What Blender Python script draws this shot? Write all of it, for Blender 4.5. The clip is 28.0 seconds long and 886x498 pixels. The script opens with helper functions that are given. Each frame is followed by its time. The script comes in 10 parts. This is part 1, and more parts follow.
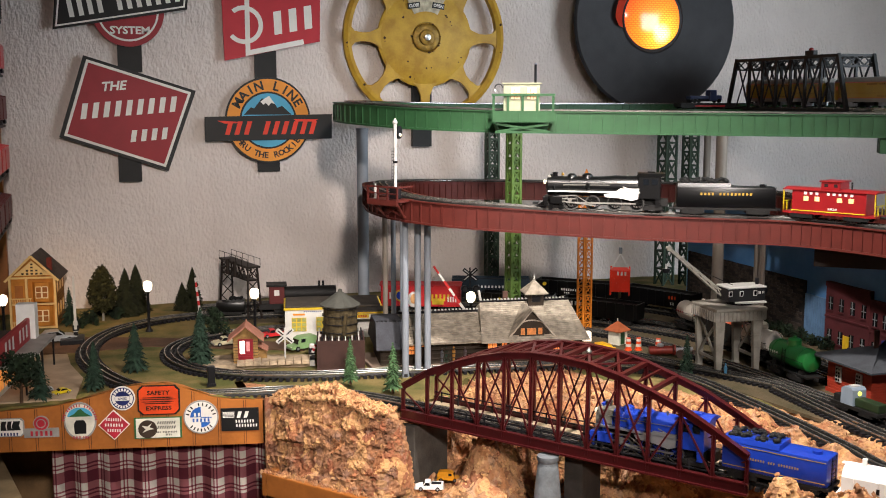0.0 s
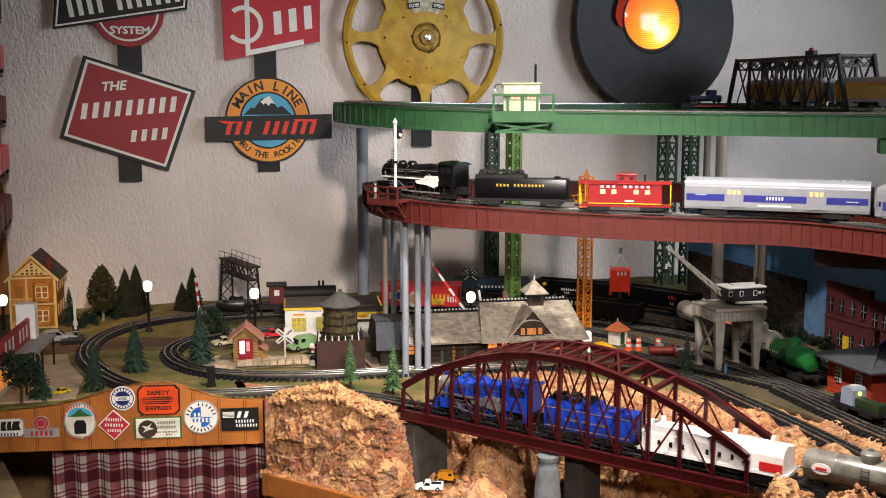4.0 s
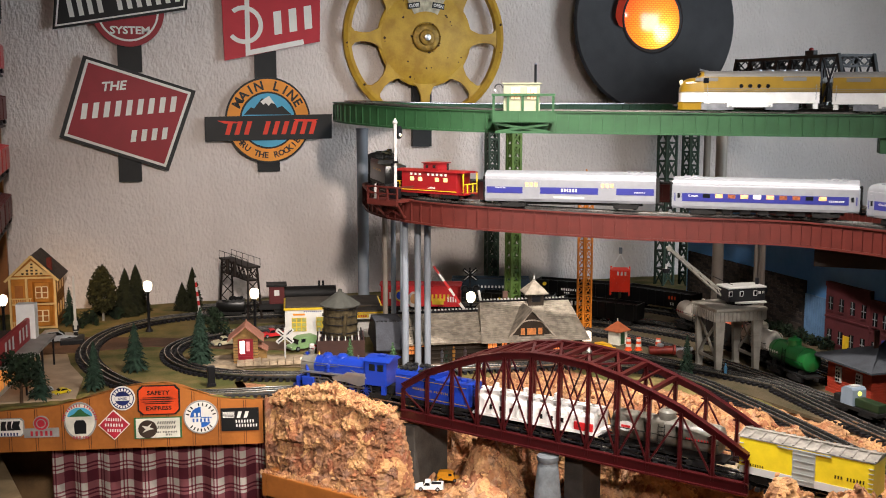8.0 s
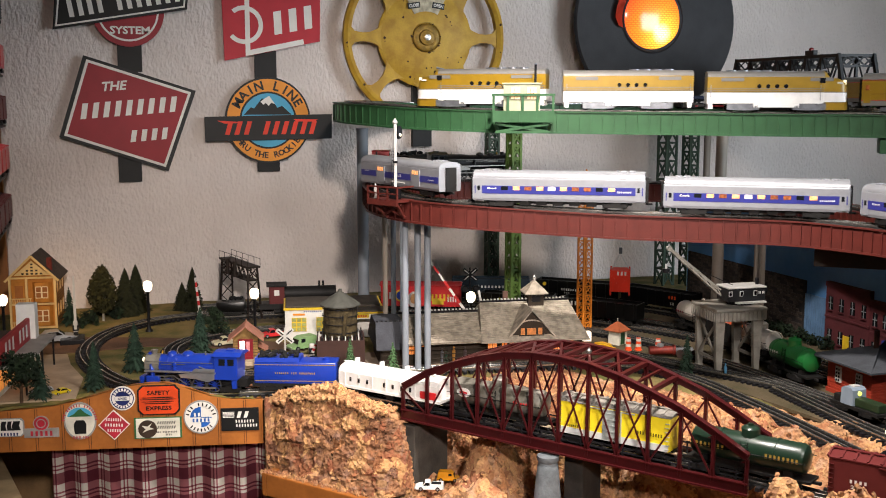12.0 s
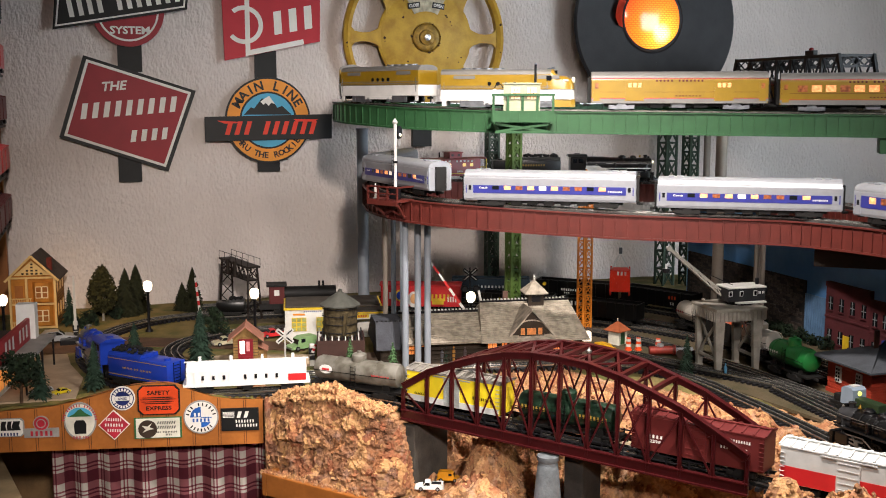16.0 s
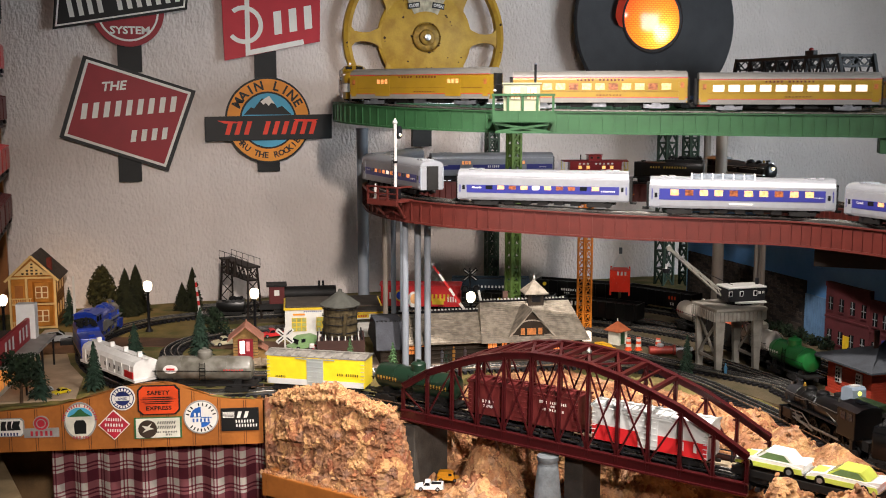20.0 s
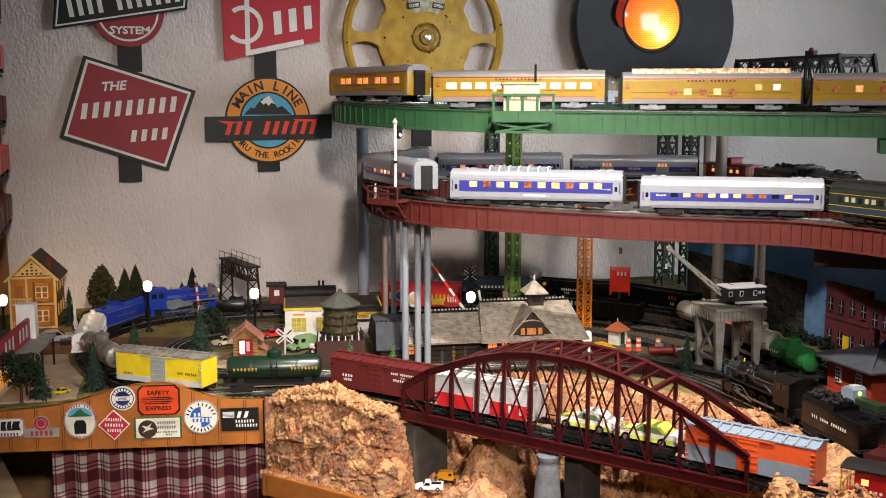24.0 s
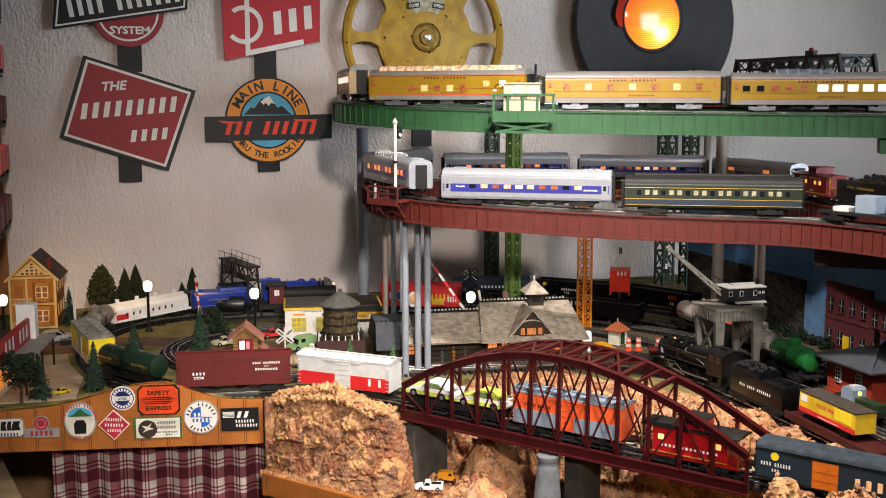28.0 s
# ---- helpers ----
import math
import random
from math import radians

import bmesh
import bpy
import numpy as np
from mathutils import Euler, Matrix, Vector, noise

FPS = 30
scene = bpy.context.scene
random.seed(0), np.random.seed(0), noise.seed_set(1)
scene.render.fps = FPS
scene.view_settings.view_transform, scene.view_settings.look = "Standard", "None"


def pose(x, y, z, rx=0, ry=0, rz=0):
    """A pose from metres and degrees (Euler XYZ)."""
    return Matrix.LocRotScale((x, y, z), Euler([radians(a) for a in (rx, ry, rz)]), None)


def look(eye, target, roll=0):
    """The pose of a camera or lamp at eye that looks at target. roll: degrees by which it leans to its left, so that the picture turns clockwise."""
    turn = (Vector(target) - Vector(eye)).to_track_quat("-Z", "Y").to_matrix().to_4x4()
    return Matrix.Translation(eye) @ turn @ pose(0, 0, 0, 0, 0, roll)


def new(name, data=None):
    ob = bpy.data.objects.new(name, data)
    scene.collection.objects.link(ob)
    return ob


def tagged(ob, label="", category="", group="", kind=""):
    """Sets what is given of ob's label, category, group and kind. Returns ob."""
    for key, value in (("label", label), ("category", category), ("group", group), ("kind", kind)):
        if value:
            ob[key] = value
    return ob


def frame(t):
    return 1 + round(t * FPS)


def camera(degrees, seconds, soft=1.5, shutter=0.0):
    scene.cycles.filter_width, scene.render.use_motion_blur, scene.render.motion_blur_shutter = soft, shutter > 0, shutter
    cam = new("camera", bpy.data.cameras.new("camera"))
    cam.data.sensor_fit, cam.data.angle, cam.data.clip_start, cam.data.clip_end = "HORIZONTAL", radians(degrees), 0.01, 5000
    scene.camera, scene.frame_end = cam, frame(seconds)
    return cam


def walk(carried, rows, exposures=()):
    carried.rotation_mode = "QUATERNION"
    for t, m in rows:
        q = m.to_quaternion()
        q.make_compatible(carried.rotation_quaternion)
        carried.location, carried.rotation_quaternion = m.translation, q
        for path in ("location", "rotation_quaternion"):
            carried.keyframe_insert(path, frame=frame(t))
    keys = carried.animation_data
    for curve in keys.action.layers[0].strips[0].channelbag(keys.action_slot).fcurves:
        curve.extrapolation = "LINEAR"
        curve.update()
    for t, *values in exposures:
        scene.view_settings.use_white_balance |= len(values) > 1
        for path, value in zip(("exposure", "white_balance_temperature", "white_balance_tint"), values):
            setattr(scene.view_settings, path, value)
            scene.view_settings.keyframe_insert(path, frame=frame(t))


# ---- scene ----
# A still camera on a tripod before a model railway in a basement room. The long wall runs along x at y = 3.52.
EYE = Vector((0, 0, 1.588))
YAW, DIP = radians(18), math.atan(266 / 1900)
WAY = Vector((math.sin(YAW) * math.cos(DIP), math.cos(YAW) * math.cos(DIP), -math.sin(DIP)))
cam = camera(2 * math.degrees(math.atan(784 / 1900)), 28.0, soft=1.0, shutter=0.5)
STILL = look(EYE, EYE + WAY)
walk(cam, [(0.0, STILL), (28.0, STILL)], exposures=[(0.0, 0.0), (28.0, 0.0)])

# ---- light ----
world = bpy.data.worlds.new("world")
scene.world = world
world.use_nodes = True
bg = world.node_tree.nodes["Background"]
sky = world.node_tree.nodes.new("ShaderNodeTexSky")
sky.sky_type, sky.sun_disc, sky.sun_elevation, sky.sun_rotation = "NISHITA", False, radians(35), radians(120)
world.node_tree.links.new(sky.outputs[0], bg.inputs[0])
bg.inputs[1].default_value = 0.035


def lamp(name, kind, m, watts, colour, size=0.1, size_y=0.0, spot=60, blend=0.3):
    data = bpy.data.lights.new(name, kind)
    data.energy, data.color = watts, colour
    if kind == "AREA":
        data.size = size
        if size_y:
            data.shape, data.size_y = "RECTANGLE", size_y
    else:
        data.shadow_soft_size = size
    if kind == "SPOT":
        data.spot_size, data.spot_blend = radians(spot), blend
    ob = new(name, data)
    ob.matrix_world = m
    return ob


daylight = lamp("window_light", "AREA", look((3.0, 0.9, 1.75), (1.55, 3.2, 1.62)), 30, (0.80, 0.90, 1.0), 1.3, 1.1)
daylight.data.spread = radians(110)
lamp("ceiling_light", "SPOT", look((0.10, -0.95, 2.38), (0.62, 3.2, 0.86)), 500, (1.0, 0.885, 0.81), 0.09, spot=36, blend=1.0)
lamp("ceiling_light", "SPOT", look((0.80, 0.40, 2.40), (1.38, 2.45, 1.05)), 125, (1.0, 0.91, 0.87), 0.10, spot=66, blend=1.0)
lamp("track_spot", "SPOT", look((0.70, 1.45, 2.40), (0.90, 1.92, 0.92)), 205, (1.0, 0.91, 0.845), 0.035, spot=80, blend=0.7)
# added spot with no source in sight; it warms the house and corner
lamp("added_house_spot", "SPOT", look((-0.26, 2.45, 2.38), (-0.14, 3.20, 0.98)), 58, (1.0, 0.66, 0.36), 0.04, spot=30, blend=0.8)


# ---- materials ----
def rgb(h):
    c = [int(h[i:i + 2], 16) / 255 for i in (0, 2, 4)]
    return tuple(x / 12.92 if x <= 0.04045 else ((x + 0.055) / 1.055) ** 2.4 for x in c)


MATS = {}


def mat(name, colour="808080", rough=0.5, metal=0.0, var=0.12, scale=25.0, bump=0.1, fine=250.0, glow=None, power=0.0, second=None, glass=0.0, loose=0.0):
    """A painted, cast or natural surface: colour with broad stains and fine grain, a little relief; glow gives off light."""
    if name in MATS:
        return MATS[name]
    m = bpy.data.materials.new(name)
    m.use_nodes = True
    nt = m.node_tree
    n, link = nt.nodes, nt.links.new
    b = n["Principled BSDF"]
    c = Vector(rgb(colour))
    d = Vector(rgb(second)) if second else c * (1 - 2.2 * var)
    tc = n.new("ShaderNodeTexCoord")
    big, small = n.new("ShaderNodeTexNoise"), n.new("ShaderNodeTexNoise")
    big.inputs["Scale"].default_value, big.inputs["Detail"].default_value = scale, 5
    small.inputs["Scale"].default_value, small.inputs["Detail"].default_value = fine, 3
    for t in (big, small):
        link(tc.outputs["Object"], t.inputs["Vector"])
    ramp = n.new("ShaderNodeValToRGB")
    ramp.color_ramp.elements[0].position, ramp.color_ramp.elements[1].position = 0.36, 0.62
    ramp.color_ramp.elements[0].color, ramp.color_ramp.elements[1].color = (*d, 1), (*c, 1)
    link(big.outputs["Fac"], ramp.inputs[0])
    hsv = n.new("ShaderNodeHueSaturation")
    mul = n.new("ShaderNodeMath")
    mul.operation = "MULTIPLY_ADD"
    mul.inputs[1].default_value, mul.inputs[2].default_value = 2 * var, 1 - var
    link(small.outputs["Fac"], mul.inputs[0])
    value = mul.outputs[0]
    if loose:
        oi, ad = n.new("ShaderNodeObjectInfo"), n.new("ShaderNodeMath")
        ad.operation = "MULTIPLY_ADD"
        ad.inputs[1].default_value = loose
        link(oi.outputs["Random"], ad.inputs[0])
        link(value, ad.inputs[2])
        value = ad.outputs[0]
    link(value, hsv.inputs["Value"])
    link(ramp.outputs[0], hsv.inputs["Color"])
    link(hsv.outputs[0], b.inputs["Base Color"])
    b.inputs["Roughness"].default_value, b.inputs["Metallic"].default_value = rough, metal
    b.inputs["Specular IOR Level"].default_value = 0.5 if rough < 0.4 else 0.3
    if bump:
        bp = n.new("ShaderNodeBump")
        bp.inputs["Strength"].default_value, bp.inputs["Distance"].default_value = bump, 0.002
        link(small.outputs["Fac"], bp.inputs["Height"])
        link(bp.outputs[0], b.inputs["Normal"])
    if glow:
        b.inputs["Emission Color"].default_value = (*rgb(glow), 1)
        b.inputs["Emission Strength"].default_value = power
    if glass:
        b.inputs["Transmission Weight"].default_value = glass
    MATS[name] = m
    return m


def rock_mat(name, a, b_, c_, scale):
    """Plaster rock: ochre, rust and grey patches with fine grit."""
    m = mat(name, a, 0.9, 0, 0.25, scale, 0.9, 260, second=b_)
    n, link = m.node_tree.nodes, m.node_tree.links.new
    extra, mix = n.new("ShaderNodeTexNoise"), n.new("ShaderNodeMix")
    extra.inputs["Scale"].default_value, extra.inputs["Detail"].default_value = scale * 1.9, 6
    tc = [x for x in n if x.bl_idname == "ShaderNodeTexCoord"][0]
    hsv = [x for x in n if x.bl_idname == "ShaderNodeHueSaturation"][0]
    ramp = [x for x in n if x.bl_idname == "ShaderNodeValToRGB"][0]
    off = n.new("ShaderNodeMapping")
    off.inputs["Location"].default_value = (3, 7, 1)
    link(tc.outputs["Object"], off.inputs[0])
    link(off.outputs[0], extra.inputs["Vector"])
    mix.data_type = "RGBA"
    r2 = n.new("ShaderNodeValToRGB")
    r2.color_ramp.elements[0].position, r2.color_ramp.elements[1].position = 0.52, 0.66
    link(extra.outputs["Fac"], r2.inputs[0])
    link(r2.outputs[0], mix.inputs[0])
    link(ramp.outputs[0], mix.inputs[6])
    mix.inputs[7].default_value = (*rgb(c_), 1)
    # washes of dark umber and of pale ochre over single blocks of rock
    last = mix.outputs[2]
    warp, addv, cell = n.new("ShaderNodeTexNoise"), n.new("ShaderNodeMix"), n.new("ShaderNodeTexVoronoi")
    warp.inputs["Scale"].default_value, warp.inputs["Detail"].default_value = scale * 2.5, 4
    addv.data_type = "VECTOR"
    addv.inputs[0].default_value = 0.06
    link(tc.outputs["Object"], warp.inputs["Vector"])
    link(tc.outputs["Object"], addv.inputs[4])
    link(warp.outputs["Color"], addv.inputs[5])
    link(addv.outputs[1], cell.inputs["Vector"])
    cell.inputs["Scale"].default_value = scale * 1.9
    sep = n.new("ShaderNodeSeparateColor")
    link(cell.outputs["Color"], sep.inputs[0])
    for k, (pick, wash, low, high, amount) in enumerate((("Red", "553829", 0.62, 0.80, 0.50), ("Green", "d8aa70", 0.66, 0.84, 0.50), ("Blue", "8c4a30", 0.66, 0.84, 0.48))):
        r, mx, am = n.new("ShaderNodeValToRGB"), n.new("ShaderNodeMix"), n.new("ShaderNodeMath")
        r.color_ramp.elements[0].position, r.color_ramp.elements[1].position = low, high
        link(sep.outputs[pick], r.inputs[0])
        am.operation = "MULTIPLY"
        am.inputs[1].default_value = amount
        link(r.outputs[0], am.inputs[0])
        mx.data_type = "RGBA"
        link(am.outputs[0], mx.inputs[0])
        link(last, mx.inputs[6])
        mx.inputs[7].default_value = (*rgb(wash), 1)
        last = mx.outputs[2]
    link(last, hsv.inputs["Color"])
    # crumbly relief: lumps and pits under the grit
    lump, pit, sm, rb = n.new("ShaderNodeTexNoise"), n.new("ShaderNodeTexVoronoi"), n.new("ShaderNodeMath"), n.new("ShaderNodeBump")
    lump.inputs["Scale"].default_value, lump.inputs["Detail"].default_value, lump.inputs["Roughness"].default_value = 75, 8, 0.72
    pit.inputs["Scale"].default_value = 120
    link(tc.outputs["Object"], lump.inputs["Vector"]), link(tc.outputs["Object"], pit.inputs["Vector"])
    link(lump.outputs["Fac"], sm.inputs[0]), link(pit.outputs["Distance"], sm.inputs[1])
    rb.inputs["Strength"].default_value, rb.inputs["Distance"].default_value = 0.9, 0.0045
    link(sm.outputs[0], rb.inputs["Height"])
    old = [x for x in n if x.bl_idname == "ShaderNodeBump" and x is not rb and x != rb][0]
    link(rb.outputs[0], old.inputs["Normal"])
    return m


# ---- shaping helpers ----
def thing(name, m, label="", category="", group="", kind=""):
    ob = new(name)
    ob.empty_display_size = 0.02
    ob.matrix_world = m
    return tagged(ob, label, category, group, kind)


def part(name, bm, material, parent=None, label="", smooth=False, m=None):
    bmesh.ops.recalc_face_normals(bm, faces=bm.faces)
    me = bpy.data.meshes.new(name)
    if smooth:
        for f in bm.faces:
            f.smooth = True
    bm.to_mesh(me)
    bm.free()
    if smooth:
        me.set_sharp_from_angle(angle=radians(38))
    me.materials.append(material)
    ob = new(name, me)
    if parent is not None:
        ob.parent = parent
    if m is not None:
        ob.matrix_basis = m
    return tagged(ob, label)


def again(ob, m, parent=None):
    """A second part on the same mesh."""
    o = new(ob.name.split(".")[0], ob.data)
    o.parent = parent if parent is not None else ob.parent
    o.matrix_basis = m
    if "label" in ob:
        o["label"] = ob["label"]
    return o


def B():
    return bmesh.new()


def box(bm, x0, x1, y0, y1, z0, z1, m=None, bev=0.0):
    r = bmesh.ops.create_cube(bm, size=1)
    vs = r["verts"]
    bmesh.ops.transform(bm, matrix=Matrix.LocRotScale(((x0 + x1) / 2, (y0 + y1) / 2, (z0 + z1) / 2), None, (abs(x1 - x0), abs(y1 - y0), abs(z1 - z0))), verts=vs)
    if bev:
        es = list({e for v in vs for e in v.link_edges})
        o = bmesh.ops.bevel(bm, geom=es, offset=bev, segments=2, affect="EDGES", profile=0.5)
        vs = list({v for f in o["faces"] for v in f.verts} | {v for v in vs if v.is_valid})
    if m is not None:
        bmesh.ops.transform(bm, matrix=m, verts=vs)
    return bm


def rod(bm, a, b, r0, r1=None, n=10, caps=True):
    a, b = Vector(a), Vector(b)
    r1 = r0 if r1 is None else r1
    d = b - a
    q = d.to_track_quat("Z", "Y").to_matrix().to_4x4()
    bmesh.ops.create_cone(bm, cap_ends=caps, segments=n, radius1=r0, radius2=r1, depth=d.length, matrix=Matrix.Translation((a + b) / 2) @ q)
    return bm


def beam(bm, a, b, w, h):
    """A bar of section w x h from a to b."""
    a, b = Vector(a), Vector(b)
    d = b - a
    q = d.to_track_quat("X", "Z").to_matrix().to_4x4()
    r = bmesh.ops.create_cube(bm, size=1)
    bmesh.ops.transform(bm, matrix=Matrix.Translation((a + b) / 2) @ q @ Matrix.Diagonal((d.length, w, h, 1)), verts=r["verts"])
    return bm


def lathe(bm, prof, n=16, m=None):
    rings = []
    for r, z in prof:
        rings.append([bm.verts.new((r * math.cos(2 * math.pi * k / n), r * math.sin(2 * math.pi * k / n), z)) for k in range(n)])
    for p, q in zip(rings, rings[1:]):
        for k in range(n):
            bm.faces.new((p[k], p[(k + 1) % n], q[(k + 1) % n], q[k]))
    if abs(prof[0][0] - prof[-1][0]) < 1e-7 and prof[0][0] > 0.004:
        for k in range(n):
            bm.faces.new((rings[-1][k], rings[-1][(k + 1) % n], rings[0][(k + 1) % n], rings[0][k]))
    else:
        bm.faces.new(rings[0][::-1])
        bm.faces.new(rings[-1])
    if m is not None:
        bmesh.ops.transform(bm, matrix=m, verts=[v for r in rings for v in r])
    return bm


def prism(bm, poly, z0, z1, m=None):
    """A flat polygon (x, y) made thick from z0 to z1."""
    lo = [bm.verts.new((x, y, z0)) for x, y in poly]
    hi = [bm.verts.new((x, y, z1)) for x, y in poly]
    k = len(poly)
    bm.faces.new(lo[::-1])
    bm.faces.new(hi)
    for i in range(k):
        bm.faces.new((lo[i], lo[(i + 1) % k], hi[(i + 1) % k], hi[i]))
    if m is not None:
        bmesh.ops.transform(bm, matrix=m, verts=lo + hi)
    return bm


def extrude(bm, prof, x0, x1, m=None):
    """A section (y, z) drawn out along x."""
    q = Matrix(((0, 0, 1, 0), (1, 0, 0, 0), (0, 1, 0, 0), (0, 0, 0, 1)))
    return prism(bm, prof, x0, x1, q if m is None else m @ q)


def sweep(bm, run, prof, closed=True):
    """A section of (offset to the left, z) drawn along a path of (x, y, heading)."""
    rings = []
    for x, y, a, d in run:
        nx, ny = -math.sin(a), math.cos(a)
        rings.append([bm.verts.new((x + nx * o, y + ny * o, z + d)) for o, z in prof])
    k = len(prof)
    for p, q in zip(rings, rings[1:]):
        for i in range(k):
            bm.faces.new((p[i], q[i], q[(i + 1) % k], p[(i + 1) % k]))
    bm.faces.new(rings[0])
    bm.faces.new(rings[-1][::-1])
    return bm


def writing(name, body, height, material, parent, m, width=0.0, depth=0.0004, shear=0.0):
    """Raised letters in the built-in font, centred, reading along x with y up; # stands for a plain bar the size of a letter."""
    if "#" in body:
        width = width or height * 0.75 * len(body)
        p = width / len(body)
        bm = B()
        for i, ch in enumerate(body):
            if ch == "#":
                x = -width / 2 + (i + 0.5) * p
                k, h = 0.25 * p, height / 2
                bm.faces.new([bm.verts.new((x + e + shear * f, f, 0)) for e, f in ((-k, -h), (k, -h), (k, h), (-k, h))])
        bars = part(name, bm, material, parent, m=m)
        return tagged(bars, kind="stuff")
    cu = bpy.data.curves.new(name, "FONT")
    cu.body, cu.align_x, cu.align_y, cu.size, cu.extrude, cu.resolution_u, cu.shear, cu.offset = body, "CENTER", "CENTER", 1.0, 0.0, 2, shear, 0.030
    ob = bpy.data.objects.new("letters", cu)
    scene.collection.objects.link(ob)
    me = bpy.data.meshes.new_from_object(ob.evaluated_get(bpy.context.evaluated_depsgraph_get()))
    bpy.data.objects.remove(ob)
    co = np.zeros(len(me.vertices) * 3)
    me.vertices.foreach_get("co", co)
    co = co.reshape(-1, 3)
    if len(co):
        lo, hi = co.min(0), co.max(0)
        co[:, :2] -= ((lo + hi) / 2)[:2]
        k = height / max(1e-6, hi[1] - lo[1])
        co[:, 1] *= k
        co[:, 0] *= width / max(1e-6, hi[0] - lo[0]) if width else k
        me.vertices.foreach_set("co", co.ravel())
    me.materials.append(material)
    o = new(name, me)
    o.parent = parent
    o.matrix_basis = m
    return o


class Path:
    """A smooth run through plan points, measured along its length."""

    def __init__(self, pts, origin=0, n=16):
        p = [Vector(q).to_3d() for q in pts]
        q = [2 * p[0] - p[1], *p, 2 * p[-1] - p[-2]]
        c = []
        for i in range(len(p) - 1):
            a, b, d, e = q[i:i + 4]
            for k in range(n):
                u = k / n
                c.append(0.5 * (2 * b + (d - a) * u + (2 * a - 5 * b + 4 * d - e) * u * u + (3 * b - a - 3 * d + e) * u ** 3))
        c.append(p[-1])
        self.p = np.array([(v.x, v.y) for v in c])
        self.s = np.concatenate([[0], np.cumsum(np.linalg.norm(np.diff(self.p, axis=0), axis=1))])
        self.zero = self.s[origin * n]
        self.grade = None

    def fall(self, s):
        """How far the line lies below its first level."""
        return float(np.interp(s, *self.grade)) if self.grade else 0.0

    def at(self, s):
        s = s + self.zero
        return np.array([np.interp(s, self.s, self.p[:, 0]), np.interp(s, self.s, self.p[:, 1])])

    def run(self, s0, s1, step=0.03):
        out = []
        k = max(2, int((s1 - s0) / step))
        for i in range(k + 1):
            s = s0 + (s1 - s0) * i / k
            a, b = self.at(s - 0.012), self.at(s + 0.012)
            x, y = self.at(s)
            out.append((x, y, math.atan2(b[1] - a[1], b[0] - a[0]), self.fall(s)))
        return out

    def end(self):
        return self.s[-1] - self.zero

# ---- plan of the lines ----
LOW, RED_Z, GREEN_Z = 0.95, 1.3466, 1.562
freight_line = Path([(2.35, -2.0), (2.33, -1.2), (2.2, -0.35), (1.95, 0.3), (1.5958, 0.8308), (1.2157, 1.3193), (1.1423, 1.4268), (1.0580, 1.5513), (0.9384, 1.7117), (0.8156, 1.8696), (0.705, 2.0116), (0.6314, 2.1063), (0.5871, 2.1705), (0.4971, 2.2628), (0.4033, 2.3182), (0.3048, 2.3325), (0.2082, 2.3492), (0.1269, 2.3981), (0.0453, 2.4957), (-0.0154, 2.6661), (-0.0376, 2.83), (-0.014, 2.985), (0.053, 3.115), (0.158, 3.205), (0.29, 3.245), (0.4516, 3.258), (0.714, 3.2482), (0.9727, 3.1899), (1.2, 3.07), (1.42, 2.87), (1.58, 2.6), (1.66, 2.3), (1.68, 1.9), (1.68, 1.2)], 4)
freight_line.grade = ([0.55, 0.70, 0.92, 1.47], [-0.019, -0.017, -0.012, 0.0])
red_line = Path([(1.4520, -2.3595), (1.4520, -0.4537), (1.4429, 1.0890), (1.4888, 1.3461), (1.5027, 1.5507), (1.4853, 1.7236), (1.4335, 1.8555), (1.3639, 1.9324), (1.2743, 1.9804), (1.1845, 2.0274), (1.0949, 2.0753), (1.0065, 2.1270), (0.9185, 2.1796), (0.8380, 2.2266), (0.7553, 2.2921), (0.6963, 2.3860), (0.6730, 2.4942), (0.6850, 2.5931), (0.7143, 2.7356), (0.7727, 2.8635), (0.8698, 2.9683), (1.0022, 3.0196), (1.1461, 3.0096), (1.3029, 2.9744), (1.4581, 2.9344), (1.6072, 2.8755), (1.7076, 2.7799), (1.7532, 2.6288), (1.7469, 2.4316), (1.7093, 2.2026), (1.6751, 1.9516), (1.6553, 1.6644), (1.6104, 1.3644), (1.5370, 1.0736), (1.4137, 0.6942)], 3)
red_line.grade = ([0.45, 0.71, 0.94, 1.12, 1.25, 1.37, 1.59, 1.8, 2.2, 2.7, 9.0], [-0.006, -0.0032, 0.0007, 0.0068, 0.0130, 0.0180, 0.0265, 0.0265, 0.006, -0.006, -0.010])
green_line = Path([(2.2000, -3.0000), (2.2000, -1.0000), (2.1700, 0.6000), (2.0600, 1.1500), (1.9761, 1.6161), (1.8197, 1.8790), (1.6575, 2.0271), (1.4782, 2.1224), (1.2958, 2.2082), (1.1103, 2.2844), (0.9891, 2.3323), (0.8898, 2.3825), (0.7952, 2.4472), (0.7187, 2.5357), (0.6685, 2.6400), (0.6525, 2.7459), (0.6720, 2.8774), (0.7143, 3.0333), (0.7750, 3.1900), (0.8700, 3.3200), (1.0200, 3.3900), (1.2000, 3.4100), (1.6000, 3.4100), (1.9500, 3.4000), (2.2000, 3.3100), (2.3300, 3.1600), (2.3600, 2.9500), (2.3600, 2.2000), (2.3600, 1.4000)], 4)
green_line.grade = ([0.3, 0.7, 1.07, 1.36, 1.55, 1.7, 1.85, 2.3, 2.8, 9.0], [-0.006, -0.0034, 0.0002, 0.0035, 0.0095, 0.0165, 0.0215, 0.0215, 0.012, 0.004])
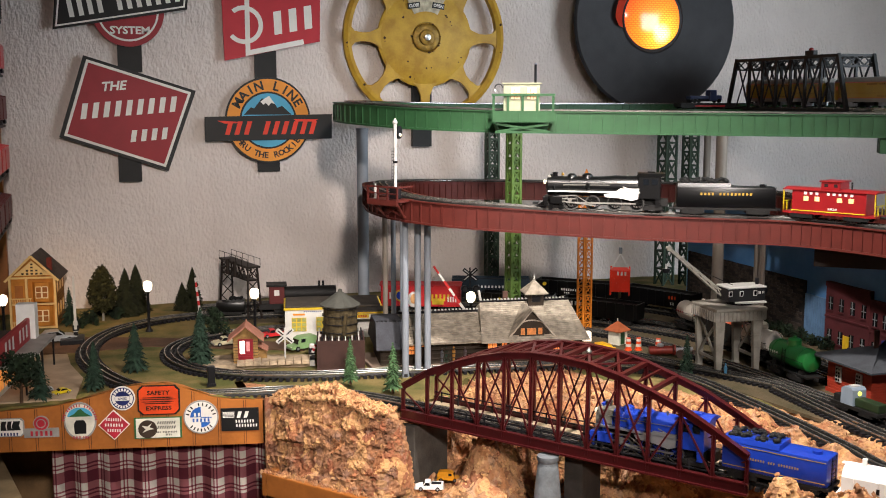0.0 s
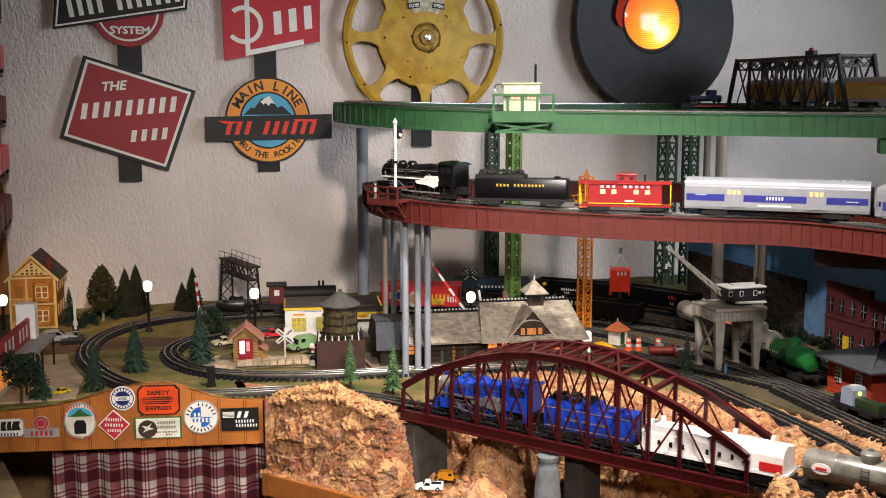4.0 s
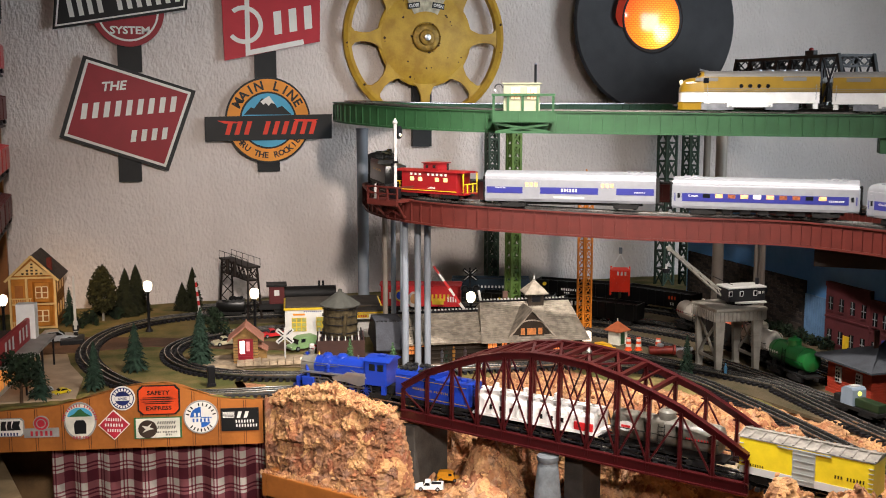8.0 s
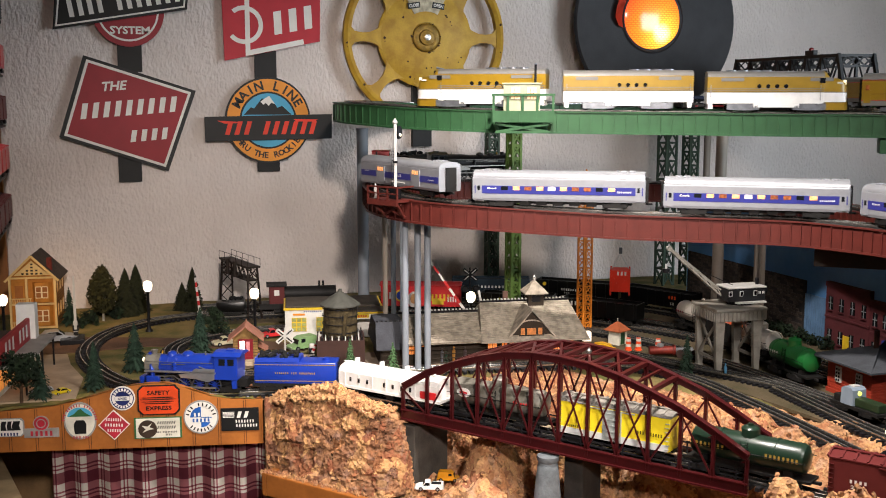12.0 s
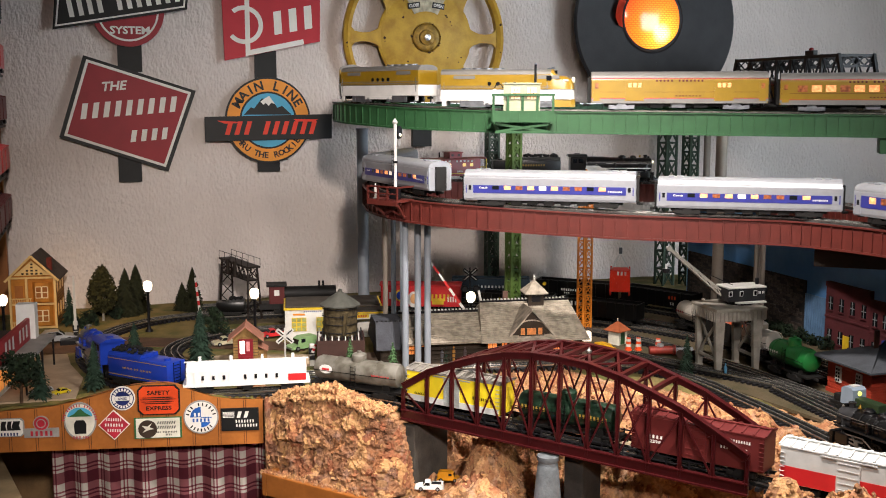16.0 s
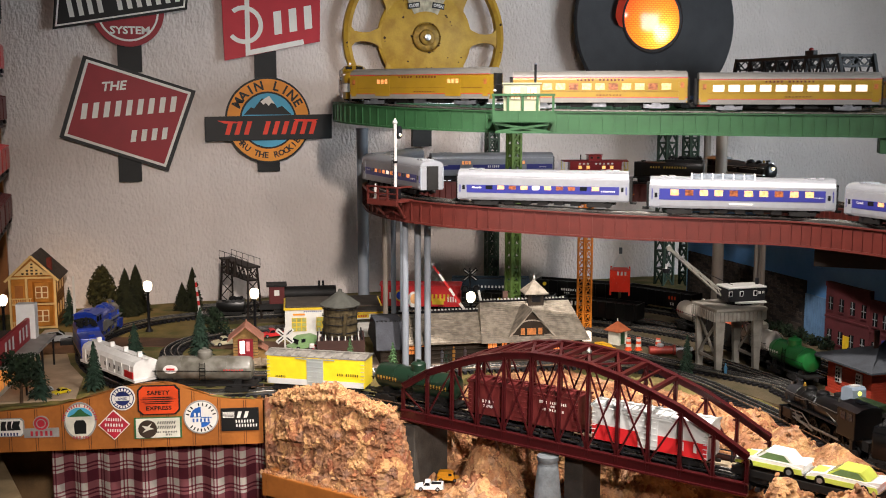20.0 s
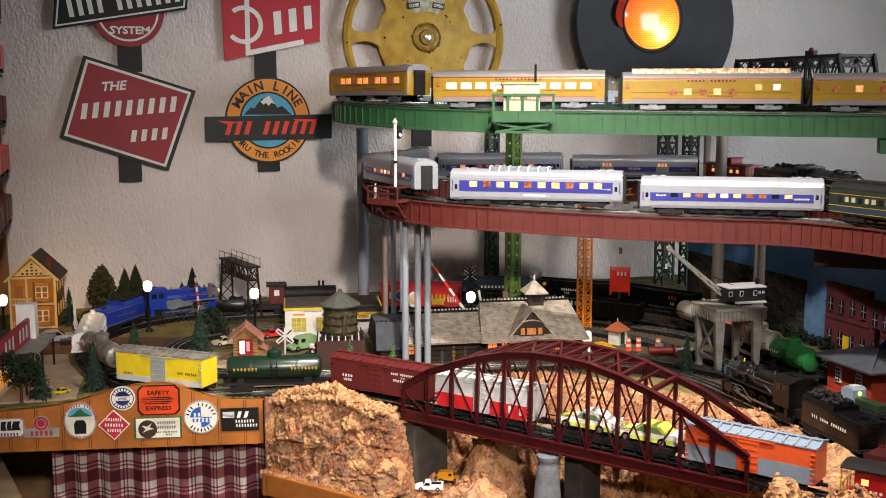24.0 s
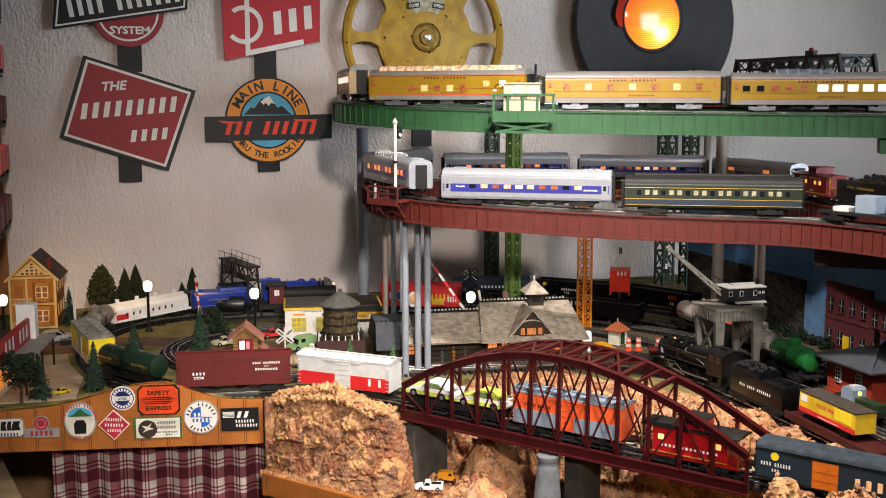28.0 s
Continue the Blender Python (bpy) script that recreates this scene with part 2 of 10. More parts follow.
express_line = Path([(2.05, 0.34), (1.70, 0.89), (1.475, 1.16), (1.35, 1.36), (1.299, 1.4833), (1.3067, 1.5946), (1.3116, 1.7719), (1.3097, 1.9701), (1.3073, 2.0804), (1.285, 2.18), (1.235, 2.262), (1.13, 2.335), (0.95, 2.37), (0.75, 2.40), (0.55, 2.425), (0.42, 2.45), (0.30, 2.50), (0.215, 2.58), (0.17, 2.70), (0.18, 2.83), (0.26, 2.93), (0.38, 2.97), (0.6, 2.99), (0.9, 2.97), (1.15, 2.85), (1.33, 2.63), (1.42, 2.4), (1.47, 2.1), (1.5, 1.7), (1.52, 1.2)], 5)

# ---- room ----
plaster = mat("plaster", "d6cbc4", 0.92, 0, 0.05, 3.0, 0.0)
m = MATS["plaster"]
_n, _l = m.node_tree.nodes, m.node_tree.links.new
_tc = [x for x in _n if x.bl_idname == "ShaderNodeTexCoord"][0]
_t1, _t2 = _n.new("ShaderNodeTexNoise"), _n.new("ShaderNodeTexNoise")
_t1.inputs["Scale"].default_value, _t1.inputs["Detail"].default_value = 130, 4
_t2.inputs["Scale"].default_value, _t2.inputs["Detail"].default_value = 22, 3
_ad, _bp = _n.new("ShaderNodeMath"), _n.new("ShaderNodeBump")
_mp = _n.new("ShaderNodeMapping")
_mp.inputs["Scale"].default_value = (1.0, 1.0, 0.6)
_l(_tc.outputs["Object"], _mp.inputs[0])
_l(_mp.outputs[0], _t1.inputs["Vector"]), _l(_mp.outputs[0], _t2.inputs["Vector"])
_l(_t1.outputs["Fac"], _ad.inputs[0]), _l(_t2.outputs["Fac"], _ad.inputs[1])
_bp.inputs["Strength"].default_value, _bp.inputs["Distance"].default_value = 0.9, 0.010
_l(_ad.outputs[0], _bp.inputs["Height"])
_l(_bp.outputs[0], _n["Principled BSDF"].inputs["Normal"])
carpet = mat("carpet", "6b6258", 0.95, 0, 0.2, 12, 0.5, 500)
# ceiling stays out of sight; this grey only holds down the fill light
ceil_mat = mat("ceiling_paint", "8c867e", 0.9, 0, 0.04, 6, 0.2, 120)

X0, X1, Y0, Y1, H = -0.44, 3.12, -3.2, 3.52, 2.45
tagged(part("floor", box(B(), X0 - 0.15, X1 + 0.15, Y0 - 0.15, Y1 + 0.15, -0.12, 0), carpet), "brown-grey carpet floor of the train room", "floor", kind="structure")
tagged(part("ceiling", box(B(), X0 - 0.15, X1 + 0.15, Y0 - 0.15, Y1 + 0.15, H, H + 0.1), ceil_mat), "unseen ceiling, toned grey to cut bounced light", "ceiling", kind="structure")
tagged(part("wall_north", box(B(), X0 - 0.15, X1 + 0.15, Y1, Y1 + 0.15, 0, H), plaster), "off-white rough plaster wall with trowel marks", "wall", kind="structure")
# south wall is never in view; its brown is made up against bounce
tagged(part("wall_south", box(B(), X0 - 0.15, X1 + 0.15, Y0 - 0.15, Y0, 0, H), mat("wall_panelling", "7a6450", 0.6, 0, 0.12, 8, 0.2)), "unseen back wall, made brown to cut bounced light", "wall", kind="structure")
tagged(part("wall_west", box(B(), X0 - 0.15, X0, Y0, Y1, 0, H), plaster), "plaster side wall behind the display racks", "wall", kind="structure")
east = B()
WIN = (0.2, 1.6, 1.15, 2.3)
for y0, y1, z0, z1 in ((Y0, WIN[0], 0, H), (WIN[1], Y1, 0, H), (WIN[0], WIN[1], 0, WIN[2]), (WIN[0], WIN[1], WIN[3], H)):
    box(east, X1, X1 + 0.15, y0, y1, z0, z1)
tagged(part("wall_east", east, plaster), "plaster side wall with a window", "wall", kind="structure")

# ---- benchwork and ground ----
grass = mat("ground_scatter", "7d6c42", 0.95, 0, 0.3, 14, 0.8, 320, second="505228")
wood_fascia = mat("oak_fascia", "a8662e", 0.45, 0, 0.16, 9, 0.25, 120)
under = mat("raw_timber", "7d6242", 0.8, 0, 0.2, 15)
EDGE = [(-0.44, 2.455), (-0.213, 2.4093), (0.017, 2.3579), (0.3305, 2.2967)]


def side(p, a, b):
    return (b[0] - a[0]) * (p[1] - a[1]) - (b[1] - a[1]) * (p[0] - a[0])


def smooth01(x):
    x = min(1, max(0, x))
    return x * x * (3 - 2 * x)


BR0, BR1 = Vector((0.584, 2.0695)), Vector((1.0322, 1.4933))   # the bridge's near foot line
BU = (BR1 - BR0).normalized()
BN = Vector((-BU.y, BU.x))                                        # towards the wall
BMID = 0.06
SPAN = (BR1 - BR0).length


def facets(q):
    """Blocky relief: each cell of rock stands out and tilts by its own amount."""
    dist, cells = noise.voronoi(q)
    c = cells[0]
    tilt = noise.noise_vector(c * 7.3)
    return 1.5 * noise.noise(c * 5.1) + 1.3 * tilt.dot(q - c) - (0.5 if dist[1] - dist[0] < 0.07 else 0.0)


def ground_height(x, y):
    """The table's relief: flat scatter, the canyon under the bridge and the rocky banks."""
    p = Vector((x, y)) - BR0
    u, v = p.dot(BU), p.dot(BN)
    bank = 0.165 + 0.05 * math.sin(6.1 * u + 0.9) + 0.05 * noise.noise(Vector((x * 9, y * 9, 0.4)))
    far = smooth01((v - bank) / 0.085)
    endl = smooth01((0.005 - u) / 0.035)
    endr = smooth01((u - SPAN + 0.01) / 0.07)
    h = max(far, endl if v < 0.3 else 1, endr)
    spur = math.exp(-((u - 0.13 - 0.35 * max(0, 0.15 - v)) / 0.05) ** 2) * smooth01((v + 0.05) / 0.16)
    h = max(h, 0.8 * spur)
    z = 0.785 + (0.935 - 0.785) * h
    rocky = 1.0 if -0.05 < u < 1.35 and v < 0.56 else 0.0
    rocky *= smooth01((0.56 - v) / 0.08)
    line = min(abs(v - BMID) / 0.05, 1.0) if (u > SPAN - 0.05 or u < 0.0) else 1.0
    if rocky:
        q = Vector((x * 24, y * 24, 2))
        z += rocky * line * (0.010 * noise.fractal(q, 0.8, 2.1, 5) + 0.011 * facets(Vector((x * 20, y * 20, z * 24))) + 0.005 * facets(Vector((x * 55, y * 55, z * 60))))
    z -= 0.019 * smooth01((u - 0.62) / 0.16) * (1 - smooth01((v - BMID - 0.05) / 0.05))
    for du, dv, hh, su, sv in ((0.50, 0.385, 0.030, 0.07, 0.05), (0.36, 0.40, 0.014, 0.12, 0.06), (0.62, 0.300, 0.046, 0.075, 0.045), (0.73, 0.225, 0.050, 0.075, 0.042), (0.84, 0.165, 0.046, 0.08, 0.034), (0.96, 0.13, 0.03, 0.10, 0.03), (0.735, -0.068, 0.055, 0.030, 0.032), (0.80, -0.055, 0.070, 0.05, 0.034), (0.92, -0.055, 0.060, 0.06, 0.034), (1.06, -0.070, 0.062, 0.08, 0.034), (1.22, -0.075, 0.06, 0.08, 0.038)):
        z += hh * math.exp(-((u - du) / su) ** 2 - ((v - dv) / sv) ** 2)
    near = np.min(np.hypot(express_line.p[:, 0] - x, express_line.p[:, 1] - y))
    return z + (0.934 - z) * (1 - smooth01((near - 0.034) / 0.03))


table = B()
STEP = 0.02
nx, ny = int((2.5 + 0.44) / STEP), int((3.52 + 3.1) / STEP)


def kept(x, y):
    u = (Vector((x, y)) - BR0).dot(BU)
    v = (Vector((x, y)) - BR0).dot(BN)
    if x < 0.34:
        for a, b in zip(EDGE, EDGE[1:]):
            if a[0] <= x <= b[0] + 0.02:
                return side((x, y), a, b) >= -0.002
        return y > 2.29
    if u < 0.03:
        return v > -0.05 and y < 2.9 or v > 0
    return v > -0.105 or (x > 1.45 and y < 0.95)


gv = {}
for i in range(nx + 1):
    for j in range(ny + 1):
        x, y = -0.43 + i * STEP, 3.51 - j * STEP
        if kept(x, y) and not (0.3 < x < 1.75 and 1.06 < y < 2.46):
            gv[i, j] = table.verts.new((x, y, 0.9345 + 0.0025 * noise.noise(Vector((x * 14, y * 14, 0)))))
for (i, j) in list(gv):
    q = [(i, j), (i, j + 1), (i + 1, j + 1), (i + 1, j)]
    if all(k in gv for k in q):
        table.faces.new([gv[k] for k in q])
tagged(part("ground", table, grass), "layout ground of green and brown scatter on the benchwork", "ground", kind="structure")

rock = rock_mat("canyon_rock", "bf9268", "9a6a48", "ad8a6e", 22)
patch = B()
pv = {}
FINE = 0.009
for i in range(int(1.45 / FINE) + 1):
    for j in range(int(1.42 / FINE) + 1):
        x, y = 0.31 + i * FINE, 2.475 - j * FINE
        if kept(x, y):
            pv[i, j] = patch.verts.new((x, y, ground_height(x, y) - (0.003 if x > 1.72 or y > 2.45 or y < 1.09 else 0)))
for (i, j) in list(pv):
    q = [(i, j), (i, j + 1), (i + 1, j + 1), (i + 1, j)]
    if all(k in pv for k in q):
        f = patch.faces.new([pv[k] for k in q])
        c = f.calc_center_median()
        p = c.to_2d() - BR0
        u, v = p.dot(BU), p.dot(BN)
        f.material_index = 0 if (v < 0.53 + 0.05 * noise.noise(Vector((c.x * 8, c.y * 8, 3))) and u > -0.03) or v < 0.03 else 1
bmesh.ops.recalc_face_normals(patch, faces=patch.faces)
ob = part("canyon", patch, rock, smooth=True)
ob.data.materials.append(grass)
tagged(ob, "ochre and rust plaster rock canyon under the bridge", "canyon", kind="structure")

# ---- lines ----
steel = mat("rail_steel", "b9b6b0", 0.25, 0.9, 0.15, 60, 0.05)
rail_dark = mat("rail_foot_steel", "242322", 0.5, 0.6, 0.2, 60, 0.05)
black_tie = mat("black_ties", "17161a", 0.6, 0, 0.2, 80)


def track(name, path, s0, s1, z, label, k=1.0, pitch=0.016):
    """Three-rail tubular track with short black ties; z is the top of the rails."""
    t = thing(name, pose(0, 0, 0), label, "track", kind="structure")
    run = path.run(s0, s1, 0.02)
    for o in (-0.0163 * k, 0.0, 0.0163 * k):
        part("rail", sweep(B(), run, [(o - 0.0014, z - 0.004), (o - 0.0015, z - 0.0008), (o - 0.0008, z), (o + 0.0008, z), (o + 0.0015, z - 0.0008), (o + 0.0014, z - 0.004)]), steel, t, smooth=True)
        part("rail_foot", sweep(B(), run, [(o - 0.0035, z - 0.0085), (o - 0.0035, z - 0.0074), (o - 0.0008, z - 0.004), (o + 0.0008, z - 0.004), (o + 0.0035, z - 0.0074), (o + 0.0035, z - 0.0085)]), rail_dark, t)
    verts, faces = [], []
    for i in range(int((s1 - s0) / pitch)):
        s = s0 + (i + 0.5) * pitch
        (x, y), (x2, y2) = path.at(s), path.at(s + 0.005)
        a = math.atan2(y2 - y, x2 - x)
        c, sn, dz = math.cos(a), math.sin(a), path.fall(s)
        b0 = len(verts)
        for lx in (-0.0042, 0.0042):
            for ly in (-0.0285, 0.0285):
                for lz in (z - 0.0145 + dz, z - 0.0075 + dz):
                    verts.append((x + lx * c - ly * sn, y + lx * sn + ly * c, lz))
        faces += [[b0 + q for q in f] for f in ((0, 1, 3, 2), (4, 6, 7, 5), (0, 4, 5, 1), (2, 3, 7, 6), (1, 5, 7, 3), (0, 2, 6, 4))]
    me = bpy.data.meshes.new("ties")
    me.from_pydata(verts, [], faces)
    me.materials.append(black_tie)
    o = new("ties", me)
    o.parent = t
    tagged(o, "short black ties", kind="stuff")
    return t


track("track_front", freight_line, -2.15, freight_line.end() - 0.05, LOW, "shiny three-rail track with black ties")
track("track_inner", express_line, -1.35, express_line.end() - 0.05, LOW, "dark three-rail track through the yard")
track("track_lower_viaduct", red_line, -3.8, red_line.end() - 0.05, RED_Z, "three-rail track on the red viaduct", 0.9075)
track("track_upper_viaduct", green_line, -4.5, green_line.end() - 0.05, GREEN_Z, "three-rail track on the green viaduct")

red_paint = mat("oxide_red_girder", "52201a", 0.55, 0, 0.08, 40, 0.1)
green_paint = mat("bridge_green_girder", "2b5131", 0.5, 0, 0.08, 40, 0.1)


def viaduct(name, path, s0, s1, z, depth, paint, label, half=0.043, pitch=0.0295):
    """A plate-girder deck: floor plate, two side girders with flanges and upright stiffeners."""
    t = thing(name, pose(0, 0, 0), label, "viaduct", kind="structure")
    run = path.run(s0, s1, 0.02)
    zb = z - 0.0145
    part("deck_plate", sweep(B(), run, [(-half, zb - 0.005), (-half, zb), (half, zb), (half, zb - 0.005)]), paint, t)
    for sgn in (-1, 1):
        o0, o1 = sgn * half, sgn * (half + 0.003)
        part("girder", sweep(B(), run, [(o0, zb - depth), (o0, zb + 0.0088), (o1, zb + 0.0088), (o1, zb - depth)]), paint, t)
        for za, zc in ((zb - depth - 0.001, zb - depth + 0.0035), (zb + 0.007, zb + 0.0100)):
            part("flange", sweep(B(), run, [(o0, za), (o0, zc), (o1 + sgn * 0.004, zc), (o1 + sgn * 0.004, za)]), paint, t)
        bm = B()
        for i in range(int((s1 - s0) / pitch)):
            s = s0 + (i + 0.5) * pitch
            (x, y), (x2, y2) = path.at(s), path.at(s + 0.005)
            a = math.atan2(y2 - y, x2 - x)
            box(bm, -0.0012, 0.0012, min(o1, o1 + sgn * 0.0035), max(o1, o1 + sgn * 0.0035), zb - depth + 0.003, zb + 0.004, pose(x, y, path.fall(s), 0, 0, math.degrees(a)))
        tagged(part("stiffeners", bm, paint, t), kind="stuff")
    return t


viaduct("viaduct_lower", red_line, -3.8, red_line.end() - 0.05, RED_Z, 0.0415, red_paint, "oxide red plate-girder viaduct carrying the middle line", half=0.039, pitch=0.0247)
viaduct("viaduct_upper", green_line, -4.5, green_line.end() - 0.05, GREEN_Z, 0.0398, green_paint, "green plate-girder viaduct carrying the top line", pitch=0.0263)

# ---- the arched truss bridge ----
maroon = mat("maroon_bridge", "3f1113", 0.28, 0, 0.1, 40, 0.1)


def arch_bridge():
    a = math.degrees(math.atan2(BU.y, BU.x))
    foot = BR0 + BN * 0.020 - BU * 0.012
    t = thing("arch_bridge", pose(foot.x, foot.y, LOW, 0, 0, a) @ Matrix.Rotation(0.0150, 4, "Y"), "maroon steel bowstring truss bridge over the canyon", "bridge")
    L, W, N = SPAN * 0.996, 0.122, 12
    top = [0.046, 0.084, 0.109, 0.131, 0.148, 0.1565, 0.158, 0.1545, 0.1425, 0.1245, 0.104, 0.075, 0.043]
    zf = -0.016
    road = mat("bridge_roadbed", "a8977c", 0.85, 0, 0.15, 60, 0.3)
    for y in (0.0, W):
        for za, zc, w in ((zf - 0.0085, zf - 0.0055, 0.014), (zf + 0.0105, zf + 0.0130, 0.010)):
            part("bottom_flange", box(B(), -0.004, L + 0.004, y - w / 2, y + w / 2, za, zc), maroon, t)
        part("bottom_chord", box(B(), -0.004, L + 0.004, y - 0.002, y + 0.002, zf - 0.0055, zf + 0.0105), maroon, t)
        for i in range(N):
            p, q = Vector((L * i / N, y, top[i])), Vector((L * (i + 1) / N, y, top[i + 1]))
            d = (q - p).normalized() * 0.0015
            part("top_chord", beam(B(), p - d, q + d, 0.0032, 0.0135), maroon, t)
            part("top_flange", beam(B(), p - d + Vector((0, 0, 0.0068)), q + d + Vector((0, 0, 0.0068)), 0.0135, 0.0022), maroon, t)
        for i in range(N + 1):
            x = L * i / N
            part("post_web", box(B(), x - 0.0026, x + 0.0026, y - 0.0011, y + 0.0011, zf, top[i] - 0.004), maroon, t)
            for e in (-1, 1):
                part("post_flange", box(B(), x + e * 0.0026 - 0.0006, x + e * 0.0026 + 0.0006, y - 0.0030, y + 0.0030, zf, top[i] - 0.004), maroon, t)
            for e in (-1, 1):
                if 0 <= i + e <= N:
                    part("gusset", prism(B(), [(0, 0), (e * 0.011, 0), (e * 0.0065, 0.002), (e * 0.0042, 0.006), (e * 0.0036, 0.012), (0, 0.012)], -0.0011, 0.0011, pose(x, y, zf + 0.0125, 90, 0, 0)), maroon, t)
                    g = (top[i + e] - top[i]) / (L / N) * e
                    part("corner_plate", prism(B(), [(0, -0.004), (e * 0.011, 0.011 * g - 0.005), (e * 0.006, 0.006 * g - 0.008), (e * 0.0042, -0.011), (0, -0.015)], -0.0011, 0.0011, pose(x, y, top[i], 90, 0, 0)), maroon, t)
        for i in range(N):
            x0, x1 = L * i / N, L * (i + 1) / N
            if i not in (0, N - 1) and (i % 2 or 3 <= i <= 8):
                part("brace", beam(B(), (x0, y, zf + 0.010), (x1, y, top[i + 1] - 0.008), 0.002, 0.0032), maroon, t)
            if i % 2 == 0 or 3 <= i <= 8:
                part("brace", beam(B(), (x0, y, top[i] - 0.008), (x1, y, zf + 0.010), 0.002, 0.0032), maroon, t)
    for i in range(2, N - 2):
        x = L * i / N
        part("cross_strut", beam(B(), (x, 0, top[i] + 0.003), (x, W, top[i] + 0.003), 0.009, 0.0075), maroon, t)
        if i < N - 3:
            f = 0.5
            xm, zm = x + L / N * f, (top[i] + top[i + 1]) / 2
            part("mid_strut", beam(B(), (xm, 0, zm + 0.004), (xm, W, zm + 0.004), 0.0045, 0.004), maroon, t)
        if 4 <= i <= 7:
            part("sway_brace", beam(B(), (x, 0, top[i] + 0.004), (L * (i + 1) / N, W, top[i + 1] + 0.004), 0.005, 0.003), maroon, t)
            part("sway_brace", beam(B(), (x, W, top[i] + 0.0045), (L * (i + 1) / N, 0, top[i + 1] + 0.0045), 0.005, 0.003), maroon, t)
    part("beacon", lathe(B(), [(0.006, 0), (0.006, 0.004), (0.003, 0.007), (0.001, 0.011)], 12, pose(L * 0.54, W / 2, top[6] + 0.006)), steel, t, "small silver beacon on the top bracing", smooth=True)
    part("deck_floor", box(B(), 0, L, 0.006, W - 0.006, zf - 0.004, zf + 0.0040), road, t, "pale roadbed under the rails")
    for y in (0.011, W - 0.011):
        for z in (-0.001, 0.0085):
            part("hand_rail", box(B(), 0.004, L - 0.004, y - 0.0009, y + 0.0009, z, z + 0.0024), black_tie, t, "thin black walkway rail")
        for i in range(17):
            part("rail_post", box(B(), L * (i + 0.5) / 17 - 0.0014, L * (i + 0.5) / 17 + 0.0014, y - 0.001, y + 0.001, zf + 0.001, 0.0125), black_tie, t)
    return t


arch_bridge()

# ---- rolling stock ----
MOVING = []
wheel_mat = mat("wheel_black", "151515", 0.4, 0.4, 0.1, 60)
frame_black = mat("underframe_black", "1a1918", 0.6, 0.1, 0.15, 60)
silver = mat("bright_silver", "c9ccd0", 0.3, 0.85, 0.05, 60, 0.03)
chrome = mat("chrome_truck", "8d9096", 0.34, 0.75, 0.12, 90, 0.1)


def trucks(t, at, material=None, wheelbase=0.036, r=0.0085, side=0.026, axles=2, tall=1.0):
    """Bogies: two sideframes and the wheels on their axles."""
    material = material or frame_black
    for x in at:
        bm = B()
        box(bm, x - 0.006, x + 0.006, -side, side, r, r + 0.006)
        tr = part("truck", bm, frame_black, t)
        for y in (-side, side):
            bm = B()
            k = wheelbase / 2 + 0.008
            prism(bm, [(-k, 0.004), (-k, 0.013 * tall), (-0.012, 0.011 * tall), (-0.008, 0.016 * tall), (0.008, 0.016 * tall), (0.012, 0.011 * tall), (k, 0.013 * tall), (k, 0.004), (0.010, 0.003), (-0.010, 0.003)], -0.0018, 0.0018, pose(x, y, 0, 90, 0, 0))
            for q in (-wheelbase / 2, wheelbase / 2):
                box(bm, x + q - 0.004, x + q + 0.004, y - 0.003, y + 0.003, r - 0.004, r + 0.004)
            part("sideframe", bm, material, tr)
        for i in range(axles):
            wx = x - wheelbase / 2 + wheelbase * i / (axles - 1)
            bm = B()
            for y in (-0.0185, 0.0185):
                rod(bm, (wx, y - 0.002, r), (wx, y + 0.002, r), r, n=14)
            rod(bm, (wx, -0.0185, r), (wx, 0.0185, r), 0.0018, n=6)
            part("wheelset", bm, wheel_mat, tr)


def couplers(t, L):
    for s in (-1, 1):
        part("coupler", box(B(), s * (L / 2 - 0.004), s * (L / 2 + 0.012), -0.003, 0.003, 0.010, 0.016, bev=0.0015), frame_black, t)


def car_base(name, L, label, category, trk=None, material=None, **kw):
    t = thing(name, pose(0, 0, 0), label, category)
    couplers(t, L)
    d = trk if trk else L / 2 - 0.042
    trucks(t, (-d, d), material, **kw)
    return t


def side_text(t, body, x, z, y, h, material, w=0.0, name="lettering"):
    """Lettering on both sides of a car."""
    writing(name, body, h, material, t, pose(-x, -y, z, 90, 0, 0), w)
    return writing(name, body, h, material, t, Matrix.Translation((x, y, z)) @ Matrix(((-1, 0, 0, 0), (0, 0, 1, 0), (0, 1, 0, 0), (0, 0, 0, 1))), w)


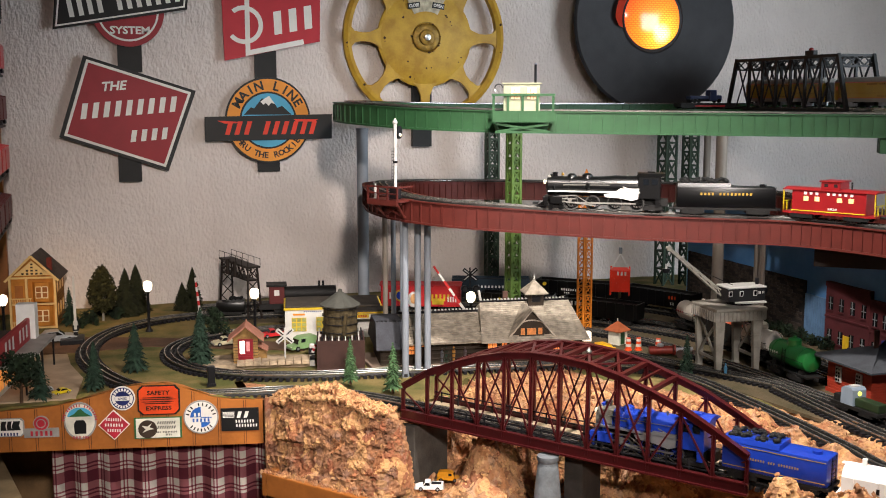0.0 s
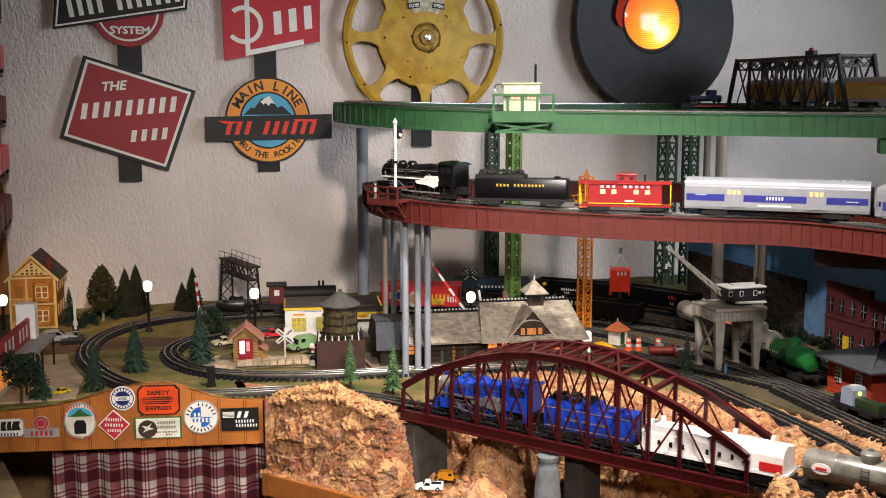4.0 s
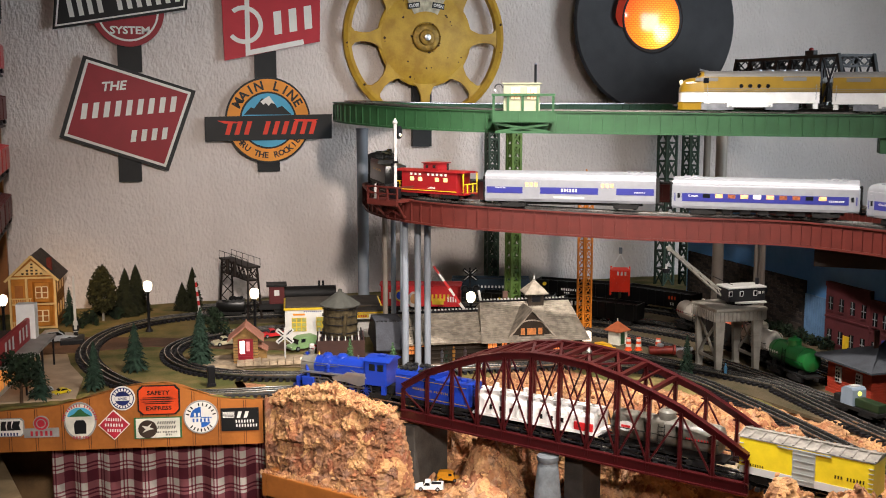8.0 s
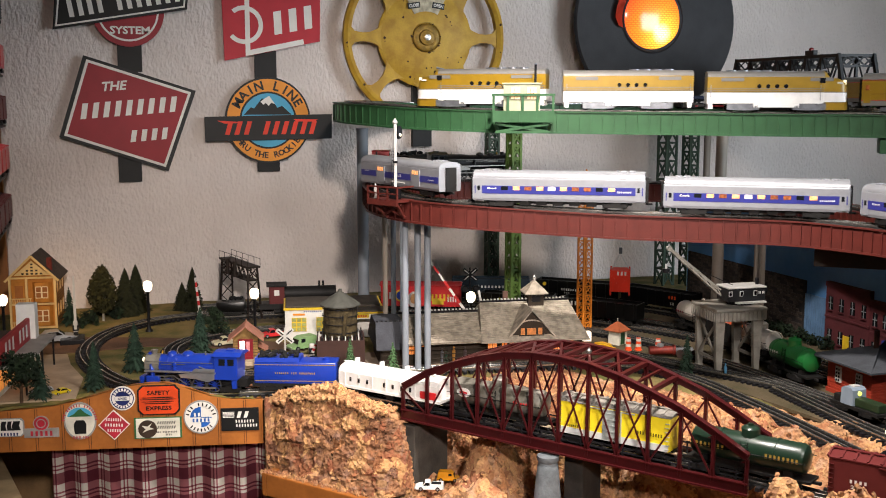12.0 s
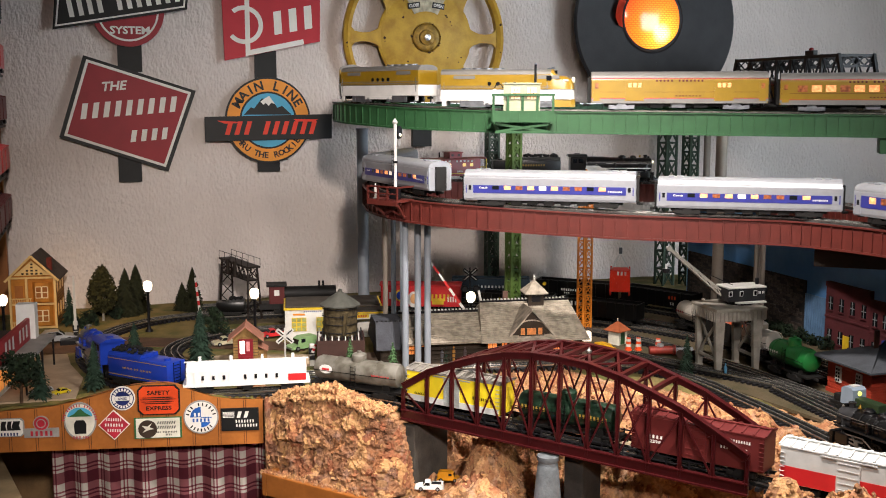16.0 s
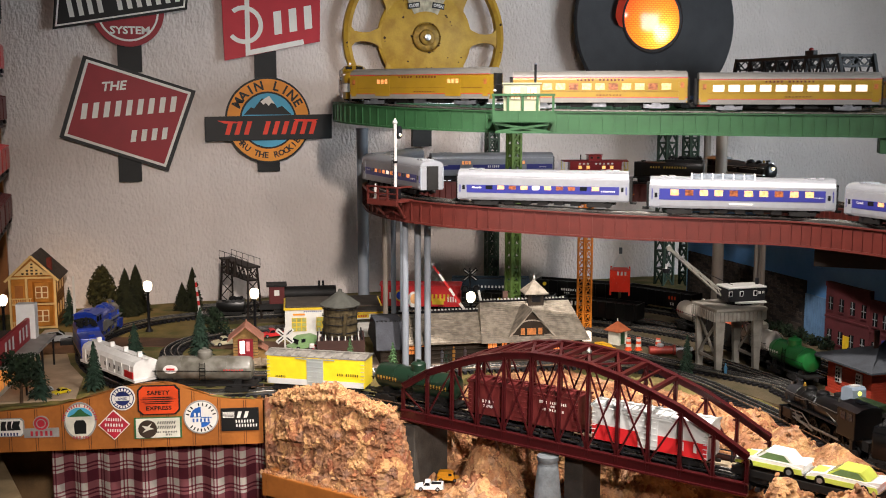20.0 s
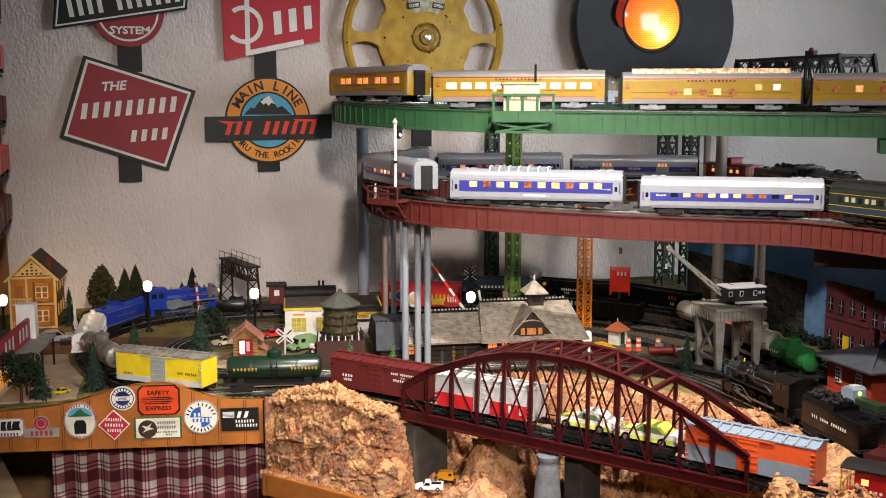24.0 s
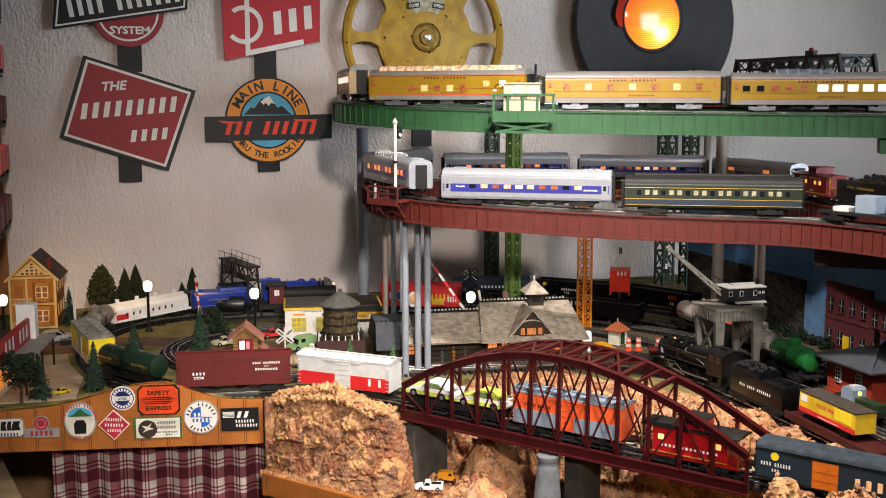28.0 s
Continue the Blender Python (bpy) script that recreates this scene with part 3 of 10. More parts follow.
def boxcar(L, label, body, roof=None, door=None, low=None, texts=()):
    t = car_base("boxcar", L, label, "boxcar")
    W, z0, z1 = 0.030, 0.017, 0.079
    part("underframe", box(B(), -L / 2, L / 2, -0.012, 0.012, 0.012, 0.0168), frame_black, t)
    part("body", box(B(), -L / 2 + 0.002, L / 2 - 0.002, -W, W, z0, z1, bev=0.0012), body, t)
    if low:
        for y in (-W, W):
            part("side_band", box(B(), -L / 2 + 0.003, L / 2 - 0.003, y - 0.0006, y + 0.0006, z0 + 0.001, z0 + 0.030), low, t)
    bm = B()
    extrude(bm, [(-W - 0.001, z1), (W + 0.001, z1), (W + 0.001, z1 + 0.002), (0, z1 + 0.008), (-W - 0.001, z1 + 0.002)], -L / 2, L / 2)
    n = 12
    for i in range(n + 1):
        x = -L / 2 + L * i / n
        for s in (-1, 1):
            beam(bm, (x, s * W, z1 + 0.0032), (x, s * 0.004, z1 + 0.0086), 0.0035, 0.002)
    part("roof", bm, roof or body, t)
    part("roof_walk", box(B(), -L / 2, L / 2, -0.004, 0.004, z1 + 0.009, z1 + 0.0105), roof or body, t)
    for y in (-W, W):
        sd = part("sliding_door", box(B(), -0.019, 0.019, y - 0.0016, y + 0.0016, z0 + 0.002, z1 - 0.003), door or body, t)
        for k in range(5):
            zz = z0 + 0.008 + k * 0.011
            part("door_rib", box(B(), -0.017, 0.017, y - 0.0024, y + 0.0024, zz, zz + 0.0015), door or body, sd)
        part("door_track", box(B(), -0.045, 0.045, y - 0.0022, y + 0.0022, z1 - 0.004, z1 - 0.002), door or body, t)
        for x in (-L / 2 + 0.006, L / 2 - 0.006):
            bm = B()
            for k in range(7):
                box(bm, x - 0.004, x + 0.004, y - 0.0022, y + 0.0022, z0 + 0.004 + k * 0.008, z0 + 0.005 + k * 0.008)
            tagged(part("ladder", bm, door or body, t), kind="stuff")
    for body_text, x, z, h, w, mt in texts:
        side_text(t, body_text, x, z, W + 0.0015, h, mt, w)
    return t


def tankcar(L, label, tank, r=0.0265, dome=None, texts=(), stripe=None):
    t = car_base("tank_car", L, label, "tank car")
    zc = 0.05
    part("underframe", box(B(), -L / 2, L / 2, -0.022, 0.022, 0.014, 0.0185), frame_black, t)
    lathe_m = Matrix.Translation((0, 0, zc)) @ Matrix(((0, 0, 1, 0), (1, 0, 0, 0), (0, 1, 0, 0), (0, 0, 0, 1)))
    k = L / 2 - 0.008
    body = part("tank", lathe(B(), [(0.001, -k), (r * 0.6, -k + 0.002), (r * 0.9, -k + 0.006), (r, -k + 0.013), (r, k - 0.013), (r * 0.9, k - 0.006), (r * 0.6, k - 0.002), (0.001, k)], 28, lathe_m), tank, t, smooth=True)
    part("dome", lathe(B(), [(0.016, 0.0), (0.016, 0.014), (0.013, 0.0175), (0.006, 0.019), (0.001, 0.0195)], 20, Matrix.Translation((0, 0, zc + r - 0.004))), dome or tank, t, smooth=True)
    part("dome_hatch", lathe(B(), [(0.005, 0), (0.005, 0.004), (0.001, 0.005)], 10, Matrix.Translation((0, 0, zc + r + 0.0145))), dome or tank, t, smooth=True)
    for x in (-0.05, 0.0, 0.05):
        bm = B()
        n = 20
        for i in range(n):
            a0, a1 = math.pi * (i / n) , math.pi * ((i + 1) / n)
            beam(bm, (x, (r + 0.0008) * math.cos(a0), zc + (r + 0.0008) * math.sin(a0)), (x, (r + 0.0008) * math.cos(a1), zc + (r + 0.0008) * math.sin(a1)), 0.003, 0.001)
        part("tank_band", bm, tank, t)
    for y in (-1, 1):
        bm = B()
        rod(bm, (-k, y * (r + 0.004), zc), (k, y * (r + 0.004), zc), 0.0008, n=6)
        for x in (-k * 0.95, -k * 0.5, 0, k * 0.5, k * 0.95):
            rod(bm, (x, y * (r - 0.001), zc), (x, y * (r + 0.004), zc), 0.0007, n=5)
        part("hand_rail", bm, wheel_mat, t)
        bm = B()
        for sx in (-0.006, 0.006):
            rod(bm, (sx, y * (r + 0.003), 0.018), (sx, y * (r + 0.002), zc + r * 0.7), 0.0008, n=5)
        for i in range(6):
            rod(bm, (-0.006, y * (r + 0.003), 0.024 + i * 0.008), (0.006, y * (r + 0.003), 0.024 + i * 0.008), 0.0007, n=5)
        part("ladder", bm, wheel_mat, t)
    for x in (-k * 0.7, k * 0.7):
        part("saddle", box(B(), x - 0.008, x + 0.008, -0.018, 0.018, 0.0185, zc - r * 0.75), frame_black, t)
    for body_text, x, z, h, w, mt in texts:
        side_text(t, body_text, x, z, math.sqrt(max(0, (r + 0.0022) ** 2 - (z - zc) ** 2)) + 0.0015, h, mt, w)
    return t


def covered_hopper(L, label, body, texts=(), end=None):
    t = car_base("covered_hopper", L, label, "hopper car")
    W = 0.031
    part("underframe", box(B(), -L / 2, L / 2, -0.014, 0.014, 0.0125, 0.0175), frame_black, t)
    part("body", extrude(B(), [(-W, 0.022), (-W, 0.052), (-W * 0.82, 0.061), (-0.012, 0.066), (0.012, 0.066), (W * 0.82, 0.061), (W, 0.052), (W, 0.022)], -L / 2 + 0.012, L / 2 - 0.012), body, t)
    part("sill", box(B(), -L / 2 + 0.004, L / 2 - 0.004, -W - 0.002, W + 0.002, 0.018, 0.0235), body, t)
    for i in range(7):
        x = -L / 2 + 0.03 + (L - 0.06) * i / 6
        for s in (-1, 1):
            part("rib", box(B(), x - 0.0018, x + 0.0018, s * W - 0.0016, s * W + 0.0016, 0.023, 0.052), body, t)
    for i in range(3):
        x = -L / 2 + 0.055 + (L - 0.11) * i / 2
        bm = B()
        prism(bm, [(-0.02, 0.022), (0.02, 0.022), (0.007, 0.004), (-0.007, 0.004)], -0.02, 0.02, pose(x, 0, 0, 90, 0, 0))
        part("chute", bm, frame_black, t)
    for i in range(4):
        x = -L / 2 + 0.04 + (L - 0.08) * i / 3
        part("roof_hatch", box(B(), x - 0.003, x + 0.003, -0.005, 0.005, 0.0655, 0.078), body, t)
    part("roof_walk", box(B(), -L / 2 + 0.006, L / 2 - 0.006, -0.005, 0.005, 0.0662, 0.0675), body, t)
    if end:
        for s in (-1, 1):
            part("colour_panel", box(B(), -L / 2 + 0.013, -L / 2 + 0.052, s * W - 0.0024, s * W + 0.0024, 0.025, 0.040), end, t)
    for body_text, x, z, h, w, mt in texts:
        side_text(t, body_text, x, z, W + 0.0026, h, mt, w)
    return t


def caboose(L, label, body, roof, texts=(), trim=None, glow=None, panes=(-0.052, -0.026, 0.026, 0.052)):
    t = car_base("caboose", L, label, "caboose", L / 2 - 0.045)
    W, z0, z1 = 0.029, 0.017, 0.066
    b = L / 2 - 0.022
    trim = trim or body
    part("underframe", box(B(), -L / 2, L / 2, -W, W, 0.0125, 0.017), body, t)
    part("body", box(B(), -b, b, -W, W, z0, z1, bev=0.001), body, t)
    part("roof", extrude(B(), [(-W - 0.003, z1), (W + 0.003, z1), (W + 0.003, z1 + 0.0015), (W * 0.5, z1 + 0.005), (0, z1 + 0.006), (-W * 0.5, z1 + 0.005), (-W - 0.003, z1 + 0.0015)], -L / 2, L / 2), roof, t)
    cup = part("cupola", box(B(), -0.024, 0.020, -W * 0.85, W * 0.85, z1 + 0.003, z1 + 0.021, bev=0.001), body, t)
    part("cupola_roof", box(B(), -0.028, 0.024, -W * 0.95, W * 0.95, z1 + 0.021, z1 + 0.0235, bev=0.001), roof, cup)
    for s in (-1, 1):
        for x in (-0.014, 0.008):
            part("cupola_window", box(B(), x - 0.004, x + 0.004, s * W * 0.85 - 0.001, s * W * 0.85 + 0.001, z1 + 0.010, z1 + 0.017), glow or frame_black, cup)
    lit = glow or mat("caboose_window", "ffe0a0", 0.3, 0, 0.2, 90, 0, glow="ffb45a", power=0.9)
    for s in (-1, 1):
        for x in panes:
            w = part("window", box(B(), x - 0.0055, x + 0.0055, s * W - 0.001, s * W + 0.001, z0 + 0.026, z0 + 0.036), lit, t)
        part("grab_iron", box(B(), -b, b, s * (W + 0.001) - 0.0006, s * (W + 0.001) + 0.0006, z0 + 0.0025, z0 + 0.004), trim, t)
    for s in (-1, 1):
        bm = B()
        for y in (-W, -W * 0.4, W * 0.4, W):
            box(bm, s * (L / 2 - 0.002) - 0.001, s * (L / 2 - 0.002) + 0.001, y - 0.001, y + 0.001, z0, z0 + 0.022)
        box(bm, s * (L / 2 - 0.002) - 0.001, s * (L / 2 - 0.002) + 0.001, -W, W, z0 + 0.021, z0 + 0.023)
        for y in (-W, W):
            box(bm, s * (L / 2 - 0.002) - 0.001, s * (L / 2 - 0.002) + 0.001, y - 0.001, y + 0.001, z0, z1)
        part("end_railing", bm, trim, t)
    part("smoke_pipe", rod(B(), (-0.045, 0.01, z1), (-0.045, 0.01, z1 + 0.022), 0.0022, n=8), frame_black, t)
    for body_text, x, z, h, w, mt in texts:
        side_text(t, body_text, x, z, W + 0.0012, h, mt, w)
    return t


def passenger(L, label, body, roof, windows=(), band=None, band_z=(0.046, 0.060), low=None, trk=None, dome=None, doors=(), texts=(), flutes=False, glow=None, stripe=None, name="passenger_car", group="", rise=0.0165):
    """A streamlined coach: rounded roof, skirt, window strip, lit or dark panes, end vestibules."""
    t = car_base(name, L, label, "passenger car", L / 2 - 0.075, trk, r=0.0085, wheelbase=0.042)
    if group:
        t["group"] = group
    W, z0, z1 = 0.0315, 0.0165, 0.071
    h = L / 2 - 0.006
    part("underframe", box(B(), -h + 0.03, h - 0.03, -0.016, 0.016, 0.009, 0.0165), frame_black, t)
    part("body", extrude(B(), [(-W * 0.94, z0), (-W, z0 + 0.006), (-W, z1 - 0.002), (-W * 0.97, z1 + 0.001), (W * 0.97, z1 + 0.001), (W, z1 - 0.002), (W, z0 + 0.006), (W * 0.94, z0)], -h, h), body, t)
    prof = [(W * 0.99 * math.cos(math.pi * i / 14), z1 + 0.0015 + rise * math.sin(math.pi * i / 14) ** 0.8) for i in range(15)]
    rf = part("roof", extrude(B(), prof, -h, h), roof, t, smooth=True)
    for s in (-1, 1):
        part("diaphragm", box(B(), s * h, s * (h + 0.008), -0.014, 0.014, z0, z1 + 0.004), frame_black, t)
        if low:
            part("skirt_band", box(B(), -h, h, s * W - 0.0007, s * W + 0.0007, z0 + 0.005, z0 + 0.012), low, t)
        if band:
            part("window_band", box(B(), -h + 0.004, h - 0.004, s * W - 0.0007, s * W + 0.0007, *band_z), band, t)
        if stripe:
            for z in stripe[1]:
                part("stripe", box(B(), -h, h, s * W - 0.0009, s * W + 0.0009, z, z + 0.0012), stripe[0], t)
        if flutes:
            bm = B()
            for k in range(5):
                box(bm, -h, h, s * W - 0.0008, s * W + 0.0008, z0 + 0.009 + k * 0.0035, z0 + 0.0105 + k * 0.0035)
            part("fluting", bm, body, t)
        for x, w, a, b, mt in windows:
            part("window", box(B(), x - w / 2, x + w / 2, s * W - 0.0013, s * W + 0.0013, a, b), mt, t)
        for x in doors:
            d = part("baggage_door", box(B(), x - 0.021, x + 0.021, s * W - 0.0016, s * W + 0.0016, z0 + 0.006, z1 - 0.006), body, t)
            for k in (-0.011, 0, 0.011):
                part("door_window", box(B(), x + k - 0.0036, x + k + 0.0036, s * W - 0.0022, s * W + 0.0022, z0 + 0.036, z0 + 0.046), glow or frame_black, d)
    if dome:
        x0, x1, mt, fr = dome
        bm = B()
        extrude(bm, [(-0.024, z1 + 0.010), (-0.020, z1 + 0.021), (-0.012, z1 + 0.025), (0.012, z1 + 0.025), (0.020, z1 + 0.021), (0.024, z1 + 0.010)], x0, x1)
        part("dome_glass", bm, mt, t)
        n = int((x1 - x0) / 0.022)
        for i in range(n + 1):
            x = x0 + (x1 - x0) * i / n
            bm = B()
            for a, b in (((-0.0244, z1 + 0.010), (-0.0204, z1 + 0.0213)), ((-0.0204, z1 + 0.0213), (-0.012, z1 + 0.0253)), ((-0.012, z1 + 0.0253), (0.012, z1 + 0.0253)), ((0.012, z1 + 0.0253), (0.0204, z1 + 0.0213)), ((0.0204, z1 + 0.0213), (0.0244, z1 + 0.010))):
                beam(bm, (x, *a), (x, *b), 0.0022, 0.0014)
            part("dome_rib", bm, fr, t)
    for k in range(3):
        part("roof_vent", box(B(), -h + 0.03 + k * 0.015, -h + 0.038 + k * 0.015, -0.012, 0.012, z1 + rise, z1 + rise + 0.003), roof, t)
    for body_text, x, z, hh, w, mt in texts:
        side_text(t, body_text, x, z, W + 0.0014, hh, mt, w)
    return t


def ride(t, path, z, front, back, speed, offset=0.0):
    """Remember a vehicle's place in its train: its ends, in metres along the line at time zero."""
    MOVING.append((t, path, z, (front + back) / 2, abs(front - back), speed))
    return t


def motions():
    for t, path, z, mid, L, speed in MOVING:
        rows = []
        for k in range(29):
            s = mid + (speed(k) if callable(speed) else speed * k)
            a, b = path.at(s - 0.32 * L), path.at(s + 0.32 * L)
            c = (a + b) / 2
            rows.append((float(k), pose(c[0], c[1], z + path.fall(s), 0, 0, math.degrees(math.atan2(b[1] - a[1], b[0] - a[0])))))
        walk(t, rows)
    for wheels, rods, speed in TURNING:
        for ob, x, r in wheels:
            walk(ob, [(k * 0.2, pose(x, 0, r, 0, math.degrees(speed * k * 0.2 / r), 0)) for k in range(141)])
        for ob, r in rods:
            walk(ob, [(k * 0.2, pose(0.006 * math.cos(speed * k * 0.2 / r), 0, -0.006 * math.sin(speed * k * 0.2 / r))) for k in range(141)])

def along_x(z, y=0.0, x=0.0):
    return Matrix.Translation((x, y, z)) @ Matrix(((0, 0, 1, 0), (1, 0, 0, 0), (0, 1, 0, 0), (0, 0, 0, 1)))


TURNING = []


def steam_engine(L, label, body, trim, drivers=4, r_drive=0.0165, boiler=0.0225, front_mat=None, rod_mat=None, skirt=False, cab_text="", text_mat=None, speed=0.0, roof=None, tyre=None):
    """A steam locomotive: boiler with smokebox, domes and stack, cab, running boards, drivers with rods, pilot and trailing truck."""
    t = thing("steam_locomotive", pose(0, 0, 0), label, "locomotive")
    rod_mat = rod_mat or silver
    zc = 0.056
    h = L / 2
    xb0, xb1 = -h + 0.075, h - 0.030
    part("frame", box(B(), -h + 0.01, h - 0.02, -0.011, 0.011, 0.012, 0.030), frame_black, t)
    part("boiler", lathe(B(), [(0.001, xb0), (boiler * 1.12, xb0 + 0.001), (boiler * 1.12, xb0 + 0.06), (boiler, xb0 + 0.09), (boiler * 0.95, xb1 - 0.036)], 28, along_x(zc)), body, t, smooth=True)
    part("smokebox", lathe(B(), [(boiler * 0.97, xb1 - 0.036), (boiler * 0.97, xb1 - 0.002), (boiler * 0.9, xb1), (boiler * 0.55, xb1 + 0.003), (boiler * 0.2, xb1 + 0.0045), (0.001, xb1 + 0.005)], 28, along_x(zc)), front_mat or body, t, smooth=True)
    for x in (xb0 + 0.065, xb0 + 0.095, xb1 - 0.075, xb1 - 0.037):
        part("boiler_band", lathe(B(), [(boiler * 1.02, x), (boiler * 1.035, x + 0.0005), (boiler * 1.035, x + 0.0015), (boiler * 1.02, x + 0.002)], 28, along_x(zc)), body, t)
    part("stack", lathe(B(), [(0.0065, 0), (0.0055, 0.006), (0.0075, 0.012), (0.0055, 0.0122), (0.005, 0.008)], 14, Matrix.Translation((xb1 - 0.018, 0, zc + boiler * 0.85))), front_mat or body, t, smooth=True)
    for x, w, hh in ((xb1 - 0.058, 0.011, 0.011), (xb1 - 0.095, 0.013, 0.012)):
        part("dome", lathe(B(), [(w * 1.15, 0), (w, 0.003), (w * 0.95, hh * 0.6), (w * 0.6, hh * 0.92), (0.001, hh)], 18, Matrix.Translation((x, 0, zc + boiler * 0.82))), body, t, smooth=True)
    part("whistle", rod(B(), (xb0 + 0.03, 0.006, zc + boiler), (xb0 + 0.03, 0.006, zc + boiler + 0.009), 0.0018, n=8), rod_mat, t)
    part("bell", lathe(B(), [(0.004, 0), (0.003, 0.003), (0.002, 0.006), (0.001, 0.007)], 12, Matrix.Translation((xb1 - 0.036, 0, zc + boiler + 0.001))), mat("brass", "b08a3a", 0.3, 0.9, 0.05), t, smooth=True)
    part("headlight", lathe(B(), [(0.005, 0), (0.005, 0.007), (0.004, 0.008), (0.001, 0.008)], 14, along_x(zc + boiler * 0.35, 0, xb1 + 0.002)), mat("headlight_glow", "fff2d0", 0.3, 0, 0, 30, 0, glow="fff0cc", power=1.0), t)
    W = 0.029
    cab = part("cab", box(B(), xb0 - 0.048, xb0 + 0.004, -W, W, 0.030, 0.083, bev=0.0015), body, t)
    part("cab_roof", extrude(B(), [(-W - 0.003, 0.083), (-W * 0.6, 0.0895), (0, 0.0915), (W * 0.6, 0.0895), (W + 0.003, 0.083)], xb0 - 0.056, xb0 + 0.007), roof or body, cab)
    for s in (-1, 1):
        for x in (xb0 - 0.034, xb0 - 0.014):
            part("cab_window", box(B(), x - 0.007, x + 0.007, s * W - 0.0008, s * W + 0.0008, 0.063, 0.077), mat("dark_glass", "15181c", 0.1, 0, 0.05, 30, 0), cab)
        bm = B()
        box(bm, xb0, xb1 - 0.005, s * 0.021, s * 0.029, 0.044, 0.0465)
        part("running_board", bm, trim if skirt else body, t)
        part("board_edge", box(B(), xb0, xb1 - 0.004, s * 0.0292, s * 0.0300, 0.0435, 0.0470), trim, t)
        if skirt:
            part("skirt", prism(B(), [(xb0 + 0.002, 0.0540), (xb0 + 0.046, 0.0540), (xb0 + 0.060, 0.0435), (xb0 + 0.084, 0.0400), (xb0 + 0.080, 0.0330), (xb0 + 0.046, 0.0310), (xb0 + 0.018, 0.0250), (xb0 + 0.004, 0.0300)], -0.001, 0.001, pose(0, s * 0.029, 0, 90, 0, 0)), trim, t)
        part("cylinder_block", box(B(), h - 0.068, h - 0.038, s * 0.018, s * 0.030, 0.014, 0.034, bev=0.002), body, t)
        part("piping", rod(B(), (xb0 + 0.01, s * boiler * 1.02, zc + 0.006), (xb1 - 0.04, s * boiler * 1.0, zc + 0.004), 0.0012, n=6), rod_mat, t)
    for s in (-1, 1):
        bm = B()
        rod(bm, (xb0 + 0.008, s * (boiler + 0.0035), zc + 0.010), (xb1 - 0.006, s * (boiler + 0.0025), zc + 0.010), 0.0007, n=6)
        for i in range(6):
            x = xb0 + 0.012 + i * (xb1 - xb0 - 0.022) / 5
            rod(bm, (x, s * boiler * 0.9, zc + 0.010), (x, s * (boiler + 0.0032), zc + 0.010), 0.0006, n=5)
        part("hand_rail", bm, rod_mat, t)
        for x, k in ((xb1 - 0.095, -0.006), (xb1 - 0.095, 0.007), (xb1 - 0.058, 0.006)):
            bm = B()
            pts = [Vector((x + k * f, s * boiler * 1.03 * math.sin(f * 1.5 + 0.25), zc + boiler * 1.03 * math.cos(f * 1.5 + 0.25))) for f in (0.0, 0.3, 0.6, 0.9)] + [Vector((x + k * 1.4, s * 0.021, 0.030))]
            for p, q in zip(pts, pts[1:]):
                rod(bm, p, q, 0.0008, n=5)
            part("sand_pipe", bm, body, t)
        xm = (xb0 + xb1) / 2
        part("air_pump", lathe(B(), [(0.001, 0), (0.0045, 0), (0.0045, 0.006), (0.003, 0.007), (0.003, 0.009), (0.0048, 0.010), (0.0048, 0.017), (0.001, 0.018)], 12, Matrix.Translation((xm + 0.012 * s, s * (boiler + 0.003), 0.048))), body, t, smooth=True)
        part("injector_pipe", rod(B(), (xb0 + 0.012, s * (boiler * 1.1 + 0.001), 0.047), (xb0 + 0.040, s * (boiler + 0.0015), zc + 0.002), 0.0016, n=8), rod_mat, t)
        part("steam_pipe", beam(B(), (xb1 - 0.016, s * boiler * 0.85, zc + 0.002), (h - 0.052, s * 0.024, 0.033), 0.007, 0.006), body, t)
        part("slide_bar", box(B(), h - 0.100, h - 0.066, s * 0.0255 - 0.001, s * 0.0255 + 0.001, 0.026, 0.0285), rod_mat, t)
        part("crosshead", box(B(), h - 0.090, h - 0.082, s * 0.0255 - 0.002, s * 0.0255 + 0.002, 0.019, 0.0285), rod_mat, t)
        part("eccentric_rod", beam(B(), (h - 0.130, s * 0.0275, 0.018), (h - 0.100, s * 0.0275, 0.036), 0.0012, 0.002), rod_mat, t)
        part("radius_rod", beam(B(), (h - 0.102, s * 0.0275, 0.036), (h - 0.060, s * 0.0275, 0.034), 0.0012, 0.002), rod_mat, t)
        part("combination_lever", beam(B(), (h - 0.086, s * 0.028, 0.016), (h - 0.078, s * 0.028, 0.036), 0.0012, 0.0018), rod_mat, t)
        part("cab_step", box(B(), xb0 - 0.046, xb0 - 0.036, s * 0.024, s * 0.030, 0.012, 0.030), body, t)
        part("pilot_step", box(B(), h - 0.030, h - 0.024, s * 0.022, s * 0.028, 0.008, 0.022), body, t)
    part("cab_hatch", box(B(), xb0 - 0.034, xb0 - 0.016, -0.008, 0.008, 0.0908, 0.0935, bev=0.0008), roof or body, cab)
    part("generator", rod(B(), (xb1 - 0.008, 0.006, zc + boiler * 0.92), (xb1 - 0.002, 0.006, zc + boiler * 0.92), 0.0035, n=10), rod_mat, t)
    part("number_board", box(B(), xb1 - 0.012, xb1 - 0.006, -0.008, 0.008, zc + boiler * 0.95, zc + boiler * 0.95 + 0.005), body, t)
    d0, d1 = -h + 0.082, h - 0.088
    ws = []
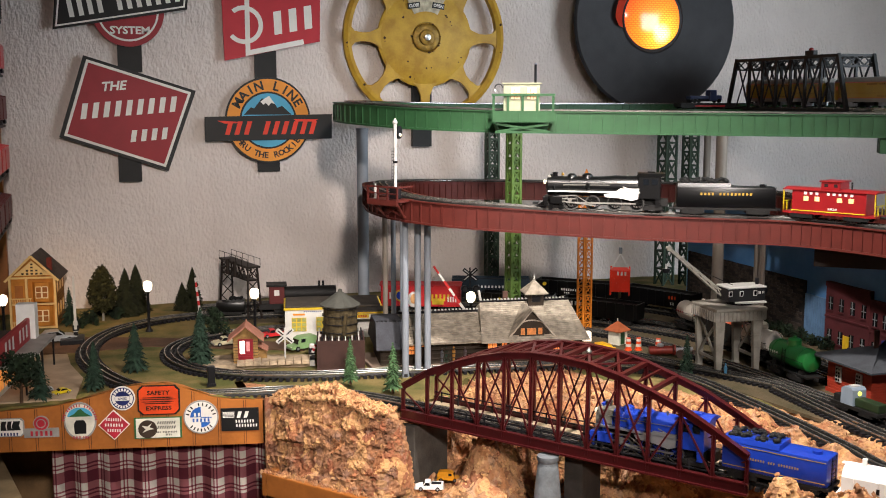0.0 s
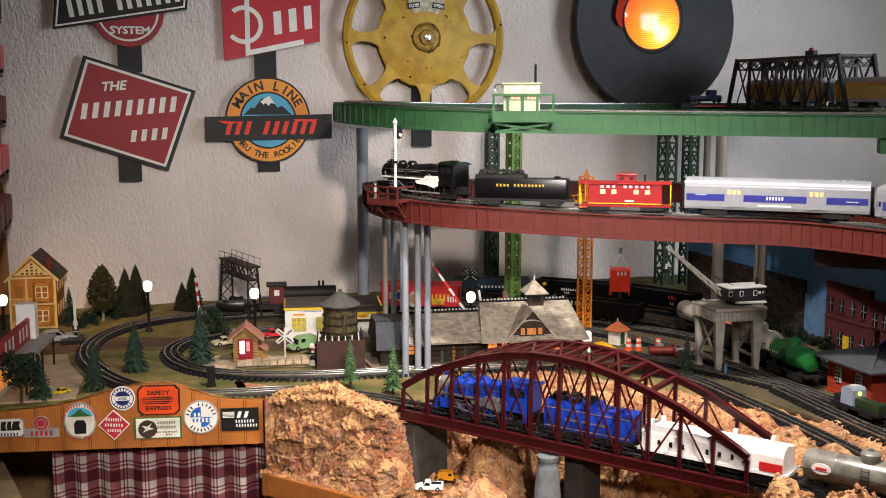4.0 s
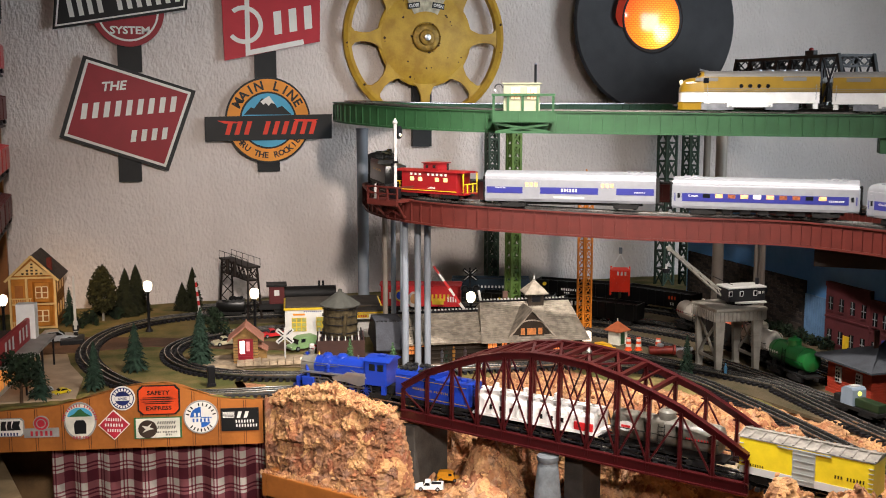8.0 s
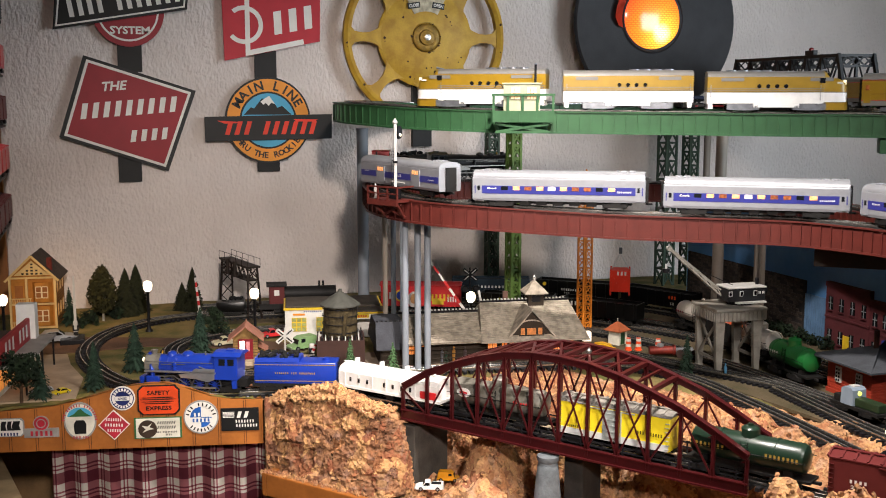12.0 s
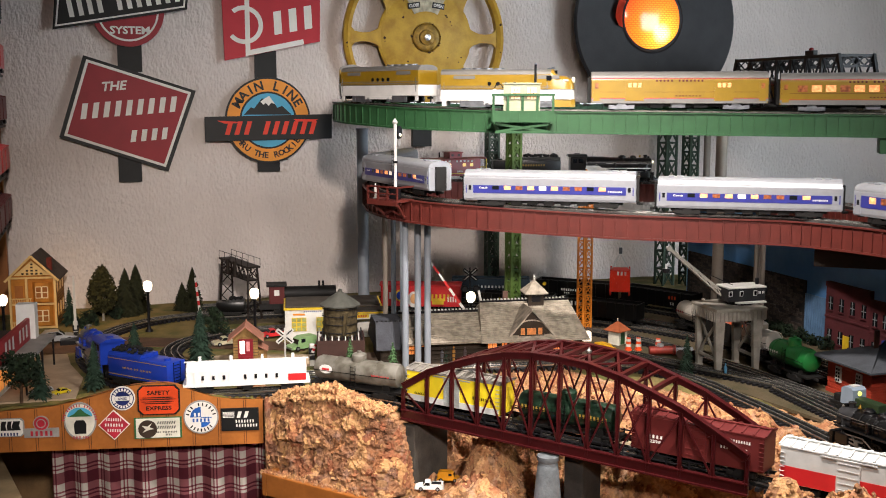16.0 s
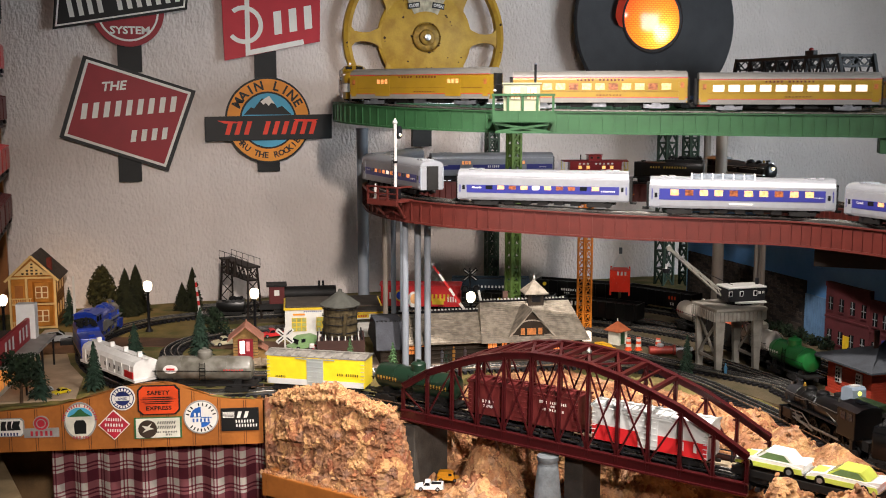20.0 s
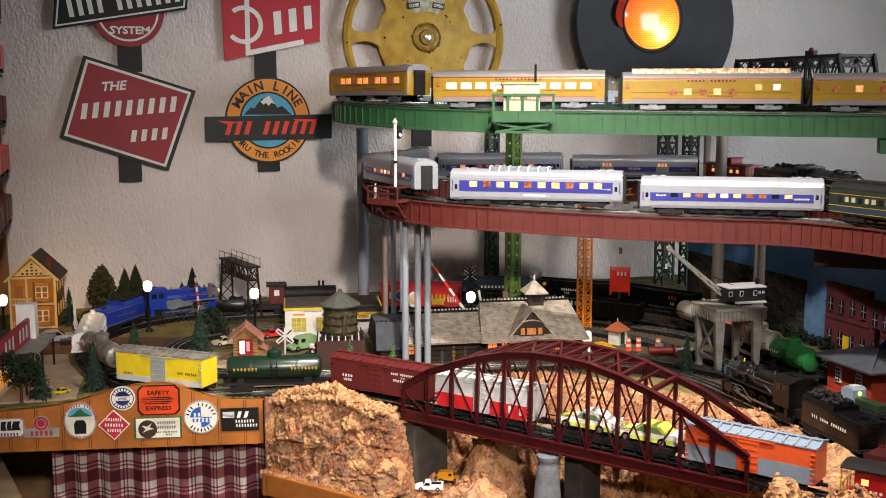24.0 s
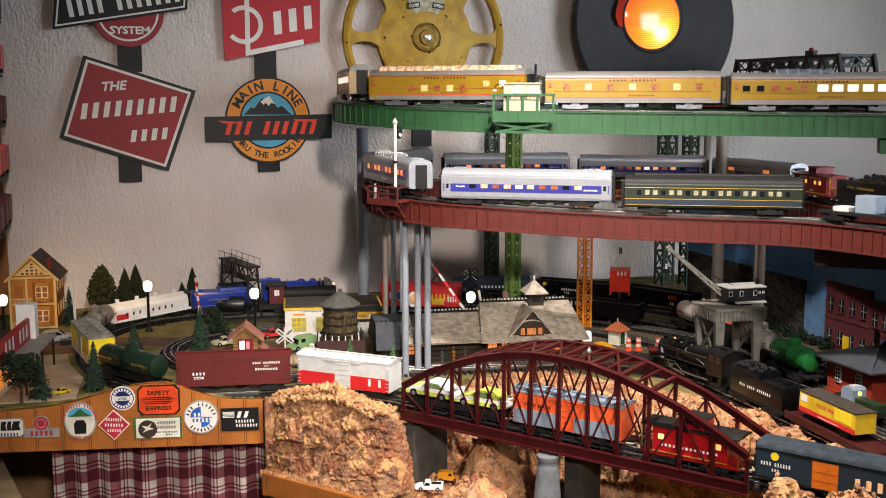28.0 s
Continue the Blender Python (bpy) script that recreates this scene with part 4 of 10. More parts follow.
    for i in range(drivers):
        x = d0 + (d1 - d0) * i / (drivers - 1)
        for y in (-0.0185, 0.0185):
            part("driver", lathe(B(), [(r_drive * 0.80, -0.002), (r_drive, -0.002), (r_drive, 0.002), (r_drive * 0.80, 0.002)], 22, pose(x, y, r_drive, 90, 0, 0)), wheel_mat, t)
        for s in (-1, 1):
            bm = B()
            for k in range(10):
                a = 2 * math.pi * k / 10
                beam(bm, (0, s * 0.0185, 0), (r_drive * 0.86 * math.cos(a), s * 0.0185, r_drive * 0.86 * math.sin(a)), 0.0022, 0.0016)
            rod(bm, (0, s * 0.016, 0), (0, s * 0.023, 0), 0.0032, n=10)
            prism(bm, [(r_drive * 0.8 * math.cos(q), r_drive * 0.8 * math.sin(q)) for q in (2.6, 2.9, 3.2, 3.5, 3.7)], -0.002, 0.002, pose(0, s * 0.0185, 0, 90, 0, 0))
            ws.append((part("spokes", bm, body, t, m=pose(x, 0, r_drive)), x, r_drive))
        for s in (-1, 1):
            part("tyre", lathe(B(), [(r_drive * 0.86, -0.0008), (r_drive * 1.005, -0.0008), (r_drive * 1.005, 0.0008), (r_drive * 0.86, 0.0008)], 22, pose(x, s * 0.0205, r_drive, 90, 0, 0)), tyre or rod_mat, t)
    rods = []
    for s in (-1, 1):
        rods.append((part("side_rod", box(B(), d0 - 0.004, d1 + 0.004, s * 0.0240 - 0.001, s * 0.0240 + 0.001, r_drive - 0.0018, r_drive + 0.0018), rod_mat, t), r_drive))
        part("main_rod", beam(B(), (d0 + (d1 - d0) * 0.62, s * 0.0255, r_drive - 0.006), (h - 0.060, s * 0.0255, 0.022), 0.0016, 0.003), rod_mat, t)
    if speed:
        TURNING.append((ws, rods, speed))
    trucks(t, (-h + 0.045,), frame_black, 0.030, 0.0085)
    trucks(t, (h - 0.052,), frame_black, 0.024, 0.0065, side=0.014)
    bm = B()
    prism(bm, [(h - 0.030, -0.026), (h - 0.030, 0.026), (h - 0.004, 0.010), (h, 0.0), (h - 0.004, -0.010)], 0.004, 0.008)
    for k in range(-4, 5):
        beam(bm, (h - 0.026, k * 0.0058, 0.022), (h - 0.002 - abs(k) * 0.005, k * 0.0026, 0.005), 0.002, 0.002)
    part("pilot", bm, body, t)
    part("pilot_beam", box(B(), h - 0.032, h - 0.022, -0.028, 0.028, 0.022, 0.032, bev=0.001), body, t)
    part("front_coupler", box(B(), h - 0.008, h + 0.006, -0.003, 0.003, 0.010, 0.016), frame_black, t)
    if cab_text:
        side_text(t, cab_text, xb0 - 0.022, 0.046, W + 0.001, 0.006, text_mat)
    return t


def tender(L, label, body, load, texts=(), trim=None, rounded=True):
    t = car_base("tender", L, label, "tender", L / 2 - 0.042)
    W = 0.0285
    part("underframe", box(B(), -L / 2, L / 2, -W, W, 0.0125, 0.018), frame_black, t)
    part("tank", box(B(), -L / 2 + 0.004, L / 2 - 0.004, -W, W, 0.018, 0.066, bev=0.003), body, t, smooth=True)
    part("coal_bunker", extrude(B(), [(-W, 0.066), (-W * 0.9, 0.075), (W * 0.9, 0.075), (W, 0.066)], -0.01, L / 2 - 0.006), body, t)
    bm = B()
    rnd = random.Random(4)
    for i in range(70):
        x, y = rnd.uniform(-0.004, L / 2 - 0.014), rnd.uniform(-W * 0.8, W * 0.8)
        z = 0.075 + 0.007 * (1 - (y / W) ** 2) + 0.004 * noise.noise(Vector((x * 60, y * 60, 0)))
        bmesh.ops.create_icosphere(bm, subdivisions=1, radius=rnd.uniform(0.003, 0.0055), matrix=Matrix.Translation((x, y, z)))
    tagged(part("coal_load", bm, load, t), "heap of black coal", kind="stuff")
    part("water_hatch", lathe(B(), [(0.008, 0), (0.008, 0.006), (0.001, 0.007)], 14, Matrix.Translation((-L / 2 + 0.03, 0, 0.065))), body, t, smooth=True)
    if trim:
        for s in (-1, 1):
            for z in (0.024, 0.060):
                part("stripe", box(B(), -L / 2 + 0.006, L / 2 - 0.006, s * W - 0.0006, s * W + 0.0006, z, z + 0.0012), trim, t)
    bm = B()
    for y in (-0.010, 0.010):
        rod(bm, (-L / 2 + 0.002, y, 0.018), (-L / 2 + 0.002, y, 0.066), 0.0008, n=5)
    for k in range(6):
        rod(bm, (-L / 2 + 0.002, -0.010, 0.024 + k * 0.007), (-L / 2 + 0.002, 0.010, 0.024 + k * 0.007), 0.0007, n=5)
    tagged(part("ladder", bm, wheel_mat, t), kind="stuff")
    for body_text, x, z, hh, w, mt in texts:
        side_text(t, body_text, x, z, W + 0.0009, hh, mt, w)
    return t


def diesel(L, label, top, low, stripe, cab=True, grey=None, flip=False, group=""):
    """A streamlined road diesel: bulldog nose, portholes, roof fans, stripes and bright trucks."""
    t = car_base("diesel_cab_unit" if cab else "diesel_booster_unit", L, label, "locomotive", L / 2 - 0.085, chrome, wheelbase=0.056, r=0.0095, axles=2, side=0.0285, tall=1.45)
    t["group"] = group
    W, z0, z1 = 0.031, 0.018, 0.078
    h = L / 2
    k = -1 if flip else 1
    xn = h - 0.054 if cab else h - 0.004
    a, b = (-h + 0.004, xn) if k == 1 else (-xn, h - 0.004)
    part("fuel_tank", box(B(), -0.045, 0.045, -0.024, 0.024, 0.006, 0.018, bev=0.003), frame_black, t)
    part("lower_body", box(B(), a, b, -W, W, z0, 0.044, bev=0.001), low, t)
    part("upper_body", box(B(), a, b, -W, W, 0.0442, z1, bev=0.001), top, t)
    prof = [(W * math.cos(math.pi * i / 12), z1 + 0.013 * math.sin(math.pi * i / 12) ** 0.7) for i in range(13)]
    part("roof", extrude(B(), prof, a, b), grey or top, t, smooth=True)
    for s in (-1, 1):
        for z in (0.043, 0.047, 0.051):
            part("stripe", box(B(), a, b, s * W - 0.0007, s * W + 0.0007, z, z + 0.0013), stripe, t)
        for i in range(4):
            x = k * (0.020 - i * 0.0195)
            part("porthole", rod(B(), (x, s * (W - 0.001), 0.057), (x, s * (W + 0.0012), 0.057), 0.0045, n=14), mat("dark_glass", "15181c", 0.1, 0, 0.05, 30, 0), t)
        for x in (-h * 0.62, h * 0.62):
            part("grille", box(B(), x - 0.025, x + 0.025, s * W - 0.0008, s * W + 0.0008, 0.068, 0.076), stripe, t)
    for s in (-1, 1):
        for x in (a + 0.008, b - 0.008):
            part("door_step", box(B(), x - 0.005, x + 0.005, s * (W - 0.002) - 0.001, s * (W - 0.002) + 0.001, 0.006, 0.0185), low, t)
            part("grab_rail", rod(B(), (x, s * (W + 0.0012), 0.026), (x, s * (W + 0.0012), 0.060), 0.0007, n=5), chrome, t)
        part("fuel_skirt", box(B(), -0.050, 0.050, s * W - 0.0015, s * W + 0.0005, 0.0095, 0.0185), low, t)
    for i in range(4):
        part("roof_fan", lathe(B(), [(0.012, 0), (0.012, 0.003), (0.001, 0.0035)], 16, Matrix.Translation((k * (-h * 0.62 + i * 0.026), 0, z1 + 0.0125))), chrome, t)
    if cab:
        rings = [(xn, W, 0.0910), (xn + 0.005, W, 0.0900), (xn + 0.011, W * 0.99, 0.0815), (xn + 0.015, W * 0.98, 0.0765), (xn + 0.030, W * 0.95, 0.0750), (xn + 0.041, W * 0.88, 0.0710), (xn + 0.048, W * 0.76, 0.0640), (xn + 0.052, W * 0.55, 0.0540)]
        bm = B()
        vs = []
        for x, w, zt in rings:
            arc = []
            for i in range(13):
                u = math.pi * i / 12
                arc.append(bm.verts.new((k * x, w * (abs(math.cos(u)) ** 0.5) * (1 if math.cos(u) >= 0 else -1), 0.0425 + (zt - 0.0425) * math.sin(u) ** 0.45)))
            vs.append(arc)
        for p, q in zip(vs, vs[1:]):
            for i in range(12):
                bm.faces.new((p[i], p[i + 1], q[i + 1], q[i]))
        bm.faces.new(vs[-1])
        part("nose", bm, top, t, smooth=True)
        plan = [(k * x, w) for x, w, zt in rings] + [(k * x, -w) for x, w, zt in rings[::-1]]
        part("nose_band", prism(B(), plan, 0.0215, 0.0425), low, t, "white lower band round the nose")
        part("nose_stripe", prism(B(), [(x * 1.0008, y * 1.012) for x, y in plan], 0.0425, 0.0445), stripe, t)
        part("nose_pilot", prism(B(), [(k * (xn + 0.004), -W * 0.97), (k * (xn + 0.004), W * 0.97), (k * (xn + 0.046), W * 0.72), (k * (xn + 0.055), W * 0.40), (k * (xn + 0.055), -W * 0.40), (k * (xn + 0.046), -W * 0.72)], 0.004, 0.0213), top, t, "yellow pilot plate")
        part("number_board", box(B(), k * (xn + 0.034) - 0.006, k * (xn + 0.034) + 0.006, -W * 0.96, W * 0.96, 0.0625, 0.0665, bev=0.0008), white, t, "small lit number boards")
        part("horn", rod(B(), (k * (xn - 0.010), 0.010, 0.0905), (k * (xn + 0.008), 0.010, 0.0935), 0.0014, 0.0028, 8), chrome, t)
        for s in (-1, 1):
            part("windshield", beam(B(), (k * (xn + 0.0105), s * 0.005, 0.0835), (k * (xn + 0.0095), s * 0.022, 0.0825), 0.004, 0.0085), mat("dark_glass", "15181c"), t)
            part("cab_window", box(B(), k * (xn - 0.004) - 0.006, k * (xn - 0.004) + 0.006, s * W - 0.001, s * W + 0.001, 0.064, 0.075), mat("dark_glass", "15181c"), t)
        part("headlight", lathe(B(), [(0.006, 0), (0.006, 0.005), (0.001, 0.006)], 14, along_x(0.0655, 0, k * (xn + 0.0465) - (0 if k == 1 else 0.006))), mat("headlight_glow"), t)
    return t


# ---- colours of the stock ----
def col(name, h, rough=0.35, **kw):
    return mat(name, h, rough, 0, 0.05, 40, 0.03, **kw)


royal = col("royal_blue", "1b389c", 0.28)
gold = mat("gold_letters", "c9a24a", 0.4, 0.5, 0.05)
white = col("white_paint", "e8e6e2")
off_white = col("letter_white", "dedcd6")
black = col("engine_black", "050506", 0.30)
coal = mat("coal", "161616", 0.75, 0, 0.3, 200, 0.5)
tank_grey = col("tank_grey", "77746c", second="504c42")
yellow = col("boxcar_yellow", "e8cf2a")
door_grey = col("door_grey", "9da3a0")
tank_green = col("tank_green", "172b1e", 0.3)
ox_red = col("boxcar_red", "5b2120", 0.5)
red = col("bright_red", "c4262a", 0.35)
light_grey = col("boxcar_grey", "c4c6c4")
orange = col("boxcar_orange", "d8582c")
slate = col("slate_blue_grey", "7d8b98")
cab_red = col("caboose_red", "86171b", 0.35)
lib_blue = col("dark_slate_blue", "1f2d38", 0.55)
am_silver = mat("fluted_silver", "8e9095", 0.36, 0.25, 0.04, 60, 0.05)
am_blue = col("band_blue", "2c2f78")
am_roof = mat("silver_roof", "9aa0a8", 0.36, 0.4, 0.05, 60, 0.05)
up_yellow = col("armour_yellow", "96761c", 0.3)
up_grey = col("harbour_grey", "7b7873", 0.4)
pull_green = col("coach_green", "20281d", 0.45)
warm_win = mat("lit_window", "ffc890", 0.3, 0, 0.3, 150, 0, glow="ff8a3c", power=0.8)
warm_dim = mat("dim_lit_window", "9a5c38", 0.3, 0, 0.4, 200, 0, glow="b0562c", power=0.3)
bright_win = mat("bright_window", "fff6e6", 0.3, 0, 0.1, 60, 0, glow="fff0dc", power=0.9)
dome_lit = mat("lit_dome", "ffd9b0", 0.15, 0, 0.4, 90, 0, glow="ffb27a", power=0.45)
dark_glass = mat("dark_glass", "15181c", 0.1, 0, 0.05, 30, 0)

# ---- the freight train on the lowest line ----
V1 = 2.4875 / 28
L1 = lambda t, a, b: ride(t, freight_line, LOW, a, b, V1)
L1(steam_engine(0.272, "royal blue steam locomotive with silver rods and running boards", royal, silver, 4, front_mat=tank_grey, speed=V1, skirt=True, tyre=mat("worn_tyre", "6f6e6c", 0.4, 0.7, 0.1), rod_mat=mat("dim_rods", "8c8a86", 0.4, 0.7, 0.1)), 1.209, 0.940)
L1(tender(0.19, "royal blue tender with gold lettering and coal", royal, coal, [("####### ### ########", 0.0, 0.042, 0.0042, 0.09, gold)], gold), 0.933, 0.748)
L1(covered_hopper(0.282, "white covered hopper with black lettering", white, [("# # #   # # # #", 0.015, 0.038, 0.0095, 0.17, black)], red), 0.736, 0.458)
gtank = L1(tankcar(0.232, "weathered grey single-dome tank car", tank_grey, texts=[("########", -0.068, 0.052, 0.004, 0.045, red)]), 0.449, 0.22)
for s in (-1, 1):
    em = part("emblem_plate", extrude(B(), [(0.016 * math.cos(2 * math.pi * i / 24), 0.0095 * math.sin(2 * math.pi * i / 24)) for i in range(24)], -0.0006, 0.0006, Matrix.Translation((s * 0.070, s * 0.0268, 0.053)) @ Matrix.Rotation(radians(90), 4, "Z")), white, gtank, "white oval emblem with a red mark")
    part("emblem_mark", box(B(), s * 0.070 - 0.009, s * 0.070 + 0.009, s * 0.0272 - 0.0007, s * 0.0272 + 0.0007, 0.0508, 0.0552), red, em)
ybox = L1(boxcar(0.229, "yellow boxcar with grey doors and silver roof", yellow, mat("weathered_roof", "8f8a82", 0.6, 0, 0.2, 60), door_grey, texts=[("### ######", -0.075, 0.045, 0.006, 0.05, black), ("######", 0.08, 0.034, 0.005, 0.025, black)]), 0.203, -0.0515)
for s in (-1, 1):
    part("sill_band", box(B(), -0.1105, 0.1105, s * 0.030 - 0.0008, s * 0.030 + 0.0008, 0.0172, 0.0300), light_grey, ybox, "pale grey band along the sill")
L1(tankcar(0.226, "dark green tank car with gold script lettering", tank_green, texts=[("#######", 0.062, 0.052, 0.008, 0.055, gold), ("########", -0.065, 0.052, 0.008, 0.06, gold)]), -0.064, -0.285)
L1(boxcar(0.249, "dark red boxcar with white lettering", ox_red, texts=[("#### ########", -0.07, 0.066, 0.005, 0.06, off_white), ("AND", -0.07, 0.059, 0.0035, 0.01, off_white), ("#########", -0.07, 0.052, 0.005, 0.05, off_white), ("####", 0.075, 0.046, 0.006, 0.03, off_white), ("2298", 0.075, 0.037, 0.006, 0.022, off_white)]), -0.307, -0.576)
L1(boxcar(0.229, "light grey boxcar with a red lower half", light_grey, light_grey, None, red, [("# #", -0.078, 0.036, 0.016, 0.036, off_white)]), -0.584, -0.829)


def auto_flat(L):
    t = car_base("flat_car", L, "black flat car chained under two yellow saloon cars", "flat car")
    part("deck", box(B(), -L / 2, L / 2, -0.028, 0.028, 0.017, 0.0225), frame_black, t)
    for s in (-1, 1):
        part("side_sill", box(B(), -L / 2, L / 2, s * 0.028 - 0.0015, s * 0.028 + 0.0015, 0.012, 0.024), frame_black, t)
    return t


flat = L1(auto_flat(0.25), -0.867, -1.112)
L1(boxcar(0.233, "orange boxcar with blue-grey lower half", orange, slate, None, slate, [("####### #######", 0.06, 0.058, 0.006, 0.06, black)]), -1.122, -1.374)
L1(caboose(0.184, "bright red caboose with a black roof and yellow trim", col("caboose_scarlet", "9c1519", 0.3), frame_black, [("#### #########", 0.0, 0.034, 0.005, 0.11, off_white)], gold, panes=(-0.053, 0.053)), -1.3997, -1.5913)
combine_roof = mat("weathered_blue_roof", "2c363d", 0.85, 0, 0.2, 70, 0.1)
door_orange = mat("door_orange", "c8691a", 0.55, 0, 0.08, 60, 0.05)
peach_win = mat("peach_window", "d8b48a", 0.3, 0, 0.2, 120, 0, glow="e8a468", power=0.5)
combine = L1(passenger(0.40, "dark slate blue combine car with an orange door", lib_blue, combine_roof, [(0.026 - 0.0175 * i, 0.0075, 0.034, 0.050, peach_win) for i in range(12)], texts=[("#### ######", 0.160, 0.046, 0.0065, 0.052, off_white), ("###", 0.160, 0.036, 0.005, 0.014, off_white)], name="combine_car", rise=0.010), -1.613, -2.013)
for s in (-1, 1):
    cd = part("cargo_door", box(B(), 0.057, 0.099, s * 0.0305 - 0.0016, s * 0.0305 + 0.0016, 0.020, 0.066), door_orange, combine, "bright orange sliding door")
    for k in (0.034, 0.049):
        part("door_rib", box(B(), 0.058, 0.098, s * 0.0305 - 0.0021, s * 0.0305 + 0.0021, k, k + 0.0008), door_orange, cd)
    part("door_track", box(B(), 0.052, 0.135, s * 0.0312 - 0.0012, s * 0.0312 + 0.0012, 0.0665, 0.0685), frame_black, combine)
    part("roundel", rod(B(), (0.162, s * 0.0300, 0.0600), (0.162, s * 0.0322, 0.0600), 0.0070, n=20), yellow, combine)
    part("eave", box(B(), -0.194, 0.194, s * 0.0318 - 0.0012, s * 0.0318 + 0.0012, 0.0705, 0.0725), combine_roof, combine)

# ---- the passenger train on the red viaduct ----
K2 = 0.9075
V2 = 0.10851


def L2(t, mid, length):
    """The middle train is of a slightly smaller make."""
    t.scale = (K2, K2, K2)
    return ride(t, red_line, RED_Z, mid + length / 2, mid - length / 2, V2)


L2(steam_engine(0.325, "black steam locomotive with white-edged running boards", black, off_white, 4, r_drive=0.018, boiler=0.024, speed=V2 / K2, skirt=True, rod_mat=mat("bright_rods", "b8b4ac", 0.35, 0.7, 0.1), tyre=mat("worn_tyre", "6f6e6c", 0.4, 0.7, 0.1)), 0.985, 0.295)
L2(tender(0.232, "long black tender with yellow lettering", black, coal, [("#### #########", 0.0, 0.050, 0.006, 0.12, gold)]), 0.7284, 0.21)
L2(caboose(0.215, "bright red caboose with yellow end railings", cab_red, cab_red, [("### #####", 0.0, 0.060, 0.0055, 0.12, off_white), ("2828", -0.01, 0.027, 0.005, 0.022, off_white)], yellow), 0.503, 0.19)


def coach_windows(n=11, mt=None, a=0.047, b=0.057, span=0.33, w=0.017):
    mt = mt or [warm_win, warm_dim, warm_win, bright_win, warm_dim, warm_dim, warm_win, dark_glass]
    if not isinstance(mt, list):
        mt = [mt]
    return [(-span / 2 + span * i / (n - 1), w, a, b, mt[(i * 5 + n) % len(mt)]) for i in range(n)]


def fittings(t, L, marks=()):
    """End doors with dark panes, a rounded corner post, roof pads and the skirt's lower edge of a silver car."""
    for s in (-1, 1):
        for e in (-1, 1):
            x = e * (L / 2 - 0.020)
            d = part("end_door", box(B(), x - 0.0075, x + 0.0075, s * 0.0315 - 0.0009, s * 0.0315 + 0.0009, 0.020, 0.066), am_silver, t)
            part("door_pane", box(B(), x - 0.0032, x + 0.0032, s * 0.0315 - 0.0014, s * 0.0315 + 0.0014, 0.041, 0.052), dark_glass, d)
            part("corner_post", rod(B(), (e * (L / 2 - 0.0062), s * 0.0295, 0.020), (e * (L / 2 - 0.0062), s * 0.0295, 0.072), 0.0022, n=8), am_roof, t)
        for x in marks:
            part("lower_plate", box(B(), x - 0.026, x + 0.026, s * 0.0315 - 0.0006, s * 0.0315 + 0.0006, 0.0265, 0.0300), off_white, t)
    for e in (-1, 1):
        for k in (0.036, 0.056):
            part("roof_pad", box(B(), e * (L / 2 - k) - 0.007, e * (L / 2 - k) + 0.007, -0.016, 0.016, 0.0865, 0.0905, bev=0.001), am_silver, t)
    for k in range(5):
        x = -0.08 + 0.04 * k
        part("underfloor_box", box(B(), x - 0.012, x + 0.012, -0.024, 0.024, 0.005 + 0.001 * (k % 2), 0.0165, bev=0.001), frame_black, t)
    return t


Z = (0.0335, 0.0525)


def silver_coach(mid, label):
    t = passenger(0.421, label, am_silver, am_silver, coach_windows(10, None, 0.0425, 0.0515, 0.255, 0.0165), am_blue, Z, texts=[("Coach", 0.158, 0.0465, 0.0045, 0.022, off_white), ("########", -0.157, 0.0415, 0.004, 0.034, off_white)], name="coach", group="silver coaches")
    fittings(t, 0.421)
    return L2(t, mid, 0.378)


bg_car = passenger(0.417, "silver baggage car with a blue band and arched door windows", am_silver, am_silver, band=am_blue, band_z=(0.036, 0.0515), doors=(0.090, -0.090), texts=[("######", 0.0, 0.0450, 0.0075, 0.040, off_white), ("#######", -0.165, 0.0425, 0.003, 0.026, off_white), ("#######", 0.165, 0.0495, 0.003, 0.026, off_white)], name="baggage_car", glow=warm_win)
for k in range(26):
    part("roof_rib", box(B(), -0.195 + k * 0.0156 - 0.0012, -0.195 + k * 0.0156 + 0.0012, -0.0255, 0.0255, 0.0755, 0.0838), am_roof, bg_car)
part("lower_plate", box(B(), -0.036, 0.036, -0.0322, 0.0322, 0.0260, 0.0295), off_white, bg_car)
L2(bg_car, 0.1877, 0.3675)
for mid in (-0.2215, -0.636, -1.0554):
    silver_coach(mid, "silver coach with a blue window band and lit windows")
dome_c = passenger(0.425, "silver dome car with a blue window band and glazed dome", am_silver, am_silver, coach_windows(10, [warm_win, warm_win, warm_dim], 0.0465, 0.0600, 0.300, 0.0185), am_blue, (0.036, 0.062), texts=[("######", -0.170, 0.046, 0.003, 0.02, off_white)], dome=(-0.030, 0.112, mat("dome_pale_glass", "737a82", 0.12, 0, 0.2, 90, 0), white), name="dome_car")
fittings(dome_c, 0.425, (0.0,))
L2(dome_c, -1.4742, 0.3755)
silver_coach(-1.8865, "silver coach with a blue window band and bright windows")
hwc = passenger(0.413, "dark green heavyweight coach with many small windows", pull_green, frame_black, coach_windows(19, [mat("dim_window", "9a9478", 0.25, 0, 0.2, 90, 0, glow="c8b890", power=0.15), dark_glass, mat("dim_window")], 0.046, 0.057, 0.335, 0.010), stripe=(gold, (0.036, 0.062, 0.0215)), name="heavyweight_coach")
part("clerestory", box(B(), -0.180, 0.180, -0.014, 0.014, 0.085, 0.094, bev=0.002), frame_black, hwc)
